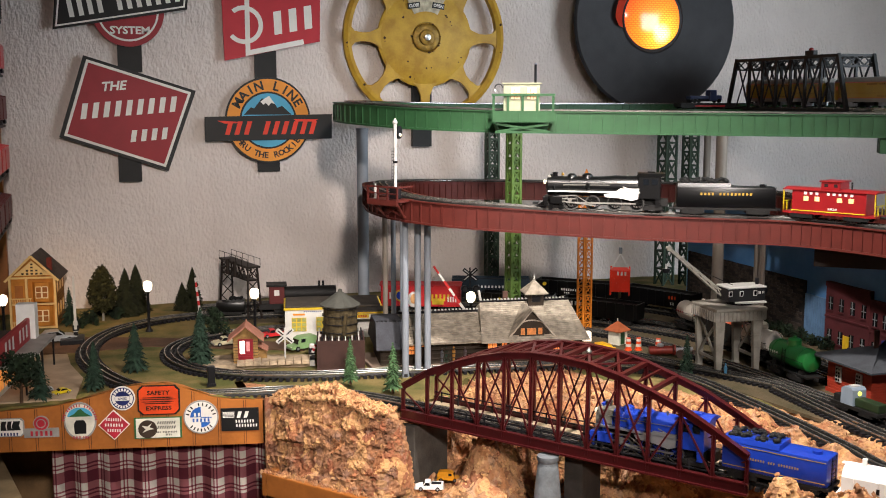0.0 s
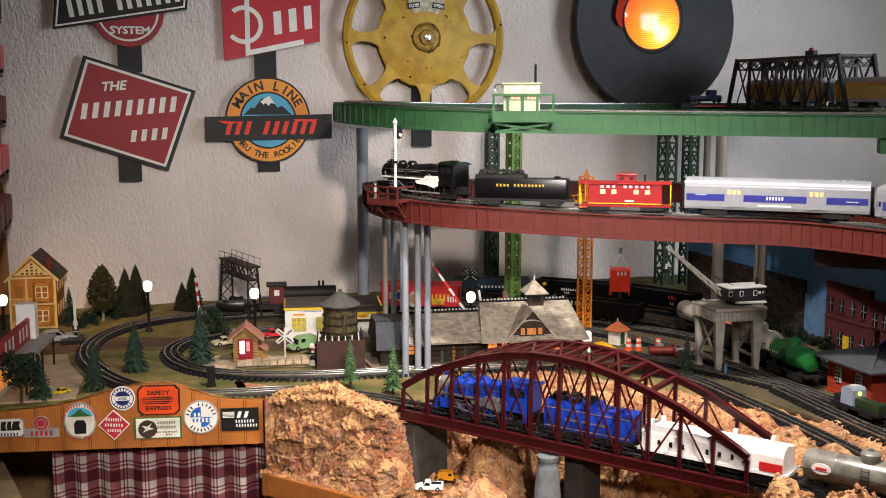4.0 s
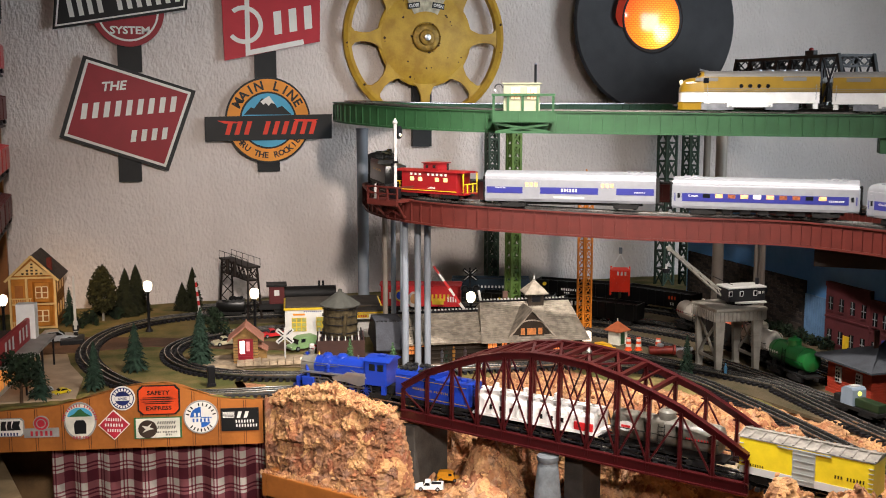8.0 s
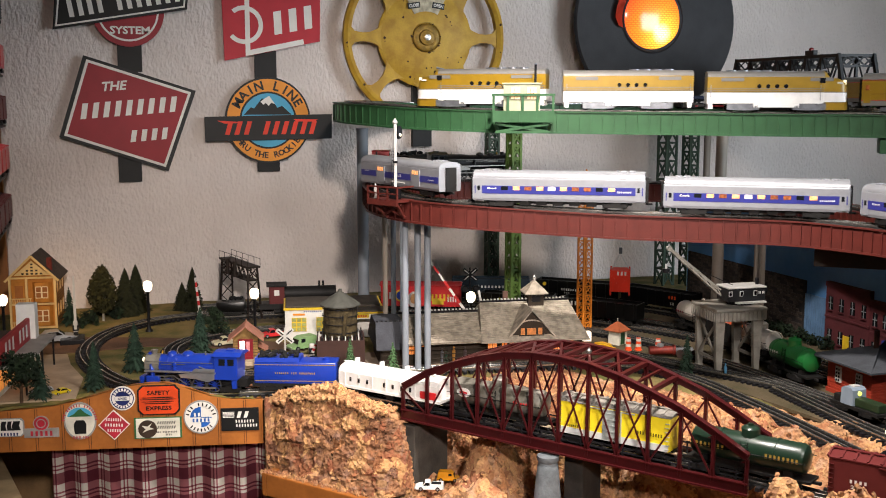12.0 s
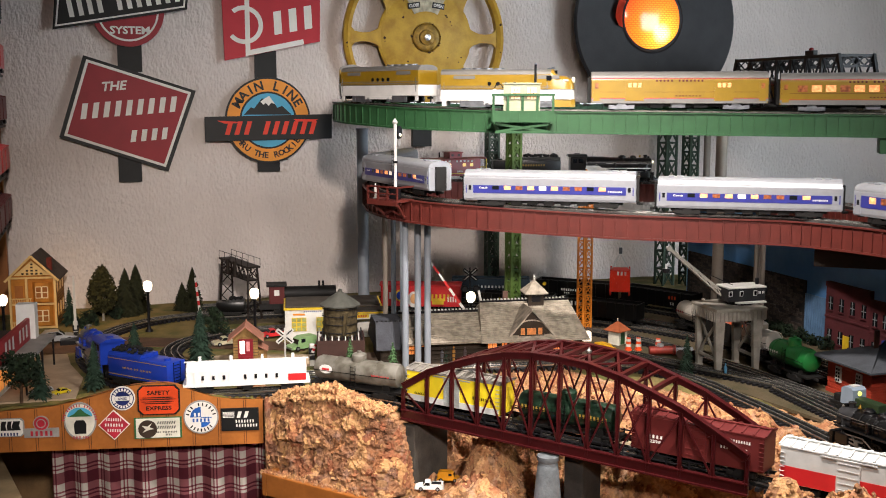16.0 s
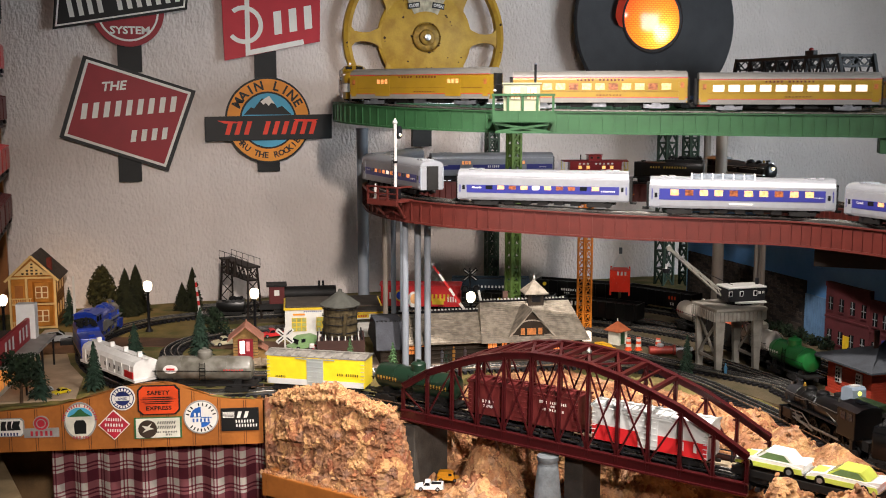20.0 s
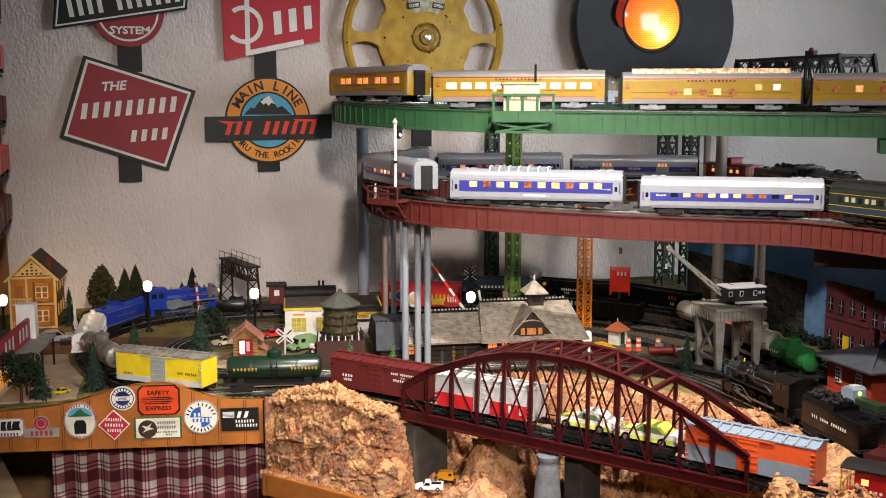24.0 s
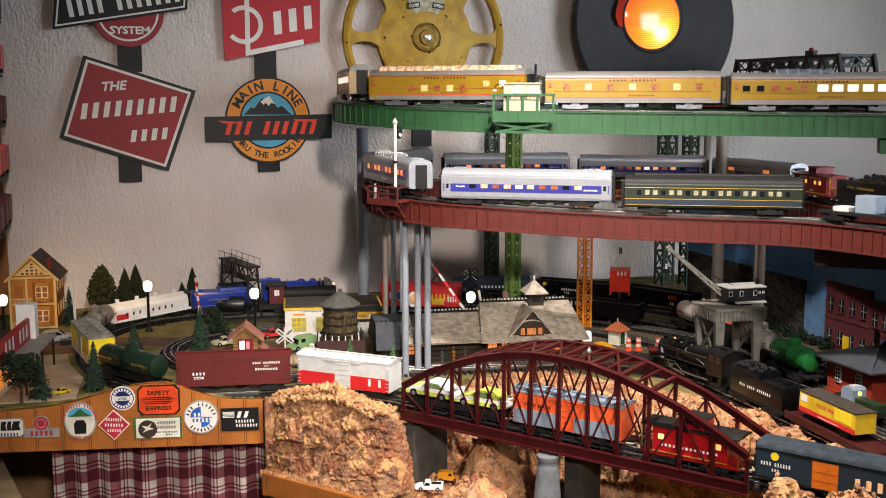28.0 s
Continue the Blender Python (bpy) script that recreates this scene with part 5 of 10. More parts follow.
for s in (-1, 1):
    part("lower_panel", box(B(), -0.198, 0.198, s * 0.0315 - 0.0005, s * 0.0315 + 0.0005, 0.0228, 0.0355), lib_blue, hwc, "dark blue-green lower side")
L2(hwc, -2.2821, 0.3644)


def work_flat(L):
    t = car_base("work_flat_car", L, "black work flat car with grey crates", "flat car")
    part("deck", box(B(), -L / 2, L / 2, -0.028, 0.028, 0.017, 0.0225), frame_black, t)
    part("tool_box", box(B(), -0.02, 0.03, -0.02, 0.02, 0.0225, 0.062, bev=0.002), slate, t)
    part("crate", box(B(), 0.045, 0.085, -0.02, 0.02, 0.0225, 0.034, bev=0.002), light_grey, t)
    return t


L2(work_flat(0.24), -2.62, 0.218)

# ---- the yellow train on the green viaduct ----
V3 = 0.152333
L3 = lambda t, mid, length: ride(t, green_line, GREEN_Z, mid + length / 2, mid - length / 2, V3)
G = "yellow and white diesel units"
L3(diesel(0.312, "yellow and white diesel cab unit with a bulldog nose", up_yellow, white, up_grey, True, up_grey, group=G), -0.4347, 0.310)
L3(diesel(0.303, "yellow and white diesel booster unit", up_yellow, white, up_grey, False, up_grey, group=G), -0.7695, 0.300)
L3(diesel(0.314, "yellow and white diesel cab unit facing backwards", up_yellow, white, up_grey, True, up_grey, True, G), -1.1023, 0.314)


def up_car(kind, label, windows, **kw):
    t = passenger(0.408, label, up_yellow, up_grey, windows, low=up_grey, trk=chrome, stripe=(red, (0.0722, 0.0275)), name=kind, texts=[("##### #######", 0.0, 0.0675, 0.0042, 0.11, ox_red), ("########", -0.02, 0.0335, 0.0025, 0.06, ox_red)], **kw)
    for s in (-1, 1):
        part("skirt", box(B(), -0.196, 0.196, s * 0.0316 - 0.0007, s * 0.0316 + 0.0007, 0.0165, 0.0215), up_grey, t, "grey painted lower skirt")
        part("belt_line", box(B(), -0.196, 0.196, s * 0.0315 - 0.0008, s * 0.0315 + 0.0008, 0.0418, 0.0424), ox_red, t)
        for e in (-1, 1):
            x = e * 0.186
            d = part("end_door", box(B(), x - 0.0075, x + 0.0075, s * 0.0315 - 0.0010, s * 0.0315 + 0.0010, 0.022, 0.068), up_yellow, t)
            part("door_pane", box(B(), x - 0.004, x + 0.004, s * 0.0315 - 0.0015, s * 0.0315 + 0.0015, 0.050, 0.062), warm_dim, d)
    for k in range(3):
        x = -0.05 + 0.05 * k
        part("underfloor_box", box(B(), x - 0.016, x + 0.016, -0.022, 0.022, 0.006, 0.0165, bev=0.001), frame_black if k != 1 else chrome, t)
    return t


WZ = (0.0455, 0.0600)
L3(up_car("baggage_car", "yellow baggage car with a grey roof", [], doors=(0.10, -0.10), glow=warm_win), -1.4945, 0.396)
L3(up_car("coach", "yellow coach with orange-lit windows and grey roof", coach_windows(11, [warm_win, warm_dim, warm_win], *WZ, 0.30, 0.021)), -1.9239, 0.396)
L3(up_car("coach", "yellow coach with bright white windows and grey roof", coach_windows(10, bright_win, *WZ, 0.31, 0.024)), -2.3481, 0.397)
L3(up_car("dome_car", "yellow dome car with a long lit glass dome", [(0.085 - 0.033 * i, 0.016, 0.036, 0.0505, (warm_dim, warm_win)[i % 2]) for i in range(5)] + [(-0.105, 0.014, 0.047, 0.060, warm_win), (-0.145, 0.014, 0.047, 0.060, bright_win)], dome=(-0.175, 0.175, dome_lit, am_silver)), -2.7846, 0.397)
L3(up_car("sleeper_car", "yellow sleeping car with few square windows", coach_windows(7, [warm_win, warm_dim], *WZ, 0.30, 0.015)), -3.2164, 0.400)
L3(up_car("coach", "yellow coach with bright windows and grey roof", [(0.165 - 0.031 * i, 0.016, 0.046, 0.059, dark_glass if i < 2 else warm_dim) for i in range(5)] + [(0.0 - 0.032 * i, 0.022, 0.046, 0.061, bright_win) for i in range(6)], dome=(-0.02, 0.10, mat("dome_pale_glass"), am_silver)), -3.640, 0.397)

# ---- the black express in the yard ----
V4 = lambda k: -0.0020 * k + 0.001219 * k * k if k > 1 else -0.00078
L4 = lambda t, a, b: ride(t, express_line, LOW, a, b, V4)
L4(steam_engine(0.288, "black steam locomotive with dull silver smokebox", black, frame_black, 4, front_mat=mat("graphite", "2f2f31", 0.5, 0.3, 0.15, 60), rod_mat=mat("dull_rods", "7a7670", 0.4, 0.7, 0.1), tyre=wheel_mat), -0.2441, -0.5321)
L4(tender(0.19, "black tender with white lettering", black, coal, [("### #### #######", 0.0, 0.042, 0.006, 0.11, off_white)]), -0.54, -0.735)


def trailer_flat(L):
    t = car_base("piggyback_flat_car", L, "dark red flat car with a yellow and red trailer", "flat car")
    deck = mat("flat_red", "3e1616", 0.5)
    part("deck", box(B(), -L / 2, L / 2, -0.03, 0.03, 0.017, 0.0235), deck, t)
    for s in (-1, 1):
        part("side_rail", box(B(), -L / 2, L / 2, s * 0.03 - 0.0015, s * 0.03 + 0.0015, 0.012, 0.027), deck, t)
    return t


L4(trailer_flat(0.27), -0.742, -1.012)

# ---- the long wall: enamel signs, brake wheel, crossing lamp ----
enamel_red = mat("enamel_red", "8f2029", 0.5, 0, 0.05, 20, 0.03)
enamel_white = mat("enamel_white", "dcd8d0", 0.5, 0, 0.04, 20, 0.03)
enamel_black = mat("enamel_black", "141414", 0.5, 0, 0.05, 20, 0.03)
soo_red = mat("enamel_scarlet", "b0222e", 0.5, 0, 0.05, 20, 0.03)
sign_orange = mat("enamel_orange", "d98a2b", 0.5, 0, 0.05, 20, 0.03)
sign_blue = mat("enamel_sky_blue", "4b9ec0", 0.5, 0, 0.05, 20, 0.03)
script_red = mat("enamel_vermilion", "d63a22", 0.5, 0, 0.05, 20, 0.03)
strap_mat = mat("black_strap", "121212", 0.5, 0.2, 0.1, 40)


def on_wall(x, z, out=0.015, turn=0.0):
    """A frame on the long wall: x to the right, y up, z out into the room."""
    return Matrix.Translation((x, Y1 - out, z)) @ Matrix.Rotation(radians(90), 4, "X") @ Matrix.Rotation(radians(turn), 4, "Z")


def flat_poly(pts, a, b):
    return prism(B(), pts, a, b)


def disc(r, a, b, n=56, x=0.0, y=0.0):
    return prism(B(), [(x + r * math.cos(2 * math.pi * i / n), y + r * math.sin(2 * math.pi * i / n)) for i in range(n)], a, b)


def ring(r0, r1, a, b, n=56, a0=0.0, a1=360.0):
    bm = B()
    for i in range(n):
        u, v = radians(a0 + (a1 - a0) * i / n), radians(a0 + (a1 - a0) * (i + 1) / n)
        prism(bm, [(r0 * math.cos(u), r0 * math.sin(u)), (r1 * math.cos(u), r1 * math.sin(u)), (r1 * math.cos(v), r1 * math.sin(v)), (r0 * math.cos(v), r0 * math.sin(v))], a, b)
    bmesh.ops.remove_doubles(bm, verts=bm.verts, dist=1e-6)
    return bm


def arc_words(t, body, r, h, mid, step, material, z, up=True):
    """Letters or bars set round a circle."""
    n = len(body)
    for i, ch in enumerate(body):
        if ch == " ":
            continue
        a = mid + (n - 1) / 2 * step - i * step if up else mid - (n - 1) / 2 * step + i * step
        m = Matrix.Rotation(radians(a), 4, "Z") @ Matrix.Translation((r, 0, z)) @ Matrix.Rotation(radians(-90 if up else 90), 4, "Z")
        writing("letter", ch, h, material, t, m)


def frame_strip(t, pts, w, z, material, name="border"):
    """A border just inside a polygon's edge."""
    n = len(pts)
    c = Vector((sum(p[0] for p in pts) / n, sum(p[1] for p in pts) / n))
    bm = B()
    ins = []
    for i in range(n):
        p, a, b = Vector(pts[i]), Vector(pts[i - 1]), Vector(pts[(i + 1) % n])
        d = ((a - p).normalized() + (b - p).normalized())
        ins.append(p + d * w)
    for i in range(n):
        j = (i + 1) % n
        prism(bm, [pts[i], pts[j], tuple(ins[j]), tuple(ins[i])], z, z + 0.0008)
    return part(name, bm, material, t)


def sign_milwaukee():
    t = thing("railway_sign", on_wall(0.1074, 1.5445, 0.018), "tilted dark red enamel sign with white letters and black frame", "sign", "railway signs")
    P = [(-0.124, 0.175), (0.2086, 0.068), (0.1167, -0.183), (-0.204, -0.073)]
    part("frame", flat_poly([(x * 1.0, y * 1.0) for x, y in P], 0, 0.010), enamel_black, t)
    Q = [(x * 0.93, y * 0.93) for x, y in P]
    part("panel", flat_poly(Q, 0.0102, 0.0112), enamel_red, t)
    frame_strip(t, Q, 0.008, 0.0113, enamel_white)
    rot = Matrix.Rotation(radians(4.5), 4, "Z")
    for body, x, y, h, w in (("THE", -0.035, 0.083, 0.028, 0.075), ("#########", 0.005, 0.016, 0.047, 0.30), ("####", 0.062, -0.068, 0.036, 0.125)):
        writing("lettering", body, h, enamel_white, t, Matrix.Translation((x, y, 0.0118)) @ rot, w, shear=0.25)
    part("strap", box(B(), -0.034, 0.036, -0.215, -0.12, -0.010, -0.002), strap_mat, t)


def sign_northwestern():
    t = thing("railway_sign", on_wall(0.1195, 1.8547, 0.018), "black name board over a red and white round enamel sign", "sign", "railway signs")
    part("roundel", disc(0.108, 0, 0.006), enamel_red, t)
    part("roundel_ring", ring(0.086, 0.092, 0.0062, 0.0072), enamel_white, t)
    bar = part("name_board", flat_poly([(-0.2203, -0.0606), (0.1767, 0.0078), (0.19, 0.125), (-0.2081, 0.0567)], 0.008, 0.016), enamel_black, t)
    frame_strip(t, [(-0.212, -0.052), (0.170, 0.014), (0.183, 0.118), (-0.200, 0.050)], 0.005, 0.0163, enamel_white)
    writing("lettering", "#### #######", 0.065, enamel_white, t, Matrix.Translation((-0.012, 0.036, 0.0168)) @ Matrix.Rotation(radians(9.7), 4, "Z"), 0.345)
    writing("lettering", "SYSTEM", 0.024, enamel_white, t, pose(0.004, -0.058, 0.0078), 0.118)
    part("strap", box(B(), -0.036, 0.037, -0.185, -0.06, -0.010, -0.002), strap_mat, t)


def sign_soo():
    t = thing("railway_sign", on_wall(0.56, 1.84, 0.018), "scarlet square enamel sign with white letters", "sign", "railway signs")
    P = [(-0.1514, -0.1329), (0.1553, -0.068), (0.16, 0.20), (-0.158, 0.135)]
    part("panel", flat_poly(P, 0, 0.008), soo_red, t)
    rot = Matrix.Rotation(radians(11), 4, "Z")
    part("stroke", prism(B(), [(-0.085, -0.118), (0.104, -0.078), (0.100, -0.062), (-0.070, -0.098), (-0.070, 0.14), (-0.085, 0.14)], 0.0083, 0.009), enamel_white, t)
    part("curl", ring(0.046, 0.060, 0.0092, 0.0098, 24, -140, 130), enamel_white, t, m=Matrix.Translation((-0.088, -0.02, 0)))
    writing("lettering", "###", 0.072, enamel_white, t, Matrix.Translation((0.068, -0.002, 0.0088)) @ rot, 0.15, shear=0.15)
    writing("lettering", "###", 0.06, enamel_white, t, Matrix.Translation((0.05, 0.12, 0.0088)) @ rot, 0.18)
    part("strap", box(B(), -0.056, 0.014, -0.27, -0.10, -0.010, -0.002), strap_mat, t)


def sign_rio():
    t = thing("railway_sign", on_wall(0.5424, 1.5191, 0.018), "round orange, blue and black mountain sign with red script bar", "sign", "railway signs")
    part("backing", disc(0.138, 0, 0.007), enamel_black, t)
    part("orange_ring", ring(0.092, 0.132, 0.0072, 0.008), sign_orange, t)
    part("blue_field", disc(0.086, 0.0072, 0.0082), sign_blue, t)
    part("mountain", flat_poly([(-0.078, 0.018), (-0.055, 0.042), (-0.045, 0.038), (-0.02, 0.070), (-0.008, 0.066), (0.006, 0.074), (0.03, 0.040), (0.045, 0.046), (0.076, 0.018)], 0.0084, 0.0090), enamel_black, t)
    part("snow", flat_poly([(-0.024, 0.060), (-0.016, 0.066), (0.004, 0.078), (0.022, 0.052), (0.010, 0.056), (0.002, 0.046), (-0.008, 0.056), (-0.016, 0.050)], 0.0092, 0.0096), enamel_white, t)
    arc_words(t, "MAIN LINE", 0.112, 0.030, 90, 15.0, enamel_black, 0.0084)
    arc_words(t, "THRU THE ROCKIES", 0.112, 0.020, -90, 8.4, enamel_black, 0.0084, up=False)
    part("name_bar", flat_poly([(-0.2025, -0.066), (0.2057, -0.0606), (0.2069, 0.0191), (-0.2025, 0.012)], 0.010, 0.017), enamel_black, t)
    writing("lettering", "### ######", 0.042, script_red, t, Matrix.Translation((0.008, -0.024, 0.0175)), 0.30, shear=0.3)
    part("swash", flat_poly([(-0.165, 0.000), (-0.10, -0.004), (-0.098, -0.008), (-0.14, -0.010)], 0.0173, 0.0178), script_red, t)
    part("swash", flat_poly([(0.080, 0.004), (0.160, 0.002), (0.150, -0.005), (0.088, -0.004)], 0.0173, 0.0178), script_red, t)
    part("strap", box(B(), -0.036, 0.036, -0.166, -0.11, -0.010, -0.002), strap_mat, t)


sign_milwaukee()
sign_northwestern()
sign_soo()
sign_rio()


def brake_wheel():
    t = thing("brake_wheel", on_wall(1.0635, 1.788, 0.050), "chipped yellow cast iron wheel with spokes", "wheel")
    paint = mat("chipped_yellow", "b8942f", 0.5, 0, 0.12, 22, 0.3, 160, second="a07a22")
    R = 0.279
    part("rim", lathe(B(), [(R - 0.028, -0.012), (R - 0.004, -0.012), (R, -0.002), (R - 0.002, 0.010), (R - 0.014, 0.016), (R - 0.026, 0.010), (R - 0.028, -0.012)], 72), paint, t, smooth=True)
    part("plate", lathe(B(), [(0.162, -0.004), (0.162, 0.002), (0.150, 0.008), (0.09, 0.014), (0.05, 0.017), (0.049, 0.010), (0.001, 0.010)], 64), paint, t, smooth=True)
    for k in range(8):
        a = radians(-90 + 45 * k)
        d, n = Vector((math.cos(a), math.sin(a))), Vector((-math.sin(a), math.cos(a)))
        q = []
        for r, w in ((0.140, 0.048), (0.164, 0.026), (0.19, 0.0155), (0.215, 0.014), (0.240, 0.019), (0.258, 0.042)):
            q.append(d * r + n * w)
        for r, w in ((0.258, 0.042), (0.240, 0.019), (0.215, 0.014), (0.19, 0.0155), (0.164, 0.026), (0.140, 0.048)):
            q.append(d * r - n * w)
        part("spoke", prism(B(), [tuple(v) for v in q], -0.006, 0.007), paint, t)
    hub = part("hub", lathe(B(), [(0.046, 0.010), (0.046, 0.020), (0.038, 0.024), (0.026, 0.022), (0.024, 0.030), (0.014, 0.032), (0.001, 0.032)], 32), mat("worn_hub", "8a6a24", 0.4, 0.4, 0.25, 60, 0.4), t, smooth=True)
    part("axle_nut", lathe(B(), [(0.011, 0.030), (0.011, 0.038), (0.001, 0.040)], 6), silver, hub)
    part("plate_label", ring(0.085, 0.155, 0.0115, 0.0130, 18, 62, 118), mat("worn_plate", "b5aa90", 0.5, 0.2, 0.2, 60), t, "worn pale metal instruction plate", m=pose(0, 0, 0.0045))
    for w, x in (("CLOSE", -0.026), ("OPEN", 0.026)):
        part("plate_tab", box(B(), x - 0.021, x + 0.021, 0.099, 0.118, 0.0177, 0.0185, Matrix.Rotation(radians(-x * 330), 4, "Z")), enamel_black, t)
        writing("lettering", w, 0.011, enamel_white, t, Matrix.Rotation(radians(-x * 330), 4, "Z") @ Matrix.Translation((x, 0.1085, 0.0190)), 0.034)
    writing("lettering", "#########", 0.014, enamel_black, t, Matrix.Translation((0, 0.136, 0.0181)), 0.085)
    rust = mat("rust_chip", "3a2418", 0.8, 0, 0.2, 80)
    rnd = random.Random(8)
    bm = B()
    for k in range(46):
        a, r = rnd.uniform(0, 2 * math.pi), rnd.choice((0.262, 0.268, 0.05, 0.1, 0.14))
        s = rnd.uniform(0.002, 0.0075)
        x, y = r * math.cos(a), r * math.sin(a)
        z = 0.0165 if r > 0.2 else (0.0172 - 0.0065 * (r - 0.05) / 0.1 if r < 0.15 else 0.010)
        prism(bm, [(x + s * rnd.uniform(0.5, 1) * math.cos(q), y + s * rnd.uniform(0.5, 1) * math.sin(q)) for q in (0, 1.2, 2.4, 3.6, 4.9)], z - 0.004, z + 0.0004)
    tagged(part("paint_chip", bm, rust, t), "rusty chips in the paint", kind="stuff")
    part("strap", box(B(), -0.036, 0.030, -0.36, -0.15, -0.040, -0.020), strap_mat, t)


brake_wheel()


def crossing_lamp():
    t = thing("crossing_lamp", on_wall(1.907, 1.853, 0.10), "large black round crossing signal with a glowing orange lens", "signal lamp")
    blk = mat("signal_black", "2e2d2f", 0.6, 0.1, 0.12, 14, 0.2)
    part("backplate", lathe(B(), [(0.08, -0.010), (0.308, -0.030), (0.3165, -0.020), (0.308, -0.012), (0.12, 0.002), (0.08, 0.004)], 72), blk, t, smooth=True)
    SHIFT = Matrix.Translation((-0.024, 0.012, -0.010))
    part("wall_bracket", rod(B(), (0, 0, -0.10), (0, 0, -0.008), 0.05, n=20), blk, t)
    part("bezel", lathe(B(), [(0.112, 0.0), (0.122, 0.0), (0.122, 0.012), (0.116, 0.016), (0.112, 0.012)], 48), blk, t, smooth=True, m=SHIFT)
    lens_glow = bpy.data.materials.new("orange_lens")
    lens_glow.use_nodes = True
    n, link = lens_glow.node_tree.nodes, lens_glow.node_tree.links.new
    b = n["Principled BSDF"]
    tc, gr, mp, rp = n.new("ShaderNodeTexCoord"), n.new("ShaderNodeTexGradient"), n.new("ShaderNodeMapping"), n.new("ShaderNodeValToRGB")
    gr.gradient_type = "SPHERICAL"
    mp.inputs["Location"].default_value, mp.inputs["Scale"].default_value = (-0.03 * 6.2, 0.052 * 6.2, 0), (6.2, 6.2, 0)
    wv = n.new("ShaderNodeTexBrick")
    wv.inputs["Scale"].default_value, wv.inputs["Mortar Size"].default_value = 34, 0.05
    wv.inputs["Color1"].default_value = wv.inputs["Color2"].default_value = (1, 1, 1, 1)
    wv.inputs["Mortar"].default_value = (0.5, 0.15, 0.1, 1)
    link(tc.outputs["Object"], mp.inputs[0]), link(mp.outputs[0], gr.inputs[0]), link(gr.outputs[0], rp.inputs[0]), link(tc.outputs["Object"], wv.inputs["Vector"])
    e = rp.color_ramp.elements
    e[0].position, e[0].color = 0.0, (0.9, 0.075, 0.012, 1)
    e[1].position, e[1].color = 0.92, (1.0, 0.92, 0.62, 1)
    k = rp.color_ramp.elements.new(0.45)
    k.color = (1.0, 0.28, 0.02, 1)
    k = rp.color_ramp.elements.new(0.75)
    k.color = (1.0, 0.62, 0.06, 1)
    mx = n.new("ShaderNodeMix")
    mx.data_type, mx.blend_type = "RGBA", "MULTIPLY"
    mx.inputs[0].default_value = 0.6
    link(rp.outputs[0], mx.inputs[6]), link(wv.outputs[0], mx.inputs[7])
    link(mx.outputs[2], b.inputs["Emission Color"])
    b.inputs["Emission Strength"].default_value, b.inputs["Base Color"].default_value, b.inputs["Roughness"].default_value = 1.8, (0.5, 0.08, 0.02, 1), 0.15
    part("lens", lathe(B(), [(0.112, 0.010), (0.09, 0.020), (0.05, 0.027), (0.001, 0.030)], 48), lens_glow, t, "glowing orange ribbed glass lens", smooth=True, m=SHIFT)
    hood = B()
    a0, a1, N = 92, 196, 20
    ringv = []
    for r, z, cut in ((0.120, 0.014, 0), (0.140, 0.022, 5), (0.152, 0.026, 16)):
        ringv.append([hood.verts.new((r * math.cos(radians(a0 + cut + (a1 - a0 - 2 * cut) * i / N)), r * math.sin(radians(a0 + cut + (a1 - a0 - 2 * cut) * i / N)), z)) for i in range(N + 1)])
    for p, q in zip(ringv, ringv[1:]):
        for i in range(N):
            hood.faces.new((p[i], p[i + 1], q[i + 1], q[i]))
    bmesh.ops.solidify(hood, geom=hood.faces[:], thickness=0.003)
    # orange-red stands in for lens light falling on the hood's inner face
    part("hood", hood, mat("hood_red", "e0452a", 0.4, 0, 0.1, 20), t, "lamp hood coloured red for the lens light inside it", smooth=True, m=SHIFT)
    part("screw", rod(B(), (-0.004, -0.142, 0.0), (-0.004, -0.142, 0.004), 0.004, n=10), blk, t)


crossing_lamp()

# ---- fascia, curtain and the space below ----
FA, FB = Vector((-0.44, 2.4535)), Vector((0.3305, 2.2967))
FU = (FB - FA).normalized()
FANG = math.degrees(math.atan2(FU.y, FU.x))
fascia = thing("fascia", pose(FA.x, FA.y, 0, 0, 0, FANG), "varnished oak fascia board with grooves and emblems", "fascia", kind="structure")
FL = (FB - FA).length
tops = [(0.0, 0.928), (0.23, 0.928), (0.29, 0.931), (0.34, 0.936), (0.385, 0.944), (0.43, 0.956), (0.47, 0.968), (0.51, 0.976), (0.55, 0.9795), (0.585, 0.979), (0.615, 0.971), (0.64, 0.960), (0.675, 0.948), (0.72, 0.940), (FL, 0.938)]
part("board", prism(B(), [(0, 0.838)] + [(FL, 0.838)] + tops[::-1], -0.0, 0.018, pose(0, 0.009, 0, 90, 0, 0)), wood_fascia, fascia)
groove = mat("groove_dark", "5a3216", 0.6)
for i in range(14):
    x = 0.03 + i * 0.055
    zt = np.interp(x, [p[0] for p in tops], [p[1] for p in tops])
    for d in (0, 0.005):
        part("groove", box(B(), x + d - 0.0006, x + d + 0.0006, -0.0098, -0.0088, 0.839, zt - 0.001), groove, fascia)
turf = B()
pts = []
for i in range(90):
    x = FL * i / 89
    zt = np.interp(x, [p[0] for p in tops], [p[1] for p in tops])
    row = []
    for j, yy in enumerate((-0.008, 0.004, 0.02, 0.05, 0.09)):
        f = smooth01(j / 4)
        row.append(turf.verts.new((x, yy + 0.004 * noise.noise(Vector((x * 40, j, 0))), (zt + 0.002) * (1 - f) + 0.934 * f + 0.004 * noise.noise(Vector((x * 50, yy * 50, 5))))))
    pts.append(row)
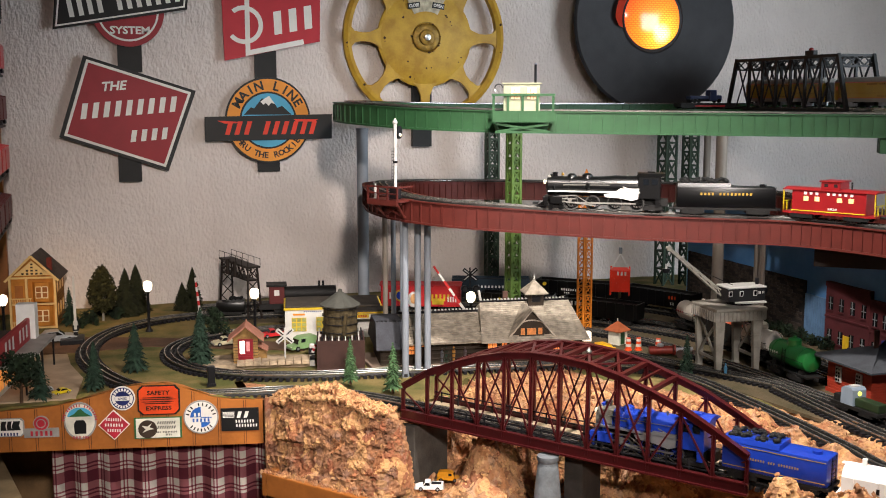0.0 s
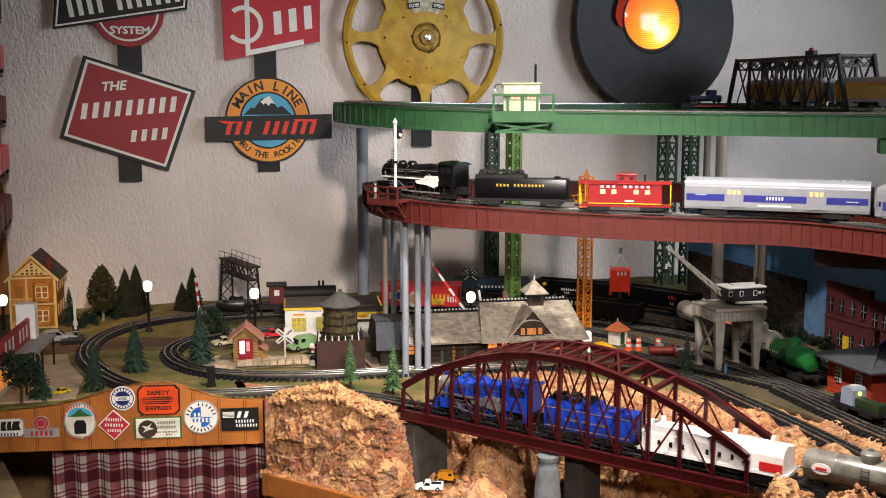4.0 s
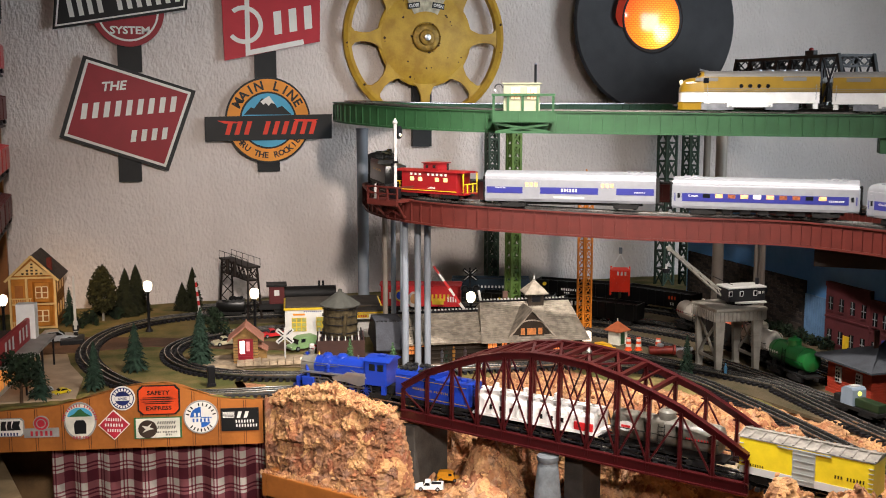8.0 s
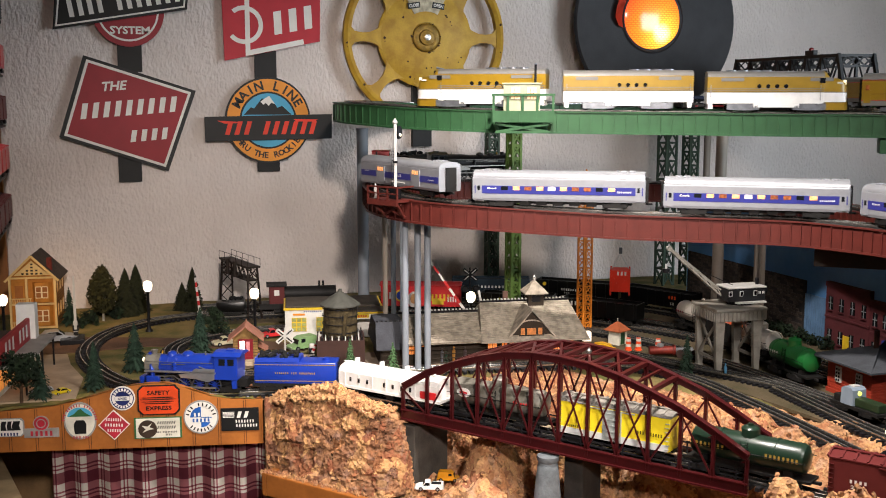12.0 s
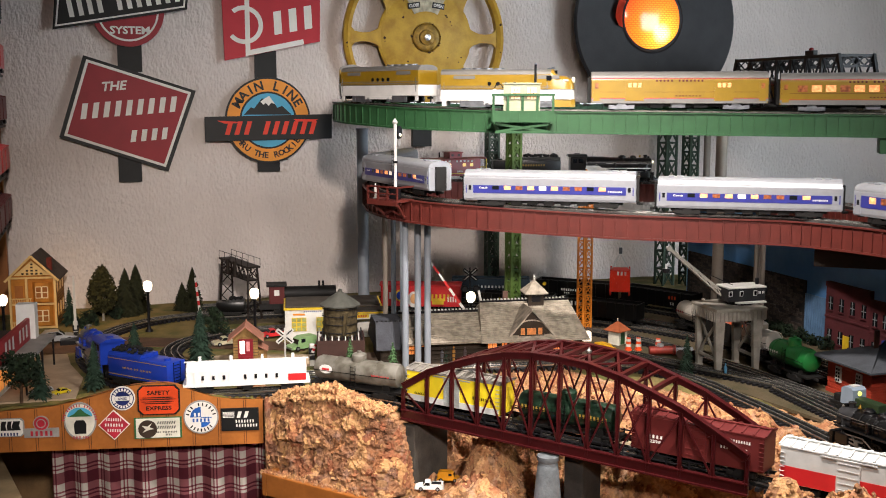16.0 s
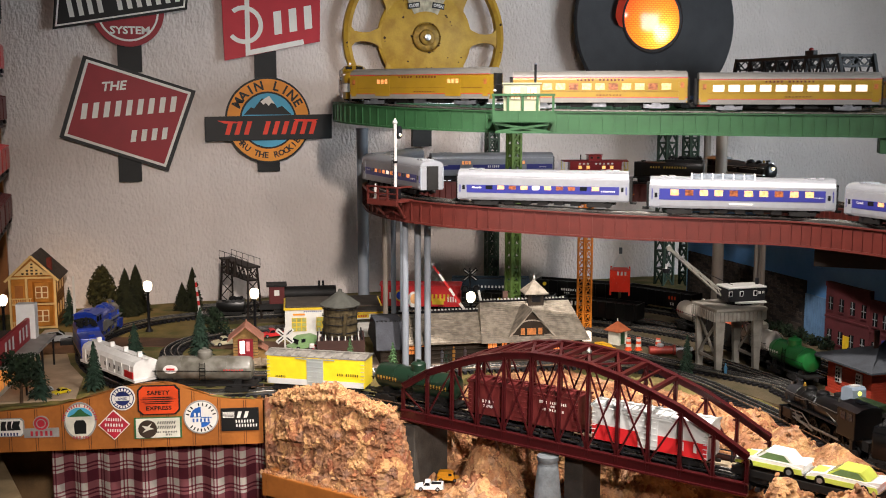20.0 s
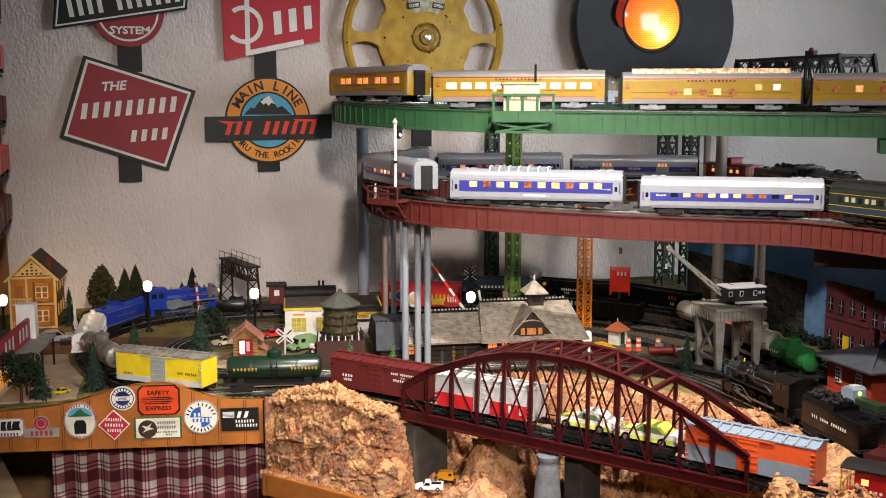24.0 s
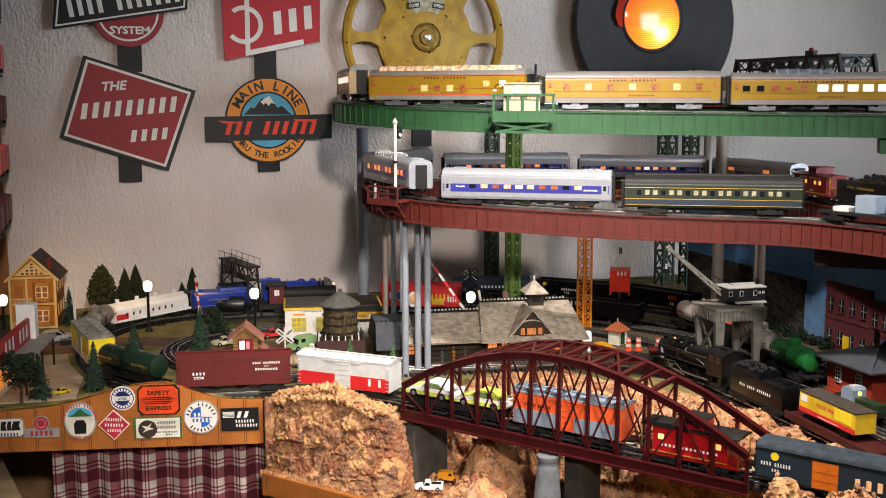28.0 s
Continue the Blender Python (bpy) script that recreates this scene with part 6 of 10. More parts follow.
for p, q in zip(pts, pts[1:]):
    for j in range(4):
        turf.faces.new((p[j], q[j], q[j + 1], p[j + 1]))
part("turf_edge", turf, mat("mossy_turf", "6e6a34", 0.95, 0, 0.3, 60, 0.9, 500, second="8d7a44"), fascia, "mossy turf along the top edge")


def on_fascia(px, z):
    return Matrix.Translation((FA.x + FU.x * px, FA.y + FU.y * px, z)) @ Matrix.Rotation(radians(FANG), 4, "Z") @ Matrix.Translation((0, -0.0092, 0)) @ Matrix.Rotation(radians(90), 4, "X")


def emblem(x, z, label, shape, size, fill, rim, extra=None):
    t = thing("emblem", on_fascia(x, z), label, "emblem", "railway emblems on the fascia")
    w, h = size
    if shape == "round":
        part("plate", prism(B(), [(w * math.cos(2 * math.pi * i / 40), h * math.sin(2 * math.pi * i / 40)) for i in range(40)], 0, 0.0025), rim, t)
        part("field", prism(B(), [(w * 0.9 * math.cos(2 * math.pi * i / 40), h * 0.9 * math.sin(2 * math.pi * i / 40)) for i in range(40)], 0.0026, 0.0031), fill, t)
    else:
        P = [(-w, -h), (w, -h), (w, h), (-w, h)] if shape == "rect" else [(0, -h), (w, 0), (0, h), (-w, 0)]
        if shape == "soft":
            c = min(w, h) * 0.3
            P = [(-w + c, -h), (w - c, -h), (w, -h + c), (w, h - c), (w - c, h), (-w + c, h), (-w, h - c), (-w, -h + c)]
        part("plate", prism(B(), P, 0, 0.0025), rim, t)
        part("field", prism(B(), [(x_ * 0.92, y_ * 0.92) for x_, y_ in P], 0.0026, 0.0031), fill, t)
    if extra:
        extra(t)
    return t


navy = mat("enamel_navy", "1f2a5c", 0.3)
mid_blue = mat("enamel_blue", "2a5fae", 0.3)
em_grey = mat("emblem_grey", "9a9792", 0.4)
pink_red = mat("emblem_red", "b3293a", 0.35)
em_orange = mat("emblem_orange", "d4481e", 0.35)
em_green = mat("emblem_green", "35633c", 0.4)
cream = mat("emblem_cream", "d8d4c4", 0.4)


def e_pac(t):
    part("ring", ring(0.016, 0.022, 0.0032, 0.0036, 32), enamel_white, t)
    writing("lettering", "LINES", 0.0055, navy, t, pose(0, 0, 0.0042), 0.018)
    part("stripe", box(B(), -0.015, 0.015, -0.0045, 0.0045, 0.0033, 0.0038), enamel_white, t)
    arc_words(t, "########", 0.0195, 0.006, 90, 18, navy, 0.0042)
    arc_words(t, "#######", 0.0195, 0.006, -90, 18, navy, 0.0042, up=False)


def e_safety(t):
    writing("lettering", "SAFETY", 0.0095, enamel_black, t, pose(0, 0.0165, 0.0036), 0.048)
    writing("lettering", "EXPRESS", 0.0095, enamel_black, t, pose(0, -0.0175, 0.0036), 0.054)
    for y, w in ((0.006, 0.034), (0.002, 0.040), (-0.003, 0.036), (-0.007, 0.030)):
        part("stripe", prism(B(), [(-w, y - 0.0008), (w * 0.6, y - 0.0012), (w, y), (w * 0.6, y + 0.0012), (-w, y + 0.0006)], 0.0033, 0.0037), enamel_black, t)


def e_blue(t):
    part("ring", ring(0.0235, 0.0345, 0.0032, 0.0036, 40), enamel_white, t)
    for s in (-1, 1):
        part("quarter", prism(B(), [(0, 0), *[(0.023 * math.cos(radians(a)), 0.023 * math.sin(radians(a))) for a in range(90 if s > 0 else 270, 181 if s > 0 else 361, 10)]], 0.0033, 0.0037), mid_blue, t)
    writing("lettering", "####", 0.008, enamel_white, t, pose(0, 0.006, 0.0042), 0.034)
    part("bar", box(B(), -0.023, 0.023, -0.011, -0.002, 0.0038, 0.0041), enamel_white, t)
    writing("lettering", "#####", 0.0075, mid_blue, t, pose(0, -0.0065, 0.0045), 0.04)
    arc_words(t, "### ######", 0.029, 0.0075, 90, 17, enamel_black, 0.0042)
    arc_words(t, "#######", 0.029, 0.0075, -90, 15, enamel_black, 0.0042, up=False)


def e_ns(t):
    for k in range(5):
        part("stripe", box(B(), -0.037, -0.012, 0.005 + k * 0.0028, 0.0065 + k * 0.0028, 0.0033, 0.0037), enamel_white, t)
    writing("lettering", "##", 0.014, enamel_white, t, pose(0.006, 0.011, 0.0036), 0.03, shear=0.3)
    writing("lettering", "#######", 0.0065, enamel_white, t, pose(0.010, -0.004, 0.0036), 0.042)
    writing("lettering", "########", 0.0065, enamel_white, t, pose(0.014, -0.0135, 0.0036), 0.048)


def e_oval(t):
    part("sky", prism(B(), [(0.026 * math.cos(radians(a)), 0.010 + 0.020 * math.sin(radians(a))) for a in range(0, 181, 12)], 0.0032, 0.0036), sign_blue, t)
    part("cliff", prism(B(), [(-0.024, 0.010), (0.024, 0.010), (0.012, 0.018), (0.002, 0.027), (-0.004, 0.024), (-0.012, 0.016)], 0.0037, 0.004), em_green, t)
    part("engine", prism(B(), [(-0.012, -0.028), (0.012, -0.028), (0.013, -0.006), (0.008, 0.002), (-0.008, 0.002), (-0.013, -0.006)], 0.0034, 0.004), enamel_black, t)
    arc_words(t, "### ###### ########", 0.0345, 0.006, 90, 9.5, pink_red, 0.0037)
    writing("lettering", "###### ####", 0.006, pink_red, t, pose(0, -0.036, 0.0036), 0.034)


def e_exp(t):
    for y, n, w in ((0.012, "#######", 0.034), (0.0, "#######", 0.040), (-0.012, "######", 0.03)):
        writing("lettering", n, 0.0065, enamel_white, t, pose(0, y, 0.0036) @ Matrix.Rotation(radians(-3), 4, "Z"), w)


def e_ski(t):
    part("ring", ring(0.0, 0.02, 0.0032, 0.0037, 28), mat("emblem_brown", "3d3128", 0.4), t, m=pose(-0.022, -0.002, 0))
    part("runner", prism(B(), [(-0.034, -0.010), (-0.020, -0.004), (-0.008, -0.002), (-0.018, 0.002), (-0.012, 0.012), (-0.022, 0.004), (-0.034, 0.006), (-0.026, -0.002)], 0.0038, 0.0042), cream, t)
    writing("lettering", "########", 0.0065, enamel_black, t, pose(0.018, 0.0115, 0.0036), 0.04, shear=0.4)
    writing("lettering", "########", 0.0065, enamel_black, t, pose(0.018, 0.001, 0.0036), 0.04, shear=0.4)
    writing("lettering", "### #########", 0.004, enamel_black, t, pose(0.018, -0.0095, 0.0036), 0.044)
    writing("lettering", "####", 0.004, enamel_black, t, pose(0.022, -0.0155, 0.0036), 0.014)


def e_mon(t):
    part("roundel", disc(0.0165, -0.0, 0.003, 32), em_grey, t, m=pose(0, 0.021, 0))
    part("roundel_field", disc(0.0145, 0.0031, 0.0036, 32), pink_red, t, m=pose(0, 0.021, 0))
    part("roundel_ring", ring(0.008, 0.010, 0.0037, 0.004, 28), em_grey, t, m=pose(0, 0.021, 0))
    writing("lettering", "#####", 0.011, pink_red, t, pose(0, -0.001, 0.0036), 0.05)


def e_am(t):
    for x, w in ((-0.008, 0.006), (0.004, 0.005), (0.018, 0.009)):
        part("figure_block", prism(B(), [(x - w, -0.006), (x + w, -0.006), (x + w * 0.6, 0.004), (x + w, 0.014), (x - w * 0.6, 0.014), (x - w, 0.004)], 0.0032, 0.0037), enamel_black, t)
    writing("lettering", "#######", 0.0065, navy, t, pose(0, -0.0145, 0.0036), 0.045)


emblem(0.2488, 0.8931, "white plate with black shapes", "soft", (0.034, 0.020), enamel_white, em_grey, e_am)
emblem(0.318, 0.8794, "grey and red plate under a red roundel", "rect", (0.036, 0.010), em_grey, em_grey, e_mon)
emblem(0.3989, 0.9029, "oval white plate with a mountain scene", "round", (0.034, 0.041), cream, em_grey, e_oval)
emblem(0.4894, 0.9499, "round navy and white plate with striped centre", "round", (0.0265, 0.0265), navy, enamel_white, e_pac)
emblem(0.4692, 0.8916, "red diamond plate with white lettering", "diamond", (0.0335, 0.0335), pink_red, enamel_white, e_exp)
emblem(0.5652, 0.9437, "orange rounded plate with black lettering", "soft", (0.045, 0.033), em_orange, enamel_black, e_safety)
emblem(0.5618, 0.882, "pale green plate with a brown roundel", "rect", (0.0505, 0.0235), cream, em_green, e_ski)
emblem(0.6538, 0.9029, "round blue and white quartered plate", "round", (0.0375, 0.0375), enamel_white, em_grey, e_blue)
emblem(0.7371, 0.8949, "black plate with white stripes and lettering", "rect", (0.0405, 0.0255), enamel_black, enamel_black, e_ns)


def plaid():
    """Woven check: burgundy and cream stripes in both directions."""
    m = bpy.data.materials.new("plaid_cloth")
    m.use_nodes = True
    n, link = m.node_tree.nodes, m.node_tree.links.new
    b = n["Principled BSDF"]
    uv = n.new("ShaderNodeUVMap")
    sp = n.new("ShaderNodeSeparateXYZ")
    link(uv.outputs[0], sp.inputs[0])

    def stripe(socket):
        w = n.new("ShaderNodeMath")
        w.operation = "FRACT"
        s = n.new("ShaderNodeMath")
        s.operation, s.inputs[1].default_value = "MULTIPLY", 1 / 0.062
        link(socket, s.inputs[0]), link(s.outputs[0], w.inputs[0])
        r = n.new("ShaderNodeValToRGB")
        r.color_ramp.interpolation = "CONSTANT"
        e = r.color_ramp.elements
        e[0].position, e[0].color = 0, (1, 1, 1, 1)
        e[1].position, e[1].color = 0.42, (0, 0, 0, 1)
        for p, v in ((0.52, 1), (0.58, 0), (0.66, 1), (0.72, 0), (0.82, 0)):
            k = e.new(p)
            k.color = (v, v, v, 1)
        link(w.outputs[0], r.inputs[0])
        return r.outputs[0]
    ad = n.new("ShaderNodeMath")
    ad.operation = "ADD"
    link(stripe(sp.outputs[0]), ad.inputs[0]), link(stripe(sp.outputs[1]), ad.inputs[1])
    hv = n.new("ShaderNodeMath")
    hv.operation, hv.inputs[1].default_value = "MULTIPLY", 0.5
    link(ad.outputs[0], hv.inputs[0])
    r = n.new("ShaderNodeValToRGB")
    e = r.color_ramp.elements
    e[0].color, e[1].color = (*rgb("d8cfc6"), 1), (*rgb("5f1a2a"), 1)
    k = e.new(0.5)
    k.color = (*rgb("9a5a60"), 1)
    link(hv.outputs[0], r.inputs[0]), link(r.outputs[0], b.inputs["Base Color"])
    b.inputs["Roughness"].default_value = 0.9
    nz, bp = n.new("ShaderNodeTexNoise"), n.new("ShaderNodeBump")
    nz.inputs["Scale"].default_value = 900
    bp.inputs["Strength"].default_value = 0.25
    link(nz.outputs[0], bp.inputs["Height"]), link(bp.outputs[0], b.inputs["Normal"])
    return m


cur = B()
uvl = cur.loops.layers.uv.new("UVMap")
grid = []
cx0, cx1 = 0.325, FL
for i in range(141):
    u = i / 140
    x = cx0 + (cx1 - cx0) * u
    col_ = []
    for j in range(13):
        z = 0.86 - 0.86 * j / 12
        amp = 0.010 + 0.006 * j / 12
        y = amp * math.sin(x * 92 + 1.1 * math.sin(x * 17)) + 0.004 * math.sin(x * 33 + j * 0.3)
        col_.append((cur.verts.new((x, 0.045 + y, z + 0.002)), (x * 1.25, z)))
    grid.append(col_)
for p, q in zip(grid, grid[1:]):
    for j in range(12):
        f = cur.faces.new((p[j][0], p[j + 1][0], q[j + 1][0], q[j][0]))
        for l, (_, uv_) in zip(f.loops, (p[j], p[j + 1], q[j + 1], q[j])):
            l[uvl].uv = uv_
bmesh.ops.solidify(cur, geom=cur.faces[:], thickness=0.0012)
o = part("curtain", cur, plaid(), smooth=True, m=pose(FA.x, FA.y, 0, 0, 0, FANG))
tagged(o, "burgundy and cream plaid curtain hanging below the benchwork", "curtain")
crate = thing("storage_box", pose(-0.26, 2.30, 0.0, 0, 0, 12), "plain cardboard box stored under the benchwork", "box")
card = mat("cardboard", "8d7a5c", 0.85, 0, 0.1, 20)
part("carton", box(B(), -0.16, 0.09, 0.0, 0.3, 0.001, 0.765, bev=0.004), card, crate)
part("lid_flap", prism(B(), [(-0.16, 0.0), (0.02, 0.0), (-0.06, 0.07), (-0.16, 0.07)], -0.002, 0.002, pose(0, 0.001, 0.765, 80, 0, 0)), card, crate)
tagged(part("bench_back", box(B(), -0.43, 2.4, 2.9, 2.92, 0.0, 0.9), under), "dark timber panel under the benchwork", "panel", kind="structure")

# ---- the cliff, canyon base and piers ----
def uv_at(u, v, z=0.0):
    p = BR0 + BU * u + BN * v
    return Vector((p.x, p.y, z))


def cliff_face(name, low, high, n, rows, material, amp, seed, label):
    """A rough rock face between a foot line and a top line, broken into blocky facets."""
    bm = B()
    a, b = Path([(p.x, p.y) for p in low], 0, 8), Path([(p.x, p.y) for p in high], 0, 8)
    zl = [p.z for p in low]
    zh = [p.z for p in high]
    cols = []
    for i in range(n + 1):
        f = i / n
        p, q = a.at(a.s[-1] * f), b.at(b.s[-1] * f)
        z0 = np.interp(f, np.linspace(0, 1, len(zl)), zl)
        z1 = np.interp(f, np.linspace(0, 1, len(zh)), zh) + 0.013 * noise.noise(Vector((f * 17, seed, 0))) + 0.007 * noise.noise(Vector((f * 46, seed, 3)))
        col_ = []
        for j in range(rows + 5):
            g = min(1, j / rows)
            back = max(0, j - rows) * 0.011
            x, y, z = p[0] + (q[0] - p[0]) * g ** 1.15, p[1] + (q[1] - p[1]) * g ** 1.15, z0 + (z1 - z0) * g - back * 0.35
            c = Vector((x, y, z))
            d = amp * (facets(Vector((x * 16 + seed, y * 16, z * 22))) + 0.55 * facets(Vector((x * 44 + seed, y * 44, z * 52))) + 0.5 * noise.fractal(c * 40 + Vector((seed, 0, 0)), 0.9, 2.2, 4))
            d *= 1.0 if j < rows else 0.5
            nrm = Vector((-BN.x, -BN.y, 0.25))
            pos = c + nrm * d + Vector((BN.x, BN.y, 0)) * back
            col_.append(bm.verts.new(pos))
        cols.append(col_)
    for p, q in zip(cols, cols[1:]):
        for j in range(len(p) - 1):
            bm.faces.new((p[j], q[j], q[j + 1], p[j + 1]))
    ob = part(name, bm, material)
    for f in ob.data.polygons:
        f.use_smooth = False
    return tagged(ob, label, "rock cliff", kind="structure")


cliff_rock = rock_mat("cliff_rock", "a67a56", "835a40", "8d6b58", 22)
cliff_face("cliff_front", [uv_at(-0.308, -0.075, 0.79), uv_at(-0.22, -0.095, 0.787), uv_at(-0.10, -0.098, 0.785), uv_at(-0.02, -0.085, 0.785), uv_at(0.025, -0.05, 0.785), uv_at(0.03, 0.0, 0.79)],
           [uv_at(-0.318, -0.040, 0.945), uv_at(-0.24, -0.045, 0.962), uv_at(-0.16, -0.042, 0.978), uv_at(-0.07, -0.042, 0.958), uv_at(-0.015, -0.03, 0.952), uv_at(0.0, 0.0, 0.925)], 190, 46, cliff_rock, 0.010, 3.0, "craggy ochre and rust plaster cliff beside the bridge")
side_v = B()
prism(side_v, [(0, 0), (0.05, 0), (0.05, 0.16), (0, 0.16)], 0, 0.004, Matrix.Translation(uv_at(-0.312, -0.08, 0.785)) @ Matrix.Rotation(math.atan2(BN.y, BN.x), 4, "Z") @ Matrix.Rotation(radians(90), 4, "X"))
tagged(part("cliff_end", side_v, cliff_rock), "rock end face of the cliff", "rock cliff", kind="structure")
a = math.degrees(math.atan2(BU.y, BU.x))
base = thing("canyon_base", Matrix.Translation((BR0.x, BR0.y, 0)) @ Matrix.Rotation(radians(a), 4, "Z"), "wooden base shelf of the canyon with an oak edge", "shelf", kind="structure")
part("edge_board", box(B(), -0.271, 2.3, -0.122, -0.106, 0.747, 0.796, bev=0.002), wood_fascia, base)
part("base_board", box(B(), -0.271, 2.3, -0.105, 0.30, 0.74, 0.772), under, base)
part("end_board", box(B(), -0.283, -0.272, -0.122, 0.05, 0.747, 0.796), wood_fascia, base)

rnd = random.Random(11)
verts, faces = [], []
proto = B()
bmesh.ops.create_icosphere(proto, subdivisions=1, radius=1)
pvv = [v.co.copy() for v in proto.verts]
pff = [[v.index for v in f.verts] for f in proto.faces]
proto.free()


def scatter(count, u0, u1, v0, v1, r0, r1, dz=0.0):
    for _ in range(count):
        u, v, r = rnd.uniform(u0, u1), rnd.uniform(v0, v1), rnd.uniform(r0, r1) ** 1
        if (u > SPAN - 0.04 or u < 0.03) and abs(v - BMID) < 0.05:
            continue
        p = uv_at(u, v)
        if np.min(np.hypot(express_line.p[:, 0] - p.x, express_line.p[:, 1] - p.y)) < 0.045:
            continue
        z = ground_height(p.x, p.y) + r * 0.25 + dz
        q = Euler((rnd.uniform(0, 6), rnd.uniform(0, 6), rnd.uniform(0, 6))).to_matrix()
        s = (rnd.uniform(0.7, 1.4), rnd.uniform(0.7, 1.3), rnd.uniform(0.5, 0.9))
        b0 = len(verts)
        for w in pvv:
            k = w * (1 + 0.3 * rnd.uniform(-1, 1)) * r
            verts.append(tuple(q @ Vector((k.x * s[0], k.y * s[1], k.z * s[2])) + Vector((p.x, p.y, z))))
        faces.extend([[b0 + i for i in f] for f in pff])


scatter(520, 0.06, 0.75, -0.09, 0.26, 0.002, 0.008)
scatter(900, 0.72, 1.35, -0.10, 0.02, 0.002, 0.0065)
scatter(500, 0.2, 1.1, 0.2, 0.38, 0.0016, 0.006)
scatter(140, 0.25, 0.55, 0.08, 0.2, 0.005, 0.010)


def crumbs(count, line, spread, r0, r1):
    """Loose crumbs lying along a line of (u, v, height)."""
    for _ in range(count):
        f = rnd.uniform(0, len(line) - 1.001)
        a_, b_ = Vector(line[int(f)]), Vector(line[int(f) + 1])
        c = a_.lerp(b_, f - int(f))
        r = rnd.uniform(r0, r1)
        p = uv_at(c.x + rnd.uniform(-0.004, 0.004), c.y + rnd.uniform(-spread, spread))
        b0 = len(verts)
        q = Euler((rnd.uniform(0, 6), rnd.uniform(0, 6), rnd.uniform(0, 6))).to_matrix()
        for w in pvv:
            k = w * (1 + 0.35 * rnd.uniform(-1, 1)) * r
            verts.append(tuple(q @ Vector((k.x * 1.2, k.y, k.z * 0.8)) + Vector((p.x, p.y, c.z + rnd.uniform(-0.006, 0.003)))))
        faces.extend([[b0 + i for i in f_] for f_ in pff])


crumbs(300, [(-0.29, -0.108, 0.796), (-0.15, -0.108, 0.796), (0.02, -0.104, 0.796)], 0.010, 0.0012, 0.0040)
me = bpy.data.meshes.new("rubble")
me.from_pydata(verts, [], faces)
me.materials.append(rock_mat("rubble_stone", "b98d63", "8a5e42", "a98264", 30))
tagged(new("rubble", me), "loose rust and ochre stones in the canyon", "rubble", kind="stuff")
verts, faces = [], []
crumbs(560, [(-0.312, -0.036, 0.946), (-0.24, -0.036, 0.966), (-0.16, -0.032, 0.984), (-0.07, -0.032, 0.961), (-0.015, -0.024, 0.953)], 0.017, 0.0025, 0.0085)
crumbs(200, [(-0.30, -0.050, 0.938), (-0.20, -0.046, 0.962), (-0.12, -0.042, 0.968), (-0.04, -0.040, 0.945)], 0.010, 0.003, 0.0095)
me = bpy.data.meshes.new("crumbs")
me.from_pydata(verts, [], faces)
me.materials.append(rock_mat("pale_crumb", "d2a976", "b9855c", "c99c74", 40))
tagged(new("crumbs", me), "pale ochre crumbled rock along the cliff top", "rubble", kind="stuff")


concrete = mat("pier_concrete", "6e7478", 0.8, 0, 0.18, 30, 0.7, 180)
pier = thing("bridge_pier", Matrix.Translation(uv_at(0.335, 0.012, 0.785)), "tapered grey concrete bridge pier", "pier", "bridge piers")
part("shaft", lathe(B(), [(0.030, -0.02), (0.027, 0.04), (0.020, 0.11), (0.018, 0.118), (0.021, 0.122), (0.021, 0.130), (0.001, 0.130)], 20), concrete, pier, smooth=True)
dark_block = mat("dark_abutment", "2e2b28", 0.8, 0, 0.15, 30, 0.3)
wp = thing("bridge_pier", Matrix.Translation(uv_at(0.37, 0.085, 0.785)) @ Matrix.Rotation(radians(a), 4, "Z"), "dark block pier under the bridge", "pier", "bridge piers")
part("shaft", box(B(), -0.02, 0.02, -0.035, 0.045, -0.03, 0.138, bev=0.002), dark_block, wp)
ab = thing("bridge_abutment", Matrix.Translation(uv_at(0.028, 0.075, 0.785)) @ Matrix.Rotation(radians(a), 4, "Z"), "dark grey abutment under the bridge end", "abutment")
part("block", box(B(), -0.058, -0.012, -0.055, 0.07, -0.02, 0.128, bev=0.002), mat("grey_abutment", "4a453f", 0.85, 0, 0.15, 30, 0.4), ab)
river = mat("river_blue", "3b3f8e", 0.25, 0, 0.25, 30, 0.4, 90, second="565088")
rv = B()
run = [uv_at(0.21, -0.10), uv_at(0.245, -0.03), uv_at(0.30, 0.03), uv_at(0.40, 0.06)]
L_, R_ = [], []
for i, p in enumerate(run):
    q = BU * (0.05 + 0.006 * i)
    L_.append(rv.verts.new((p.x - q.x, p.y - q.y, 0.793)))
    R_.append(rv.verts.new((p.x + q.x, p.y + q.y, 0.793)))
for i in range(3):
    rv.faces.new((L_[i], R_[i], R_[i + 1], L_[i + 1]))
tagged(part("river", rv, river), "painted blue river on the canyon floor", "water", kind="structure")
drift = thing("driftwood", Matrix.Translation(uv_at(0.262, -0.01, 0.796)), "dead twigs lying over the river", "twigs")
for k in range(5):
    part("twig", rod(B(), (-0.03 + k * 0.012, -0.02 + 0.006 * k, 0.001), (0.02 + k * 0.007, 0.01 + 0.003 * k, 0.007 + 0.002 * (k % 2)), 0.0014, 0.0007, 6), mat("twig_bark", "2c2019", 0.9), drift)

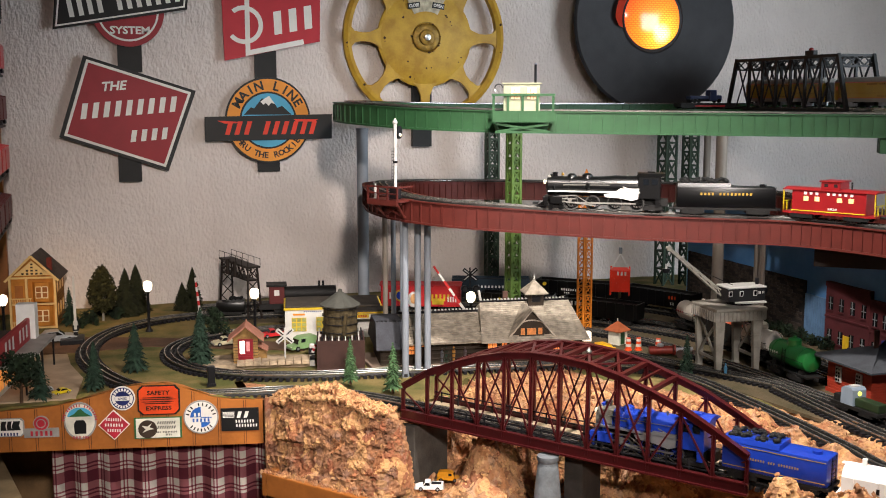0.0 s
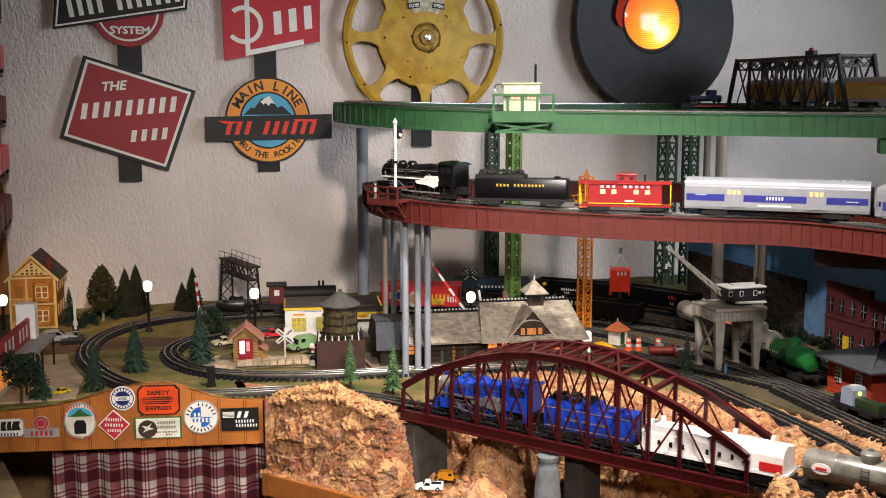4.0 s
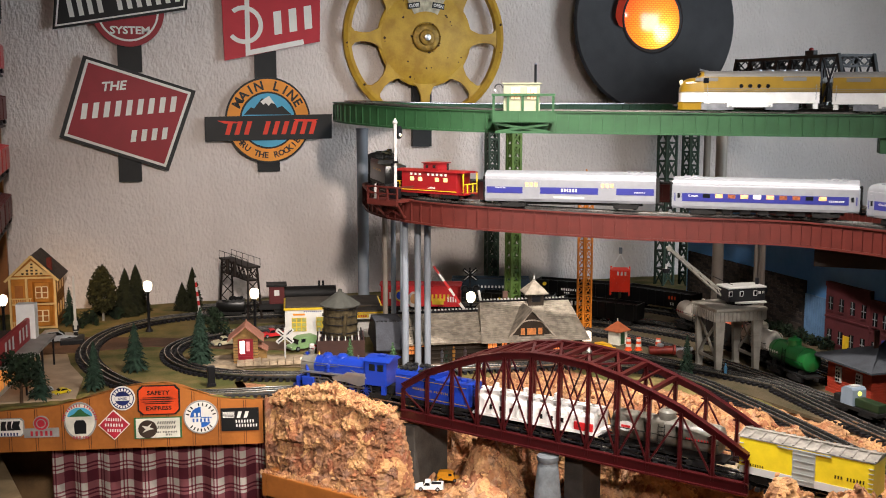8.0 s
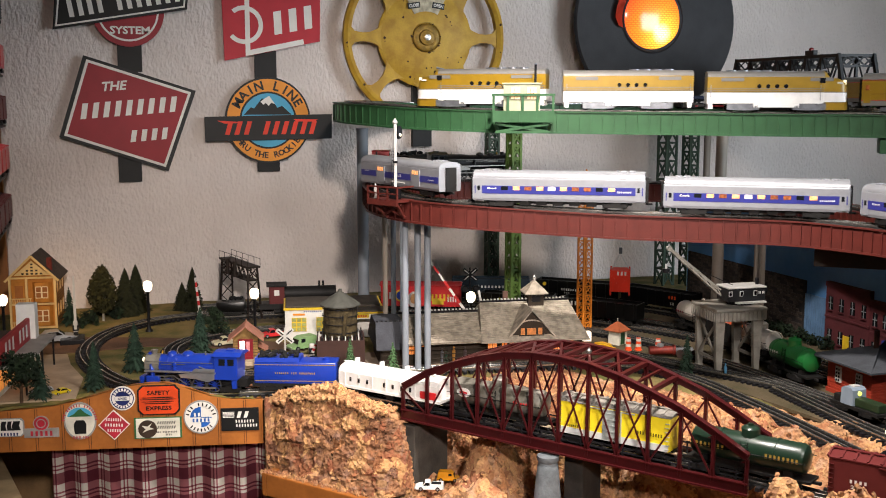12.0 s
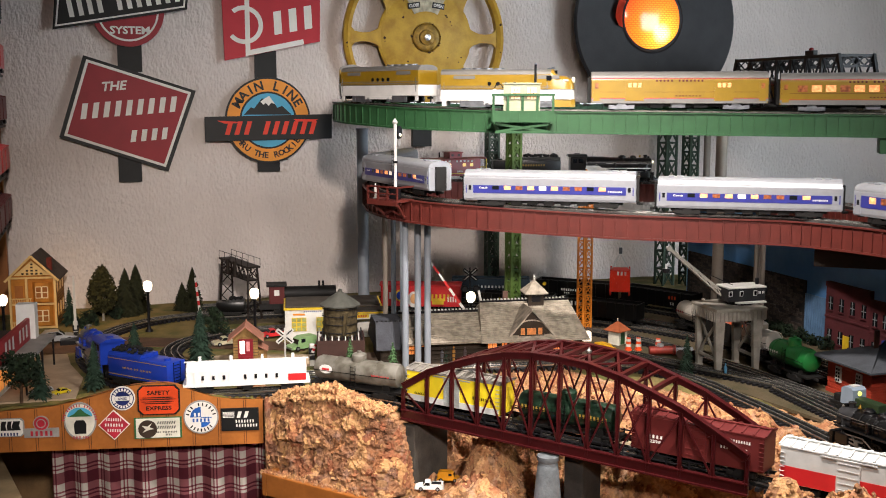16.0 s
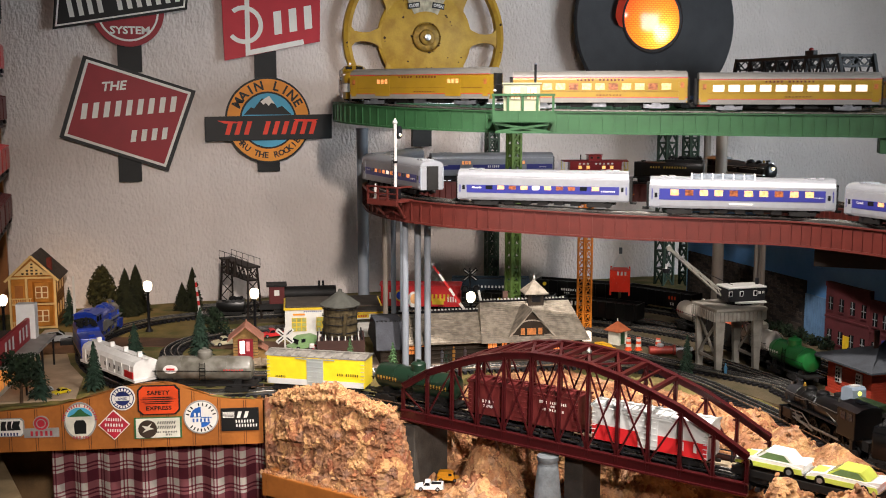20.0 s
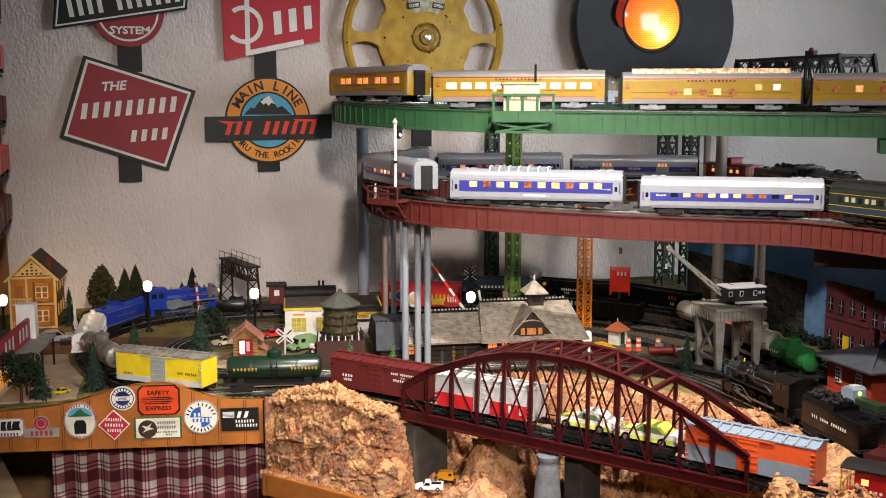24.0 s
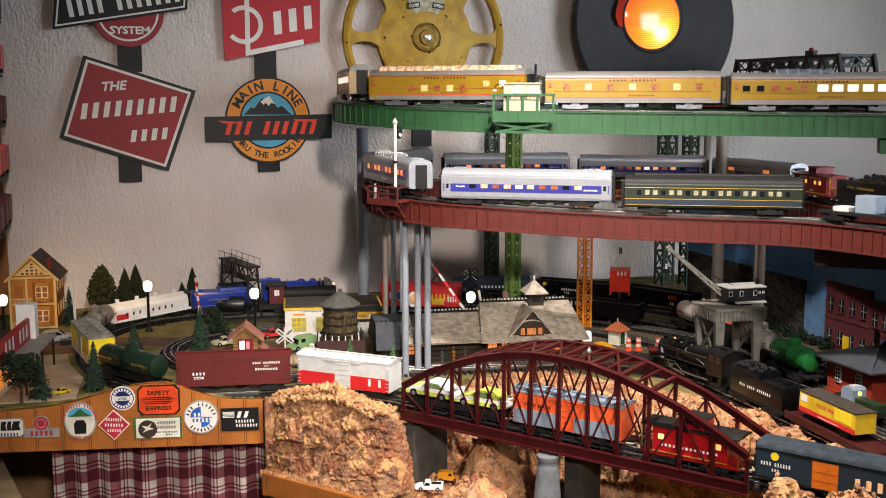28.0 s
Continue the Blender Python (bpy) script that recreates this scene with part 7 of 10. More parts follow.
# ---- trees ----
needle = mat("spruce_needles", "2b4032", 0.9, 0, 0.3, 60, 0.3, second="18281d")
# lit copy of the needles: light put into the cliff-edge spruces' colour
needle_lit = mat("frosted_needles", "4d6b45", 0.9, 0, 0.35, 60, 0.3, second="2b4428")
dark_needle = mat("dark_conifer", "2c2f1b", 0.95, 0, 0.3, 60, 0.4, second="191c0c")
olive_leaf = mat("olive_leaves", "3d3a1c", 0.95, 0, 0.3, 60, 0.4, second="272610")
leaf_dark = mat("dark_leaves", "24331f", 0.9, 0, 0.35, 50, 0.3, second="141d12")
bark = mat("bark", "4a3626", 0.9, 0, 0.2, 60)
white_bark = mat("pale_bark", "a8a090", 0.8, 0, 0.2, 60)


def spruce(x, y, h, r, material, label, z=0.935, seed=1, tiers=16, dens=15, lift=0.10):
    t = thing("spruce_tree", pose(x, y, z), label, "tree", "model trees")
    rr = random.Random(seed)
    part("trunk", rod(B(), (0, 0, -0.004), (0, 0, h * 0.95), 0.0035, 0.0006, 7), bark, t)
    vs, fs = [], []
    for k in range(tiers):
        f = k / (tiers - 1)
        zz = h * (lift + (0.985 - lift) * f)
        rad = r * (1 - f) ** 0.85 + 0.0025
        n = max(6, int(dens * (1 - 0.55 * f)))
        for i in range(n):
            a_ = 2 * math.pi * (i + rr.random()) / n
            l = rad * rr.uniform(0.72, 1.12)
            w = l * rr.uniform(0.16, 0.28) + 0.001
            drop = l * rr.uniform(0.10, 0.45)
            c, s = math.cos(a_), math.sin(a_)
            steps = 3
            for q in range(steps):
                g0, g1 = (q + 0.1) / steps, (q + 1.25) / steps
                wq = w * (1.15 - q / steps)
                b0 = len(vs)
                for g, ww, up in ((g0, wq, 0.004), (g1, 0.0, 0.0)):
                    for sd in ((-1, 1) if ww else (0,)):
                        vs.append((c * l * g - s * ww * sd, s * l * g + c * ww * sd, zz - drop * g * g + up * rr.uniform(0, 1)))
                vs.append((c * l * (g0 + g1) / 2, s * l * (g0 + g1) / 2, zz - drop * g0 * g0 - 0.003))
                fs += [(b0, b0 + 1, b0 + 2), (b0, b0 + 2, b0 + 3), (b0 + 1, b0 + 3, b0 + 2)]
    me = bpy.data.meshes.new("crown")
    me.from_pydata(vs, [], fs)
    me.materials.append(material)
    o = new("crown", me)
    o.parent = t
    return t


def leafy(x, y, h, r, material, label, z=0.935, seed=1, stem=None, count=1500, low=0.28, shape=1.0):
    t = thing("leafy_tree", pose(x, y, z), label, "tree", "model trees")
    rr = random.Random(seed)
    part("trunk", rod(B(), (0, 0, -0.004), (0.002, 0, h * 0.55), 0.0042, 0.002, 8), stem or bark, t)
    for k in range(6):
        q = 2.4 * k
        part("limb", rod(B(), (0.001, 0, h * (low + 0.03 * k)), (r * 0.6 * math.cos(q), r * 0.6 * math.sin(q), h * (low + 0.18 + 0.05 * k)), 0.0016, 0.0006, 5), stem or bark, t)
    vs, fs = [], []
    if shape > 1:
        # an egg-shaped crown, widest below its middle
        blobs = []
        for k in range(46):
            f = (k + 0.5) / 46
            w = r * math.sin(math.pi * f ** 0.72) ** 0.8 * 0.72
            q = 2.4 * k
            blobs.append((Vector((w * math.cos(q), w * math.sin(q), h * (low + (0.96 - low) * f))), r * 0.26))
    else:
        blobs = [(Vector((rr.gauss(0, 0.42) * r, rr.gauss(0, 0.42) * r, h * rr.uniform(low + 0.12, 0.88))), r * rr.uniform(0.35, 0.6)) for _ in range(16)]
    for i in range(count):
        c, br = blobs[i % len(blobs)]
        d = Vector((rr.gauss(0, 1), rr.gauss(0, 1), rr.gauss(0, 1))).normalized()
        p = c + d * br * rr.uniform(0.7, 1.05)
        e = Vector((rr.gauss(0, 1), rr.gauss(0, 1), rr.gauss(0, 1))).normalized()
        f = d.cross(e).normalized()
        k = rr.uniform(0.0025, 0.0055)
        b0 = len(vs)
        for m_ in (e * k, f * k * 0.6, -e * k, -f * k * 0.6):
            vs.append(tuple(p + m_ + d * 0.001))
        fs.append((b0, b0 + 1, b0 + 2, b0 + 3))
    me = bpy.data.meshes.new("crown")
    me.from_pydata(vs, [], fs)
    me.materials.append(material)
    o = new("crown", me)
    o.parent = t
    return t


spruce(0.075, 2.6367, 0.118, 0.030, needle, "frosted blue-green spruce on the grass", seed=2, tiers=24, dens=22)
spruce(0.232, 2.645, 0.145, 0.034, needle, "tall frosted blue-green spruce inside the loop", seed=3, tiers=26, dens=24)
spruce(-0.019, 2.4853, 0.112, 0.022, needle, "slim green spruce beside the track", seed=4, tiers=24, dens=20)
spruce(-0.1325, 2.4445, 0.10, 0.026, needle, "green spruce by the sandy lot", seed=5)
leafy(-0.1709, 2.4291, 0.112, 0.038, leaf_dark, "dark round leafy tree by the store", seed=6, count=2200)
leafy(0.0074, 3.29, 0.160, 0.046, olive_leaf, "dark olive egg-shaped tree with a pale trunk", seed=7, stem=white_bark, low=0.20, count=5200, shape=2.0)
spruce(0.0115, 3.40, 0.152, 0.036, dark_needle, "dark conifer against the wall", seed=8, dens=44, lift=0.03, tiers=30)
spruce(0.075, 3.36, 0.143, 0.046, dark_needle, "dark conifer against the wall", seed=9, dens=50, lift=0.02, tiers=34)
spruce(0.108, 3.40, 0.146, 0.044, dark_needle, "dark conifer against the wall", seed=10, dens=50, lift=0.02, tiers=34)
spruce(-0.085, 3.25, 0.110, 0.026, needle, "small spruce beside the house", seed=12)
spruce(0.276, 3.365, 0.135, 0.034, dark_needle, "dark conifer behind the line", seed=13, dens=46, lift=0.02, tiers=30)
spruce(0.245, 3.385, 0.085, 0.030, dark_needle, "low dark conifer behind the line", seed=14, dens=34, lift=0.02)
leafy(0.296, 2.95, 0.090, 0.026, leaf_dark, "dark green bush beside the road", seed=15, low=0.02, count=1300)
spruce(0.5325, 2.318, 0.100, 0.018, needle_lit, "small light green spruce on the cliff edge", seed=16, z=0.95)
spruce(0.610, 2.235, 0.110, 0.021, needle_lit, "light green spruce on the cliff edge", seed=17, z=0.945)
spruce(0.8037, 2.455, 0.080, 0.016, needle, "small dark spruce on the platform", seed=18)
spruce(1.315, 2.18, 0.100, 0.019, needle, "small spruce beside the main line", seed=19)
for k, (x, y, r) in enumerate(((-0.037, 3.26, 0.016), (-0.02, 3.235, 0.012), (0.045, 3.30, 0.014), (-0.06, 3.20, 0.014))):
    leafy(x, y, 0.035, r, leaf_dark, "low dark bush at the foot of the wall", seed=30 + k, low=0.0, count=420)

# ---- street furniture ----
globe_glow = mat("lamp_globe", "fff4e0", 0.3, 0, 0.0, 30, 0, glow="ffe6c0", power=7)
iron = mat("black_iron", "17171a", 0.45, 0.3, 0.1, 50)


def globe_lamp(x, y, h, label="black street lamp with a glowing white globe"):
    t = thing("street_lamp", pose(x, y, 0.935), label, "street lamp", "globe street lamps")
    part("post", lathe(B(), [(0.011, -0.002), (0.010, 0.004), (0.006, 0.008), (0.0042, 0.016), (0.0038, h - 0.030), (0.006, h - 0.026), (0.0065, h - 0.022), (0.001, h - 0.022)], 14), iron, t, smooth=True)
    part("globe", lathe(B(), [(0.006, h - 0.022), (0.0108, h - 0.016), (0.0126, h - 0.006), (0.0112, h + 0.002), (0.006, h + 0.006), (0.001, h + 0.0075)], 20), globe_glow, t, smooth=True)
    return t


globe_lamp(0.1295, 3.0964, 0.137)
globe_lamp(0.4035, 2.9154, 0.132)
globe_lamp(-0.245, 3.02, 0.132)
globe_lamp(0.9609, 2.7121, 0.126)
white_steel = mat("white_steel", "c9c7c2", 0.4, 0.2, 0.08, 60)
red_stripe = mat("stripe_red", "a8201e", 0.5)


def crossbuck(x, y, h, turn, material, dark, label):
    t = thing("crossing_sign", pose(x, y, 0.935, 0, 0, turn), label, "crossing sign", "crossing signs")
    part("post", rod(B(), (0, 0, -0.002), (0, 0, h), 0.0022, n=8), material, t)
    for k, s in enumerate((-1, 1)):
        part("blade", box(B(), -0.026, 0.026, -0.001, 0.001, -0.005, 0.005, Matrix.Translation((0, -0.003 - 0.0022 * k, h - 0.02)) @ Matrix.Rotation(radians(40 * s), 4, "Y")), dark, t)
        for q in (-0.014, 0.014):
            part("blade_mark", box(B(), q - 0.009, q + 0.009, -0.0004, 0.0004, -0.0015, 0.0015, Matrix.Translation((0, -0.0046 - 0.0022 * k, h - 0.02)) @ Matrix.Rotation(radians(40 * s), 4, "Y")), enamel_black if dark is white_steel else white_steel, t)
    part("foot", box(B(), -0.012, 0.012, -0.012, 0.012, -0.001, 0.004, bev=0.001), material, t)
    return t


crossbuck(0.4348, 2.6146, 0.088, -8, white_steel, white_steel, "white crossbuck sign on a post")
xb = crossbuck(1.0102, 2.86, 0.175, -8, iron, iron, "black crossbuck with warning lamps")
for s in (-1, 1):
    part("lamp_hood", lathe(B(), [(0.010, 0), (0.010, 0.008), (0.007, 0.011), (0.001, 0.011)], 16, pose(s * 0.017, -0.004, 0.115, 90, 0, 0)), iron, xb)
part("lamp_bar", box(B(), -0.02, 0.02, -0.001, 0.001, 0.113, 0.117), iron, xb)


def gate(x, y, turn, length, lean, label, base=False):
    t = thing("crossing_gate", pose(x, y, 0.935, 0, 0, turn), label, "crossing gate")
    if base:
        part("plinth", box(B(), -0.040, 0.022, -0.055, 0.020, -0.001, 0.016, bev=0.002), iron, t)
    part("stand", box(B(), -0.006, 0.006, -0.006, 0.006, 0.0, 0.055, bev=0.001), white_steel, t)
    part("mechanism", box(B(), -0.008, 0.008, -0.009, 0.007, 0.030, 0.046, bev=0.001), iron, t)
    n = 9
    a_ = radians(lean)
    d = Vector((math.sin(a_), 0, math.cos(a_)))
    for i in range(n):
        p, q = Vector((0, -0.010, 0.035)) + d * length * i / n, Vector((0, -0.010, 0.035)) + d * length * (i + 1) / n
        part("arm_segment", beam(B(), p, q, 0.002, 0.0075 - 0.0003 * i), (red_stripe if i % 2 else white_steel) if not base else white_steel, t)
    part("counterweight", box(B(), -0.006, 0.006, -0.013, -0.007, 0.018, 0.028, bev=0.001), iron, t)
    return t


gate(-0.0656, 3.0237, 0, 0.145, 0, "raised white crossing gate on a black plinth", True)
gate(0.985, 2.75, -8, 0.228, -35, "red and white striped crossing gate arm standing half raised")
gate(0.268, 3.06, 10, 0.12, -6, "red and white crossing gate arm standing upright")
gate(0.492, 2.56, -5, 0.05, 25, "short black and white crossing gate arm")

# ---- roads, lots and platforms ----
sand = mat("sandy_lot", "b09a80", 0.95, 0, 0.12, 20, 0.5, 400)
dirt = mat("dirt_road", "5e4636", 0.95, 0, 0.18, 20, 0.4, 300)
yard = mat("yard_ballast", "5a4d3a", 0.95, 0, 0.25, 12, 0.7, 350, second="3f3a26")
stone_mat = mat("pale_stone", "a8957c", 0.85, 0, 0.2, 40, 0.7, 160)


def slab(name, pts, z0, z1, material, label, category):
    return tagged(part(name, prism(B(), pts, z0, z1), material), label, category, kind="structure")


slab("lot", [(-0.30, 2.44), (-0.06, 2.42), (-0.045, 2.60), (-0.075, 2.74), (-0.085, 2.86), (-0.30, 2.90)], 0.932, 0.9385, sand, "sandy car park beside the store", "car park")
slab("road", [(-0.40, 2.905), (-0.10, 2.88), (0.1, 2.90), (0.27, 2.83), (0.50, 2.72), (0.53, 2.78), (0.33, 2.92), (0.12, 3.0), (-0.10, 3.08), (-0.40, 3.10)], 0.931, 0.9378, dirt, "brown dirt road across the tracks", "road")
slab("pavement", [(0.235, 2.600), (0.31, 2.585), (0.50, 2.555), (0.505, 2.635), (0.30, 2.70), (0.22, 2.69)], 0.932, 0.9450, stone_mat, "pale stone yard by the gate keeper's hut", "yard")
slab("pavement_depot", [(0.62, 2.445), (1.16, 2.36), (1.20, 2.52), (0.62, 2.62)], 0.932, 0.9440, mat("depot_paving", "8f7c6c", 0.9, 0, 0.15, 20, 0.5), "paved depot platform", "platform")
yd = B()
prism(yd, [(1.12, 2.46), (1.24, 2.34), (1.36, 2.0), (1.44, 1.5), (1.44, 1.1), (1.82, 1.1), (1.82, 2.6), (1.60, 2.92), (1.2, 3.2), (0.3, 3.36), (0.3, 3.12), (0.9, 3.06), (1.2, 2.85)], 0.930, 0.9372)
tagged(part("yard", yd, yard), "dark ballast yard under the back lines", "yard", kind="structure")


def siding(name, pts, label):
    p = Path(pts)
    return track(name, p, 0, p.end(), LOW - 0.0006, label)


siding("track_siding_a", [(0.30, 3.19), (0.6, 3.17), (0.9, 3.09), (1.2, 2.94), (1.42, 2.72), (1.56, 2.46), (1.60, 2.1), (1.61, 1.5)], "dark siding track in front of the wall")
siding("track_siding_b", [(1.275, 2.40), (1.36, 2.22), (1.44, 2.06), (1.49, 1.88), (1.50, 1.66)], "short curved siding by the gantry crane")
siding("track_siding_c", [(1.445, 2.0), (1.43, 1.75), (1.43, 1.55), (1.45, 1.2)], "siding beside the switch tower")

# ---- viaduct supports ----
pole_grey = mat("grey_pole", "7f858d", 0.5, 0, 0.05, 20, 0.1)
pole_dim = mat("brown_grey_pole", "857b70", 0.5, 0, 0.05, 20, 0.1)
tower_green = mat("trestle_green", "5d7a38", 0.55, 0, 0.1, 40)
tower_dark = mat("trestle_dark_green", "2f4030", 0.55, 0, 0.1, 40)


def pole(x, y, z1, r, material=None, label="round grey pole holding up a viaduct"):
    t = thing("support_pole", pose(x, y, 0.934), label, "pole", "viaduct poles")
    part("shaft", rod(B(), (0, 0, 0), (0, 0, z1 - 0.934), r, n=20), material or pole_grey, t, smooth=True)
    part("cap", rod(B(), (0, 0, z1 - 0.938), (0, 0, z1 - 0.932), r * 1.12, n=20), material or pole_grey, t, smooth=True)
    part("foot", rod(B(), (0, 0, 0), (0, 0, 0.006), r * 1.15, n=20), material or pole_grey, t, smooth=True)


RB, GB = RED_Z - 0.052, GREEN_Z - 0.060
pole(0.737, 3.02, GB, 0.0165)
# first pole shares the others' paint; its dim colour stands for shade
for x, y, top, paint in ((0.6875, 2.5875, 1.322, pole_dim), (0.7235, 2.64, 1.316, pole_grey), (0.761, 2.688, 1.309, pole_grey)):
    pole(x, y, top, 0.0066, paint)
for x, y, top in ((0.6830, 2.389, 1.322), (0.7195, 2.408, 1.320), (0.7406, 2.398, 1.318)):
    pole(x, y, top, 0.0078)
pole(1.6535, 2.5945, GB + 0.05, 0.0157, pole_dim)
for x, y in ((1.730, 2.523), (1.765, 2.56), (1.721, 2.478)):
    pole(x, y, RB + 0.03, 0.0062, pole_dim)


def trestle(x, y, z1, w, material, turn, label, mark=None):
    """A square lattice tower of four legs with cross bracing on each side."""
    t = thing("lattice_tower", pose(x, y, 0.934, 0, 0, turn), label, "trestle tower", "trestle towers")
    h = z1 - 0.934
    k = w / 2
    for sx in (-1, 1):
        for sy in (-1, 1):
            part("leg", box(B(), sx * k - 0.0035, sx * k + 0.0035, sy * k - 0.0035, sy * k + 0.0035, 0, h), material, t)
    n = max(3, int(h / (w * 1.3)))
    for i in range(n):
        z0, z2 = h * i / n, h * (i + 1) / n
        for p, q in (((-k, -k), (k, -k)), ((-k, k), (k, k)), ((-k, -k), (-k, k)), ((k, -k), (k, k))):
            part("brace", beam(B(), (*p, z0), (*q, z2), 0.003, 0.0045), material, t)
            part("brace", beam(B(), (*q, z0), (*p, z2), 0.003, 0.0045), material, t)
            part("girt", beam(B(), (*p, z2 - 0.003), (*q, z2 - 0.003), 0.004, 0.006), material, t)
    part("head_plate", box(B(), -k - 0.006, k + 0.006, -k - 0.006, k + 0.006, h - 0.003, h + 0.002), material, t)
    return t


trestle(1.063, 2.662, GB, 0.025, tower_green, 12, "light green lattice trestle tower")
trestle(1.262, 3.355, GB, 0.033, tower_dark, 0, "dark green lattice trestle tower by the wall")
trestle(1.905, 3.33, GB, 0.044, tower_dark, 10, "dark green lattice trestle tower by the wall")
trestle(1.985, 3.31, GB, 0.036, tower_dark, 10, "dark green lattice trestle tower by the wall")
pole(2.045, 3.30, GB, 0.012, pole_dim)

# ---- balcony with a hut on the green viaduct ----
hut_paint = mat("hut_pale_green", "9d9f84", 0.5, 0, 0.06, 30)
HB = pose(0.9279, 2.2693, 1.5722, 0, 0, -24) @ Matrix.Diagonal((0.90, 0.87, 0.87, 1))
plat = thing("viaduct_balcony", HB, "green balcony with railing bracketed on the upper viaduct", "balcony")
part("floor_plate", box(B(), -0.075, 0.078, -0.048, 0.028, -0.018, -0.013), green_paint, plat)
part("apron", box(B(), -0.075, 0.078, -0.0485, -0.045, -0.042, -0.013), green_paint, plat)
for i in range(8):
    part("apron_rib", box(B(), -0.074 + i * 0.0214, -0.072 + i * 0.0214, -0.0505, -0.0485, -0.040, -0.014), green_paint, plat)
for x in (-0.072, -0.036, 0.0, 0.036, 0.075):
    part("railing_post", box(B(), x - 0.003, x + 0.003, -0.0485, -0.0445, -0.013, 0.027), green_paint, plat)
part("railing_top", box(B(), -0.077, 0.080, -0.050, -0.043, 0.025, 0.031), green_paint, plat)
for s in (-0.070, 0.070):
    part("bracket", beam(B(), (s, -0.044, -0.042), (s * 0.9, 0.0, -0.064), 0.006, 0.008), green_paint, plat)
part("cross_brace", beam(B(), (-0.065, -0.040, -0.066), (0.065, -0.040, -0.046), 0.005, 0.006), green_paint, plat)
part("cross_brace", beam(B(), (0.065, -0.038, -0.066), (-0.065, -0.038, -0.046), 0.005, 0.006), green_paint, plat)
part("lower_beam", box(B(), -0.068, 0.070, -0.043, -0.036, -0.070, -0.064), green_paint, plat)
hut = thing("signal_hut", HB @ pose(0.0, -0.022, -0.0128), "pale green signal hut with lit windows", "hut")
part("wall_shell", box(B(), -0.048, 0.042, -0.016, 0.018, 0, 0.068, bev=0.0008), hut_paint, hut)
part("roof", box(B(), -0.052, 0.046, -0.020, 0.022, 0.068, 0.0715, bev=0.0008), hut_paint, hut)
for x in (-0.018, 0.022):
    w = part("window", box(B(), x - 0.011, x + 0.011, -0.0175, -0.016, 0.030, 0.060), mat("hut_window", "ffe8c8", 0.3, 0, 0.1, 60, 0, glow="ffc890", power=0.7), hut, "lit window")
    for k in (-0.0035, 0.0035):
        part("muntin", box(B(), x + k - 0.0006, x + k + 0.0006, -0.0185, -0.0174, 0.030, 0.060), mat("window_bronze", "7d6a3a", 0.5), w)
    for z in (0.036, 0.045, 0.053):
        part("muntin", box(B(), x - 0.011, x + 0.011, -0.0185, -0.0174, z - 0.0006, z + 0.0006), mat("window_bronze"), w)
part("chimney", rod(B(), (0.030, 0.008, 0.070), (0.030, 0.008, 0.118), 0.0032, n=10), iron, hut)
part("chimney_cap", rod(B(), (0.030, 0.008, 0.118), (0.030, 0.008, 0.121), 0.0038, n=10), silver, hut)
bm = B()
for i in range(8):
    q0, q1 = math.pi * i / 8, math.pi * (i + 1) / 8
    rod(bm, (-0.060 + 0.010 * math.cos(q0), -0.010, 0.058 + 0.010 * math.sin(q0)), (-0.060 + 0.010 * math.cos(q1), -0.010, 0.058 + 0.010 * math.sin(q1)), 0.0012, n=6)
part("lamp_bracket", bm, iron, hut)
part("lamp_shade", lathe(B(), [(0.005, 0), (0.004, 0.003), (0.001, 0.006)], 12, pose(-0.070, -0.010, 0.050)), white_steel, hut)

# ---- bracket platform and signal on the red viaduct ----
SP = pose(0.6575, 2.369, 1.3762, 0, 0, -60) @ Matrix.Diagonal((0.9075, 0.9075, 0.9075, 1))
sp = thing("viaduct_balcony", SP, "small red bracket platform on the lower viaduct", "balcony")
part("floor_plate", box(B(), -0.055, 0.050, -0.050, 0.012, -0.022, -0.016), red_paint, sp)
for x in (-0.054, -0.018, 0.016, 0.049):
    part("railing_post", box(B(), x - 0.002, x + 0.002, -0.050, -0.046, -0.016, 0.018), red_paint, sp)
part("railing_top", box(B(), -0.056, 0.052, -0.051, -0.045, 0.014, 0.018), red_paint, sp)
part("railing_mid", box(B(), -0.056, 0.052, -0.050, -0.046, -0.002, 0.001), red_paint, sp)
part("end_rail", box(B(), 0.047, 0.051, -0.050, 0.010, 0.014, 0.018), red_paint, sp)
part("apron", box(B(), -0.055, 0.050, -0.051, -0.048, -0.030, -0.016), red_paint, sp)
for s in (-1, 1):
    part("knee", beam(B(), (s * 0.045, -0.046, -0.024), (s * 0.03, -0.002, -0.066), 0.005, 0.006), red_paint, sp)
    part("cross_brace", beam(B(), (s * 0.045, -0.030, -0.026), (-s * 0.04, -0.008, -0.062), 0.004, 0.005), red_paint, sp)
sg = thing("block_signal", SP @ pose(0.012, -0.016, -0.0158), "white mast block signal with ladder and lit lamp", "signal")
part("relay_box", box(B(), -0.012, 0.012, -0.009, 0.009, 0, 0.028, bev=0.001), iron, sg)
part("mast", rod(B(), (0, 0, 0.026), (0, 0, 0.188), 0.0042, n=12), white_steel, sg, smooth=True)
part("finial", lathe(B(), [(0.005, 0), (0.0075, 0.004), (0.004, 0.009), (0.001, 0.014)], 12, pose(0, 0, 0.187)), white_steel, sg)
part("lamp_head", extrude(B(), [(0.0085 * math.cos(q), 0.0165 * math.sin(q)) for q in [2 * math.pi * i / 16 for i in range(16)]], -0.004, 0.004, pose(0.002, 0.0115, 0.166)), iron, sg)
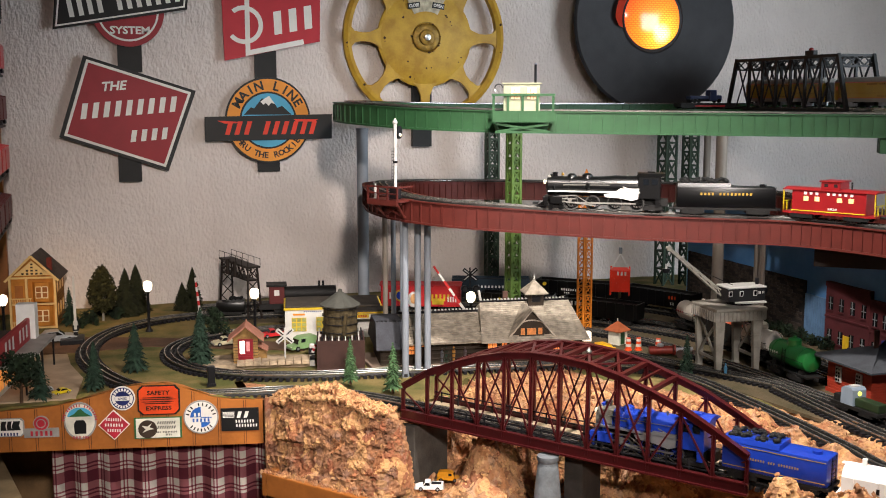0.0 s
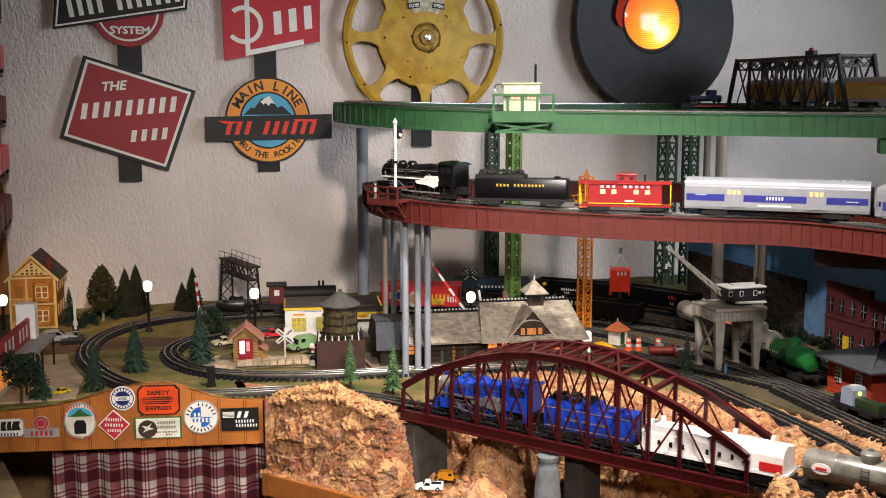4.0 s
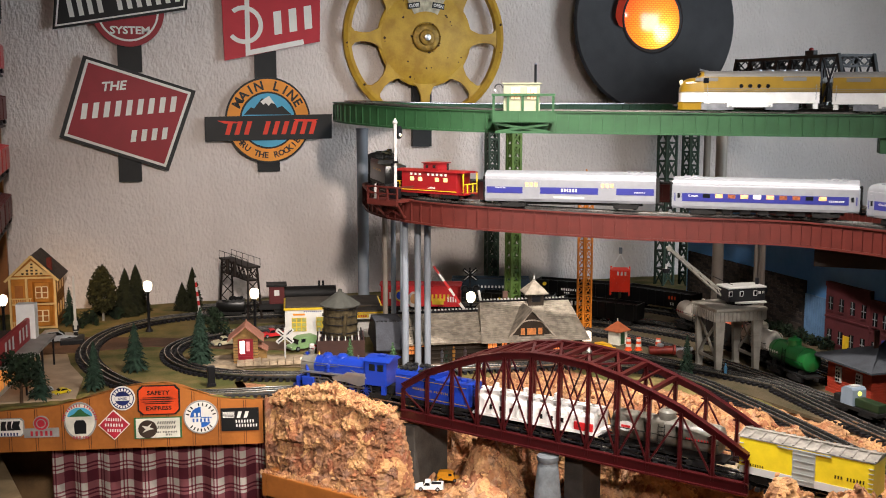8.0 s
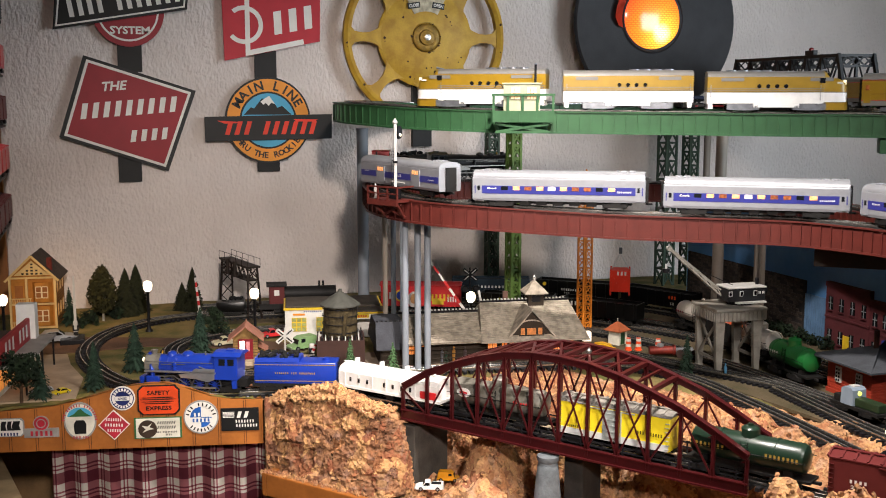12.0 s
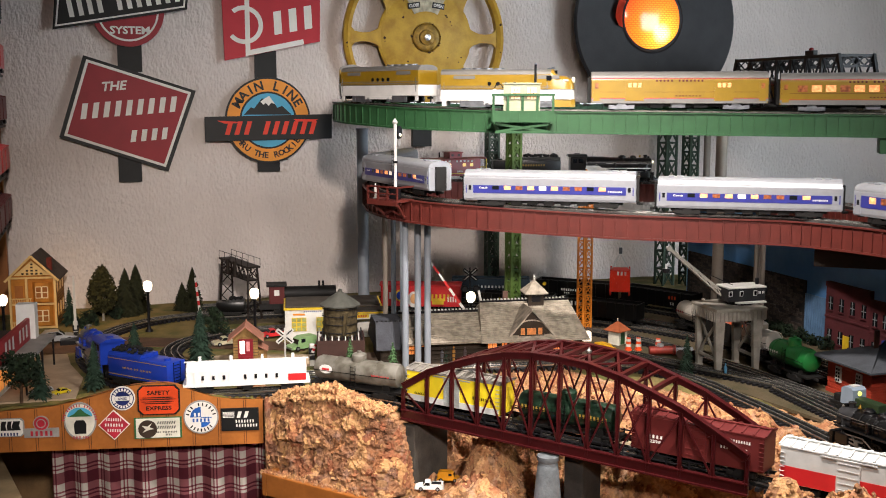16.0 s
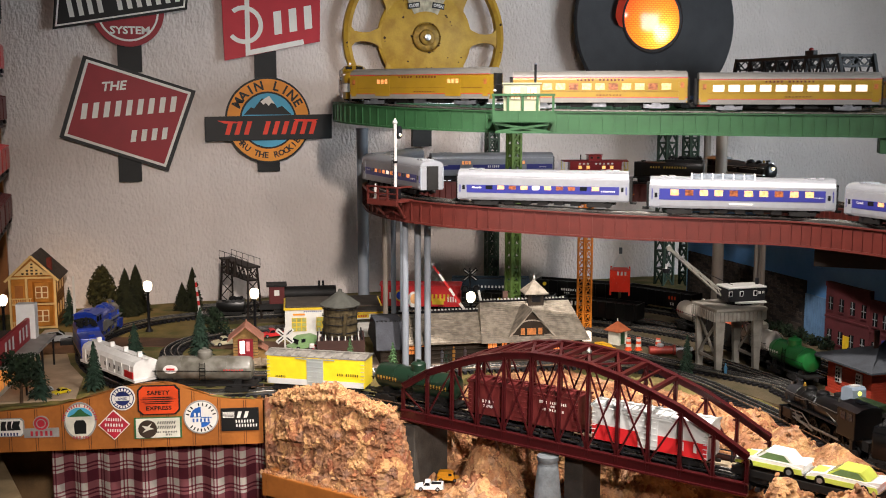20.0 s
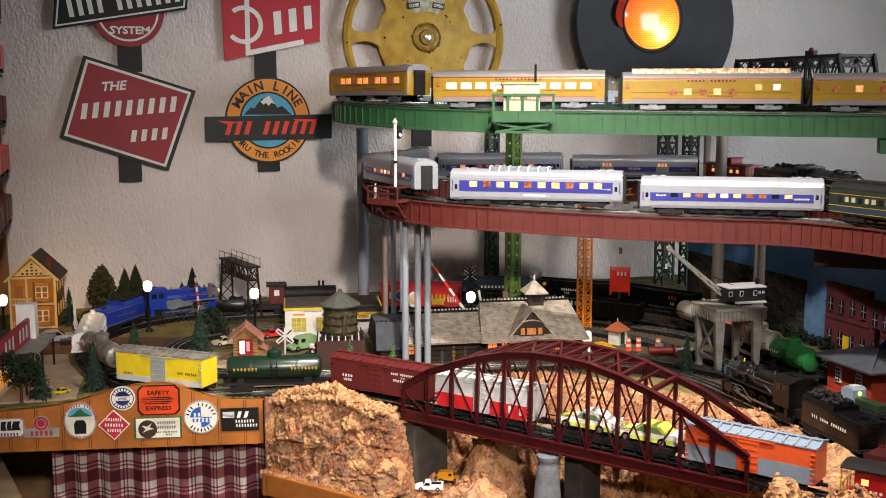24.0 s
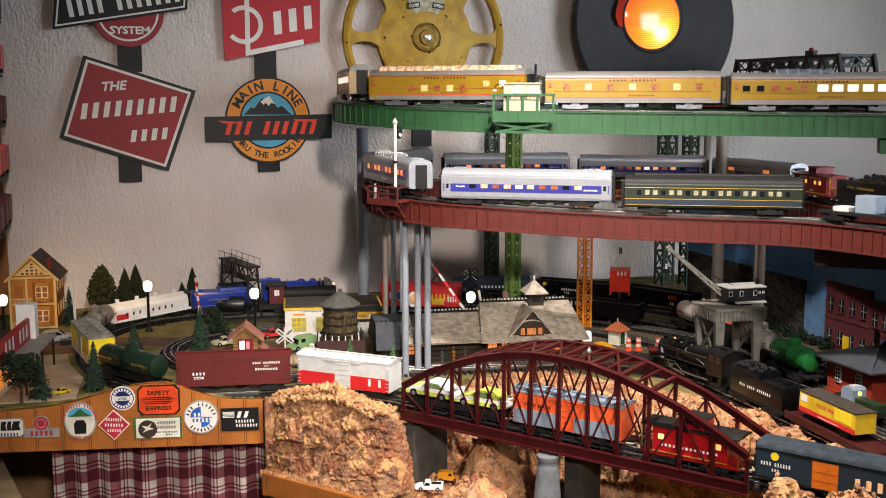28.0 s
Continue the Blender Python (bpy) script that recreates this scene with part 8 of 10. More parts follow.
part("lens", rod(B(), (0.006, 0.0115, 0.160), (0.0072, 0.0115, 0.160), 0.0032, n=12), mat("amber_lens", "fff0c0", 0.3, 0, 0, 30, 0, glow="ffe2a8", power=9), sg)
part("number_plate", box(B(), -0.002, 0.012, -0.006, -0.004, 0.090, 0.096), iron, sg)
bm = B()
for dy in (-0.015, -0.008):
    rod(bm, (0.002, dy, 0.028), (0.002, dy + 0.002, 0.128), 0.0007, n=5)
for i in range(12):
    rod(bm, (0.002, -0.0148, 0.034 + i * 0.0078), (0.002, -0.007, 0.034 + i * 0.0078), 0.0006, n=5)
part("ladder", bm, iron, sg)


def figurine(x, y, z, h, material, turn=0, label="tiny plain painted railway figurine"):
    prof = [(0.26, 0), (0.26, 0.03), (0.11, 0.06), (0.13, 0.25), (0.16, 0.48), (0.18, 0.62), (0.15, 0.78), (0.06, 0.83), (0.09, 0.88), (0.09, 0.95), (0.01, 1.0)]
    o = part("figurine", lathe(B(), [(r * h * 0.62, zz * h) for r, zz in prof], 10), material, smooth=True, m=pose(x, y, z, 0, 0, turn))
    return tagged(o, label, "figurine", "figurines")


p = SP @ Vector((-0.040, -0.035, -0.0158))
figurine(p.x, p.y, p.z, 0.034, white_steel)
figurine(0.793, 2.448, 0.944, 0.038, mat("figure_grey", "5a5a60", 0.6))
figurine(0.8223, 2.445, 0.944, 0.042, mat("figure_tan", "b07a34", 0.6))
figurine(0.850, 2.440, 0.944, 0.040, mat("figure_dark", "54484a", 0.6))
figurine(0.676, 2.47, 0.944, 0.038, mat("figure_grey"))
figurine(1.392, 2.135, 0.937, 0.036, mat("figure_blue", "4a7fa0", 0.6))

# ---- the depot ----
slate_roof = mat("shingle_roof", "a79c8c", 0.85, 0, 0.2, 60, 0.3)
dark_wood = mat("dark_clapboard", "33291f", 0.8, 0, 0.15, 40, 0.3)
slate_dark = mat("slate_roof", "3d3f45", 0.8, 0, 0.12, 40, 0.4)
warm_pane = mat("depot_window", "ffb070", 0.3, 0, 0.25, 150, 0, glow="ff8a3a", power=0.6)


def shingles(t, x0, x1, e, r, material, rows=15, thick=0.0022):
    """Courses of shingles stepping up from eave e to ridge r, both (y, z)."""
    e, r = Vector(e), Vector(r)
    for i in range(rows):
        a_, b_ = e.lerp(r, i / rows), e.lerp(r, (i + 1.15) / rows)
        up = Vector((-(r - e).y, (r - e).x)).normalized() * thick
        if up.y < 0:
            up = -up
        q = [tuple(a_), tuple(b_), tuple(b_ + up * 0.2), tuple(a_ + up)]
        part("shingle_course", extrude(B(), q, x0, x1), material, t)


DANG = -8.0
depot = thing("depot", pose(0.6431, 2.47, 0.944, 0, 0, DANG), "model railway depot with grey shingle roofs and lit windows", "depot")
dw = B()
box(dw, 0.0, 0.27, 0.0, 0.16, 0, 0.070)
part("west_wing", dw, dark_wood, depot)
part("main_block", box(B(), 0.262, 0.505, -0.012, 0.172, 0, 0.070), dark_wood, depot)
for k in range(6):
    part("clapboard", box(B(), 0.0, 0.505, -0.0135 if k % 2 else -0.0131, -0.012, 0.004 + k * 0.011, 0.0058 + k * 0.011), dark_wood, depot)
wing = part("wing_roof", extrude(B(), [(-0.035, 0.0585), (0.08, 0.109), (0.195, 0.0585), (0.195, 0.0555), (0.08, 0.105), (-0.035, 0.0555)], 0.055, 0.275), slate_roof, depot)
shingles(wing, 0.053, 0.276, (-0.037, 0.0585), (0.08, 0.110), slate_roof, 14)
part("ridge_cresting", box(B(), 0.053, 0.27, 0.078, 0.082, 0.109, 0.116), iron, wing)
for i in range(24):
    part("crest_tooth", box(B(), 0.056 + i * 0.009, 0.060 + i * 0.009, 0.0775, 0.0825, 0.1165, 0.1195), white_steel, wing)
shed = part("slate_wing_roof", extrude(B(), [(-0.02, 0.045), (0.0, 0.108), (0.10, 0.108), (0.18, 0.045), (0.18, 0.042), (-0.02, 0.042)], -0.012, 0.054), slate_dark, depot)
for i in range(6):
    part("crest_tooth", box(B(), -0.010 + i * 0.011, -0.005 + i * 0.011, 0.0, 0.006, 0.108, 0.1115), iron, shed)
bm = B()
e, rz = 0.0555, 0.133
V = [(0.243, -0.045, e), (0.512, -0.045, e), (0.512, 0.205, e), (0.243, 0.205, e), (0.262, 0.08, rz), (0.493, 0.08, rz)]
vv = [bm.verts.new(q) for q in V]
for f in ((0, 1, 5, 4), (1, 2, 5), (2, 3, 4, 5), (3, 0, 4), (3, 2, 1, 0)):
    bm.faces.new([vv[i] for i in f])
main = part("main_roof", bm, slate_roof, depot)
for i in range(20):
    f0, f1 = i / 20, (i + 1.1) / 20
    x0, x1 = 0.241 + 0.021 * f0, 0.514 - 0.021 * f0
    y0, z0 = -0.047 + 0.125 * f0, e + (rz - e) * f0
    y1, z1 = -0.047 + 0.125 * f1, e + (rz - e) * f1
    part("shingle_course", extrude(B(), [(y0, z0), (y1, z1), (y1, z1 + 0.0006), (y0, z0 + 0.0024)], x0, x1), slate_roof, main)
part("ridge_cresting", box(B(), 0.261, 0.494, 0.077, 0.083, rz - 0.002, rz + 0.005), iron, main)
for i in range(25):
    part("crest_tooth", box(B(), 0.263 + i * 0.009, 0.267 + i * 0.009, 0.0765, 0.0835, rz + 0.0055, rz + 0.0085), white_steel, main)
# dormer with a half-round window
dx = 0.370
dorm = part("dormer", prism(B(), [(-0.052, 0), (0.052, 0), (0, 0.060)], -0.075, 0.0, pose(dx, -0.028, 0.066, 90, 0, 0)), dark_wood, depot)
for s in (-1, 1):
    part("dormer_roof", prism(B(), [(0.060, -0.006), (0.0, 0.064), (0.0, 0.067), (0.066, -0.006)] if s > 0 else [(-0.060, -0.006), (0.0, 0.064), (0.0, 0.067), (-0.066, -0.006)], -0.085, 0.008, pose(dx, -0.028, 0.066, 90, 0, 0)), slate_roof, dorm)
for x, w in ((-0.022, 0.010), (0.0, 0.022), (0.022, 0.010)):
    win = part("dormer_window", box(B(), dx + x - w / 2, dx + x + w / 2, -0.0295, -0.028, 0.070, 0.086), mat("dim_orange_window", "b87848", 0.3, 0, 0.25, 120, 0, glow="d07838", power=0.35), dorm)
part("window_sill", box(B(), dx - 0.032, dx + 0.032, -0.0305, -0.028, 0.067, 0.0695), dark_wood, dorm)
bm = B()
for i in range(12):
    q0, q1 = math.pi * i / 12, math.pi * (i + 1) / 12
    beam(bm, (dx + 0.036 * math.cos(q0), -0.0292, 0.086 + 0.020 * math.sin(q0)), (dx + 0.036 * math.cos(q1), -0.0292, 0.086 + 0.020 * math.sin(q1)), 0.002, 0.003)
part("arch_trim", bm, slate_roof, dorm)
cup = part("cupola", box(B(), 0.384, 0.424, 0.060, 0.100, 0.115, 0.154), dark_wood, depot)
part("cupola_louvre", box(B(), 0.393, 0.415, 0.0585, 0.060, 0.134, 0.150), iron, cup)
part("cupola_roof", lathe(B(), [(0.042, 0.0), (0.042, 0.003), (0.020, 0.020), (0.001, 0.034)], 4, pose(0.404, 0.08, 0.154, 0, 0, 45)), slate_roof, cup)
part("finial", lathe(B(), [(0.002, 0), (0.003, 0.004), (0.0012, 0.008), (0.003, 0.010), (0.001, 0.014)], 8, pose(0.404, 0.08, 0.186)), white_steel, cup)
part("chimney", box(B(), 0.325, 0.337, 0.088, 0.100, 0.12, 0.158), mat("brick_chimney", "5a4238", 0.8), depot)
part("vent_pipe", rod(B(), (0.268, 0.09, 0.13), (0.262, 0.09, 0.162), 0.0032, n=8), white_steel, depot)
part("porch_light", box(B(), 0.506, 0.526, -0.02, 0.0, 0.045, 0.068), mat("lit_white_box", "fff4e6", 0.4, 0, 0, 30, 0, glow="fff0da", power=0.8), depot)
for x, w, a_, b_ in ((0.075, 0.016, 0.026, 0.052), (0.10, 0.03, 0.044, 0.054), (0.275, 0.022, 0.024, 0.050), (0.305, 0.012, 0.024, 0.050), (0.33, 0.02, 0.016, 0.052), (0.36, 0.02, 0.028, 0.052), (0.44, 0.02, 0.028, 0.052), (0.47, 0.02, 0.028, 0.052)):
    yy = 0.0 if x < 0.26 else -0.0145
    wn = part("window", box(B(), x - w / 2, x + w / 2, yy - 0.0012, yy, a_, b_), warm_pane, depot)
    part("muntin", box(B(), x - 0.0006, x + 0.0006, yy - 0.002, yy - 0.0012, a_, b_), dark_wood, wn)
    part("muntin", box(B(), x - w / 2, x + w / 2, yy - 0.002, yy - 0.0012, (a_ + b_) / 2 - 0.0006, (a_ + b_) / 2 + 0.0006), dark_wood, wn)
    part("window_frame", box(B(), x - w / 2 - 0.002, x + w / 2 + 0.002, yy - 0.001, yy, b_, b_ + 0.002), dark_wood, wn)

# ---- service station, water tower, gate keeper's hut ----
stucco = mat("white_stucco", "cfccc4", 0.7, 0, 0.06, 40)
trim_yellow = mat("trim_yellow", "d9b62c", 0.45)
grey_roof = mat("felt_roof", "4d463f", 0.9, 0, 0.12, 40, 0.4)
st = thing("service_station", pose(0.4769, 2.86, 0.937, 0, 0, -10), "white service station with yellow trim and flat grey roof", "building")
part("wall_shell", box(B(), 0, 0.245, 0, 0.13, 0, 0.086, bev=0.001), stucco, st)
part("side_block", box(B(), 0.1, 0.262, 0.02, 0.15, 0.0, 0.080), stucco, st)
part("cornice", box(B(), -0.003, 0.266, -0.003, 0.153, 0.081, 0.0865), trim_yellow, st)
part("roof", box(B(), 0.002, 0.261, 0.002, 0.148, 0.0866, 0.091, bev=0.001), grey_roof, st)
part("canopy", box(B(), 0.175, 0.262, -0.055, 0.004, 0.062, 0.081, bev=0.001), stucco, st)
part("canopy_roof", prism(B(), [(0.172, -0.060), (0.266, -0.060), (0.266, 0.0), (0.172, 0.0)], 0.0812, 0.087), grey_roof, st)
part("canopy_trim", box(B(), 0.172, 0.266, -0.061, -0.055, 0.078, 0.0825), trim_yellow, st)
part("canopy_post", box(B(), 0.250, 0.258, -0.050, -0.042, 0, 0.062), stucco, st)
sgn = part("sign_panel", box(B(), 0.182, 0.225, -0.0565, -0.055, 0.066, 0.076), trim_yellow, st)
writing("lettering", "#####", 0.006, red_stripe, st, pose(0.204, -0.0575, 0.071, 90, 0, 0), 0.032)
part("sign_panel", box(B(), 0.022, 0.054, -0.002, 0, 0.066, 0.071), sign_orange, st)
for x0, x1 in ((0.018, 0.058), (0.085, 0.13)):
    fr = part("window_frame", box(B(), x0, x1, -0.002, 0, 0.022, 0.060), trim_yellow, st)
    for i in range(3):
        for j in range(3):
            w, h = (x1 - x0) / 3, 0.038 / 3
            part("pane", box(B(), x0 + i * w + 0.0015, x0 + (i + 1) * w - 0.0015, -0.003, -0.0018, 0.022 + j * h + 0.0015, 0.022 + (j + 1) * h - 0.0015), mat("green_pane", "8a8f5a", 0.2, 0, 0.2, 90, 0, glow="c8b860", power=0.25), fr)
writing("lettering", "#########", 0.004, mat("letter_blue", "3a4a7a", 0.5), st, pose(0.075, -0.0006, 0.076, 90, 0, 0), 0.05)

wt_x, wt_y = 0.561, 2.545
wt = thing("water_tower", pose(wt_x, wt_y, 0.937), "weathered grey-brown wooden water tower on a brown plinth", "water tower")
plinth = part("plinth", box(B(), -0.058, 0.058, -0.055, 0.055, 0, 0.072, pose(0, 0, 0, 0, 0, -12), bev=0.001), mat("plinth_brown", "3c2620", 0.75, 0, 0.15, 30), wt)
for i in range(14):
    part("grille_bar", box(B(), -0.054 + i * 0.008, -0.051 + i * 0.008, -0.056, 0.056, 0.072, 0.080, pose(0, 0, 0, 0, 0, -12)), iron if i % 2 else white_steel, plinth)
stave = mat("weathered_staves", "4a3f28", 0.85, 0, 0.3, 70, 0.5)
tub = part("tub", rod(B(), (0, 0, 0.076), (0, 0, 0.150), 0.0425, 0.0405, 32), stave, wt)
for i in range(32):
    q = 2 * math.pi * i / 32
    part("stave", box(B(), -0.0036, 0.0036, -0.0008, 0.0012, 0.077, 0.150, Matrix.Rotation(q, 4, "Z") @ Matrix.Translation((0, 0.0428, 0)) @ Matrix.Rotation(radians(1.3), 4, "X")), stave, tub)
for z in (0.085, 0.105, 0.125, 0.143):
    part("hoop", lathe(B(), [(0.0438, z), (0.0448, z), (0.0446, z + 0.002), (0.0436, z + 0.002), (0.0438, z)], 32), iron, tub)
part("roof", lathe(B(), [(0.050, 0.149), (0.0505, 0.152), (0.001, 0.186), ], 12), mat("tower_roof", "4a4a44", 0.8, 0, 0.15, 40, 0.3), wt)
part("roof_cap", lathe(B(), [(0.006, 0.181), (0.005, 0.188), (0.001, 0.190)], 10), mat("tower_roof"), wt)
part("spout", beam(B(), (0.0, -0.044, 0.082), (0.004, -0.047, 0.135), 0.012, 0.006), stave, wt)
part("hatch", box(B(), -0.006, 0.006, -0.046, -0.042, 0.118, 0.130), iron, wt)

gk = thing("gatekeeper_hut", pose(0.338, 2.625, 0.945, 0, 0, -10), "yellow-brown brick hut with a red front and lit doorway", "hut")
hut_brick = mat("hut_brick", "8a6a3c", 0.8, 0, 0.2, 60, 0.4)
part("wall_shell", box(B(), -0.028, 0.032, -0.028, 0.030, 0, 0.062), hut_brick, gk)
part("annex", box(B(), 0.032, 0.052, -0.018, 0.024, 0, 0.030), hut_brick, gk)
part("annex_roof", prism(B(), [(0.030, 0.044), (0.056, 0.028), (0.056, 0.026), (0.030, 0.040)], -0.030, 0.024, pose(0, 0, 0, 90, 0, 0)), mat("tile_pink", "a5705c", 0.8, 0, 0.12, 50), gk)
roofm = mat("tile_pink")
for s in (-1, 1):
    part("roof_slope", prism(B(), [(0.002, 0.094), (0.002 + s * 0.044, 0.058), (0.002 + s * 0.044, 0.055), (0.002, 0.090)], -0.036, 0.040, pose(0, 0, 0, 90, 0, 0)), roofm, gk)
part("gable", prism(B(), [(-0.028, 0.062), (0.032, 0.062), (0.002, 0.088)], 0, 0.056, pose(0, 0.028, 0, 90, 0, 0)), hut_brick, gk)
fr = part("red_front", box(B(), -0.016, 0.020, -0.031, -0.028, 0.0, 0.060), mat("front_red", "7a1420", 0.5), gk)
part("lit_doorway", box(B(), -0.012, 0.000, -0.032, -0.031, 0.024, 0.056), mat("door_light", "fff2e0", 0.4, 0, 0.1, 80, 0, glow="ffe6d0", power=2.2), gk)
part("side_pane", box(B(), 0.004, 0.012, -0.032, -0.031, 0.030, 0.054), mat("rose_pane", "b87878", 0.3, 0, 0.2, 80, 0, glow="d08080", power=0.5), gk)
for z in (0.004, 0.014):
    part("panel_rail", box(B(), -0.015, 0.019, -0.0325, -0.031, z, z + 0.003), mat("front_red"), gk)
for k in range(8):
    part("brick_course", box(B(), -0.0285, 0.0325, -0.0285, 0.0305, 0.004 + k * 0.007, 0.0050 + k * 0.007), dark_wood, gk)
part("ridge", rod(B(), (0.002, -0.037, 0.0935), (0.002, 0.041, 0.0935), 0.002, n=6), roofm, gk)
plq = thing("stone_plinth", pose(0.395, 2.565, 0.9445, 0, 0, -9), "low rough stone retaining plinth", "plinth")
for i in range(9):
    part("stone", box(B(), -0.085 + i * 0.0195, -0.067 + i * 0.0195, -0.012, 0.03, 0, 0.0095 + 0.001 * (i % 3), bev=0.001), stone_mat, plq)
sgb = thing("sign_board", pose(0.36, 2.70, 0.945, 0, 0, 20), "small white sandwich board", "sign board")
part("panel", box(B(), -0.008, 0.008, -0.001, 0.001, 0.0, 0.022, pose(0, 0, 0, 12, 0, 0)), white_steel, sgb)
stump = thing("black_post", pose(0.235, 2.44, 0.937), "short black trackside post", "post")
part("shaft", box(B(), -0.008, 0.008, -0.007, 0.007, 0, 0.046, bev=0.001), iron, stump)
part("foot", box(B(), -0.010, 0.010, -0.009, 0.009, 0, 0.006), iron, stump)

# ---- signal gantry ----
gan = thing("signal_gantry", pose(0.384, 3.375, 0.937, 0, 0, -76), "dark brown steel signal gantry over the back lines", "signal gantry")
gan_m = mat("gantry_brown", "2b221d", 0.6, 0.2, 0.15, 60)
GL, GH = 0.21, 0.155
for x in (0.0, GL):
    for y in (-0.018, 0.018):
        part("leg", beam(B(), (x - (0.012 if x == 0 else -0.012), y * 1.2, 0), (x, y * 0.8, GH), 0.005, 0.005), gan_m, gan)
    for k in range(4):
        z0, z1 = GH * k / 4, GH * (k + 1) / 4
        part("brace", beam(B(), (x, -0.02, z0), (x, 0.018, z1), 0.002, 0.003), gan_m, gan)
        part("brace", beam(B(), (x, 0.02, z0), (x, -0.018, z1), 0.002, 0.003), gan_m, gan)
part("walkway", box(B(), -0.012, GL + 0.012, -0.020, 0.020, GH - 0.002, GH + 0.004), gan_m, gan)
part("lower_chord", box(B(), 0, GL, -0.016, 0.016, GH - 0.042, GH - 0.037), gan_m, gan)
for i in range(6):
    x0, x1 = GL * i / 6, GL * (i + 1) / 6
    for y in (-0.016, 0.016):
        part("web", beam(B(), (x0, y, GH - 0.04), (x1, y, GH) if i % 2 == 0 else (x1, y, GH - 0.04), 0.002, 0.003), gan_m, gan)
        part("web", beam(B(), (x0, y, GH), (x1, y, GH - 0.04), 0.002, 0.003), gan_m, gan)
for y in (-0.020, 0.020):
    part("hand_rail", rod(B(), (-0.012, y, GH + 0.026), (GL + 0.012, y, GH + 0.026), 0.0009, n=6), gan_m, gan)
    for i in range(6):
        part("rail_post", rod(B(), (-0.012 + (GL + 0.024) * i / 5, y, GH), (-0.012 + (GL + 0.024) * i / 5, y, GH + 0.026), 0.0009, n=6), gan_m, gan)
for x in (0.07, 0.13):
    part("signal_head", rod(B(), (x, -0.024, GH - 0.038), (x, -0.024, GH + 0.010), 0.006, n=12), gan_m, gan)

# ---- wooden house, lit by the added spot above it ----
house = thing("house", pose(-0.2406, 3.235, 0.937, 0, 0, -7), "tall wooden house with lit porch, bay windows and dark roof", "house")
clap = mat("ochre_clapboard", "b9782c", 0.75, 0, 0.12, 40, 0.3)
cream_trim = mat("cream_trim", "dcb878", 0.6, 0, 0.06, 40)
pale_sash = mat("pale_sash", "e6d2a8", 0.6, 0, 0.05, 40)
roof_dk = mat("dark_shingles", "3c3430", 0.85, 0, 0.15, 40, 0.4)
HW, HD, HE, HR = 0.122, 0.155, 0.150, 0.212
part("wall_shell", box(B(), 0, HW, 0, HD, 0, HE), clap, house)
part("gable", prism(B(), [(0, HE), (HW, HE), (HW / 2, HR - 0.004)], 0, HD, pose(0, HD, 0, 90, 0, 0)), clap, house)
for s in (0, 1):
    part("roof_slope", prism(B(), [(HW / 2, HR), (HW / 2 + (HW / 2 + 0.012) * (2 * s - 1), HE - 0.010), (HW / 2 + (HW / 2 + 0.012) * (2 * s - 1), HE - 0.014), (HW / 2, HR - 0.005)], -0.012, HD + 0.006, pose(0, HD - 0.006 + 0.0, 0, 90, 0, 0)), roof_dk, house)
    part("barge_board", beam(B(), (HW / 2, -0.0135, HR - 0.002), (HW / 2 + (HW / 2 + 0.012) * (2 * s - 1), -0.0135, HE - 0.012), 0.003, 0.006), cream_trim, house)
part("lattice_panel", prism(B(), [(0.012, HE + 0.004), (HW - 0.012, HE + 0.004), (HW / 2, HR - 0.016)], 0, 0.003, pose(0, -0.004, 0, 90, 0, 0)), cream_trim, house)
for i in range(7):
    for j in range(4):
        x, z = 0.024 + i * 0.0125, HE + 0.009 + j * 0.009
        if abs(x - HW / 2) < (HR - 0.022 - z) * 0.85:
            part("lattice_hole", box(B(), x - 0.0032, x + 0.0032, -0.0078, -0.0070, z - 0.0024, z + 0.0024), dark_wood, house)
for z in (0.0, 0.068, HE - 0.006):
    part("belt_trim", box(B(), -0.003, HW + 0.003, -0.006, 0.0, z, z + 0.005), cream_trim, house)
for x in (0.0, 0.045, HW):
    part("porch_post", box(B(), x - 0.003, x + 0.003, -0.010, -0.004, 0.0, HE - 0.006), cream_trim, house)
for z0 in (0.022, 0.090):
    bay = part("bay_window", prism(B(), [(0.060, 0), (0.114, 0), (0.106, -0.014), (0.068, -0.014)], z0 - 0.012, z0 + 0.044), clap, house)
    for x0, x1 in ((0.071, 0.086), (0.088, 0.103)):
        w = part("window", box(B(), x0, x1, -0.0152, -0.014, z0, z0 + 0.032), mat("house_window", "7d4a2a", 0.15, 0, 0.12, 40, 0, glow="ffa050", power=0.10), bay)
        for zs in (z0 - 0.001, z0 + 0.015, z0 + 0.031):
            part("sash", box(B(), x0, x1, -0.0165, -0.0150, zs, zs + 0.002), pale_sash, w)
        part("sash", box(B(), x0 - 0.001, x0 + 0.001, -0.0165, -0.0150, z0, z0 + 0.032), pale_sash, w)
        part("sash", box(B(), x1 - 0.001, x1 + 0.001, -0.0165, -0.0150, z0, z0 + 0.032), pale_sash, w)
    part("balcony_rail", box(B(), 0.003, 0.058, -0.010, -0.007, z0 - 0.004, z0 - 0.001), cream_trim, house)
    for i in range(9):
        part("baluster", box(B(), 0.006 + i * 0.006, 0.008 + i * 0.006, -0.0095, -0.0075, z0 - 0.018, z0 - 0.004), cream_trim, house)
    part("porch_door", box(B(), 0.012, 0.034, -0.0015, 0.0, z0 - 0.012, z0 + 0.034), mat("house_window"), house)
for i in range(3):
    for z in (0.03, 0.10):
        part("side_window", box(B(), HW, HW + 0.0015, 0.025 + i * 0.045, 0.042 + i * 0.045, z, z + 0.034), mat("side_glow", "c89a58", 0.3, 0, 0.2, 90, 0, glow="e09a4a", power=0.25), house)
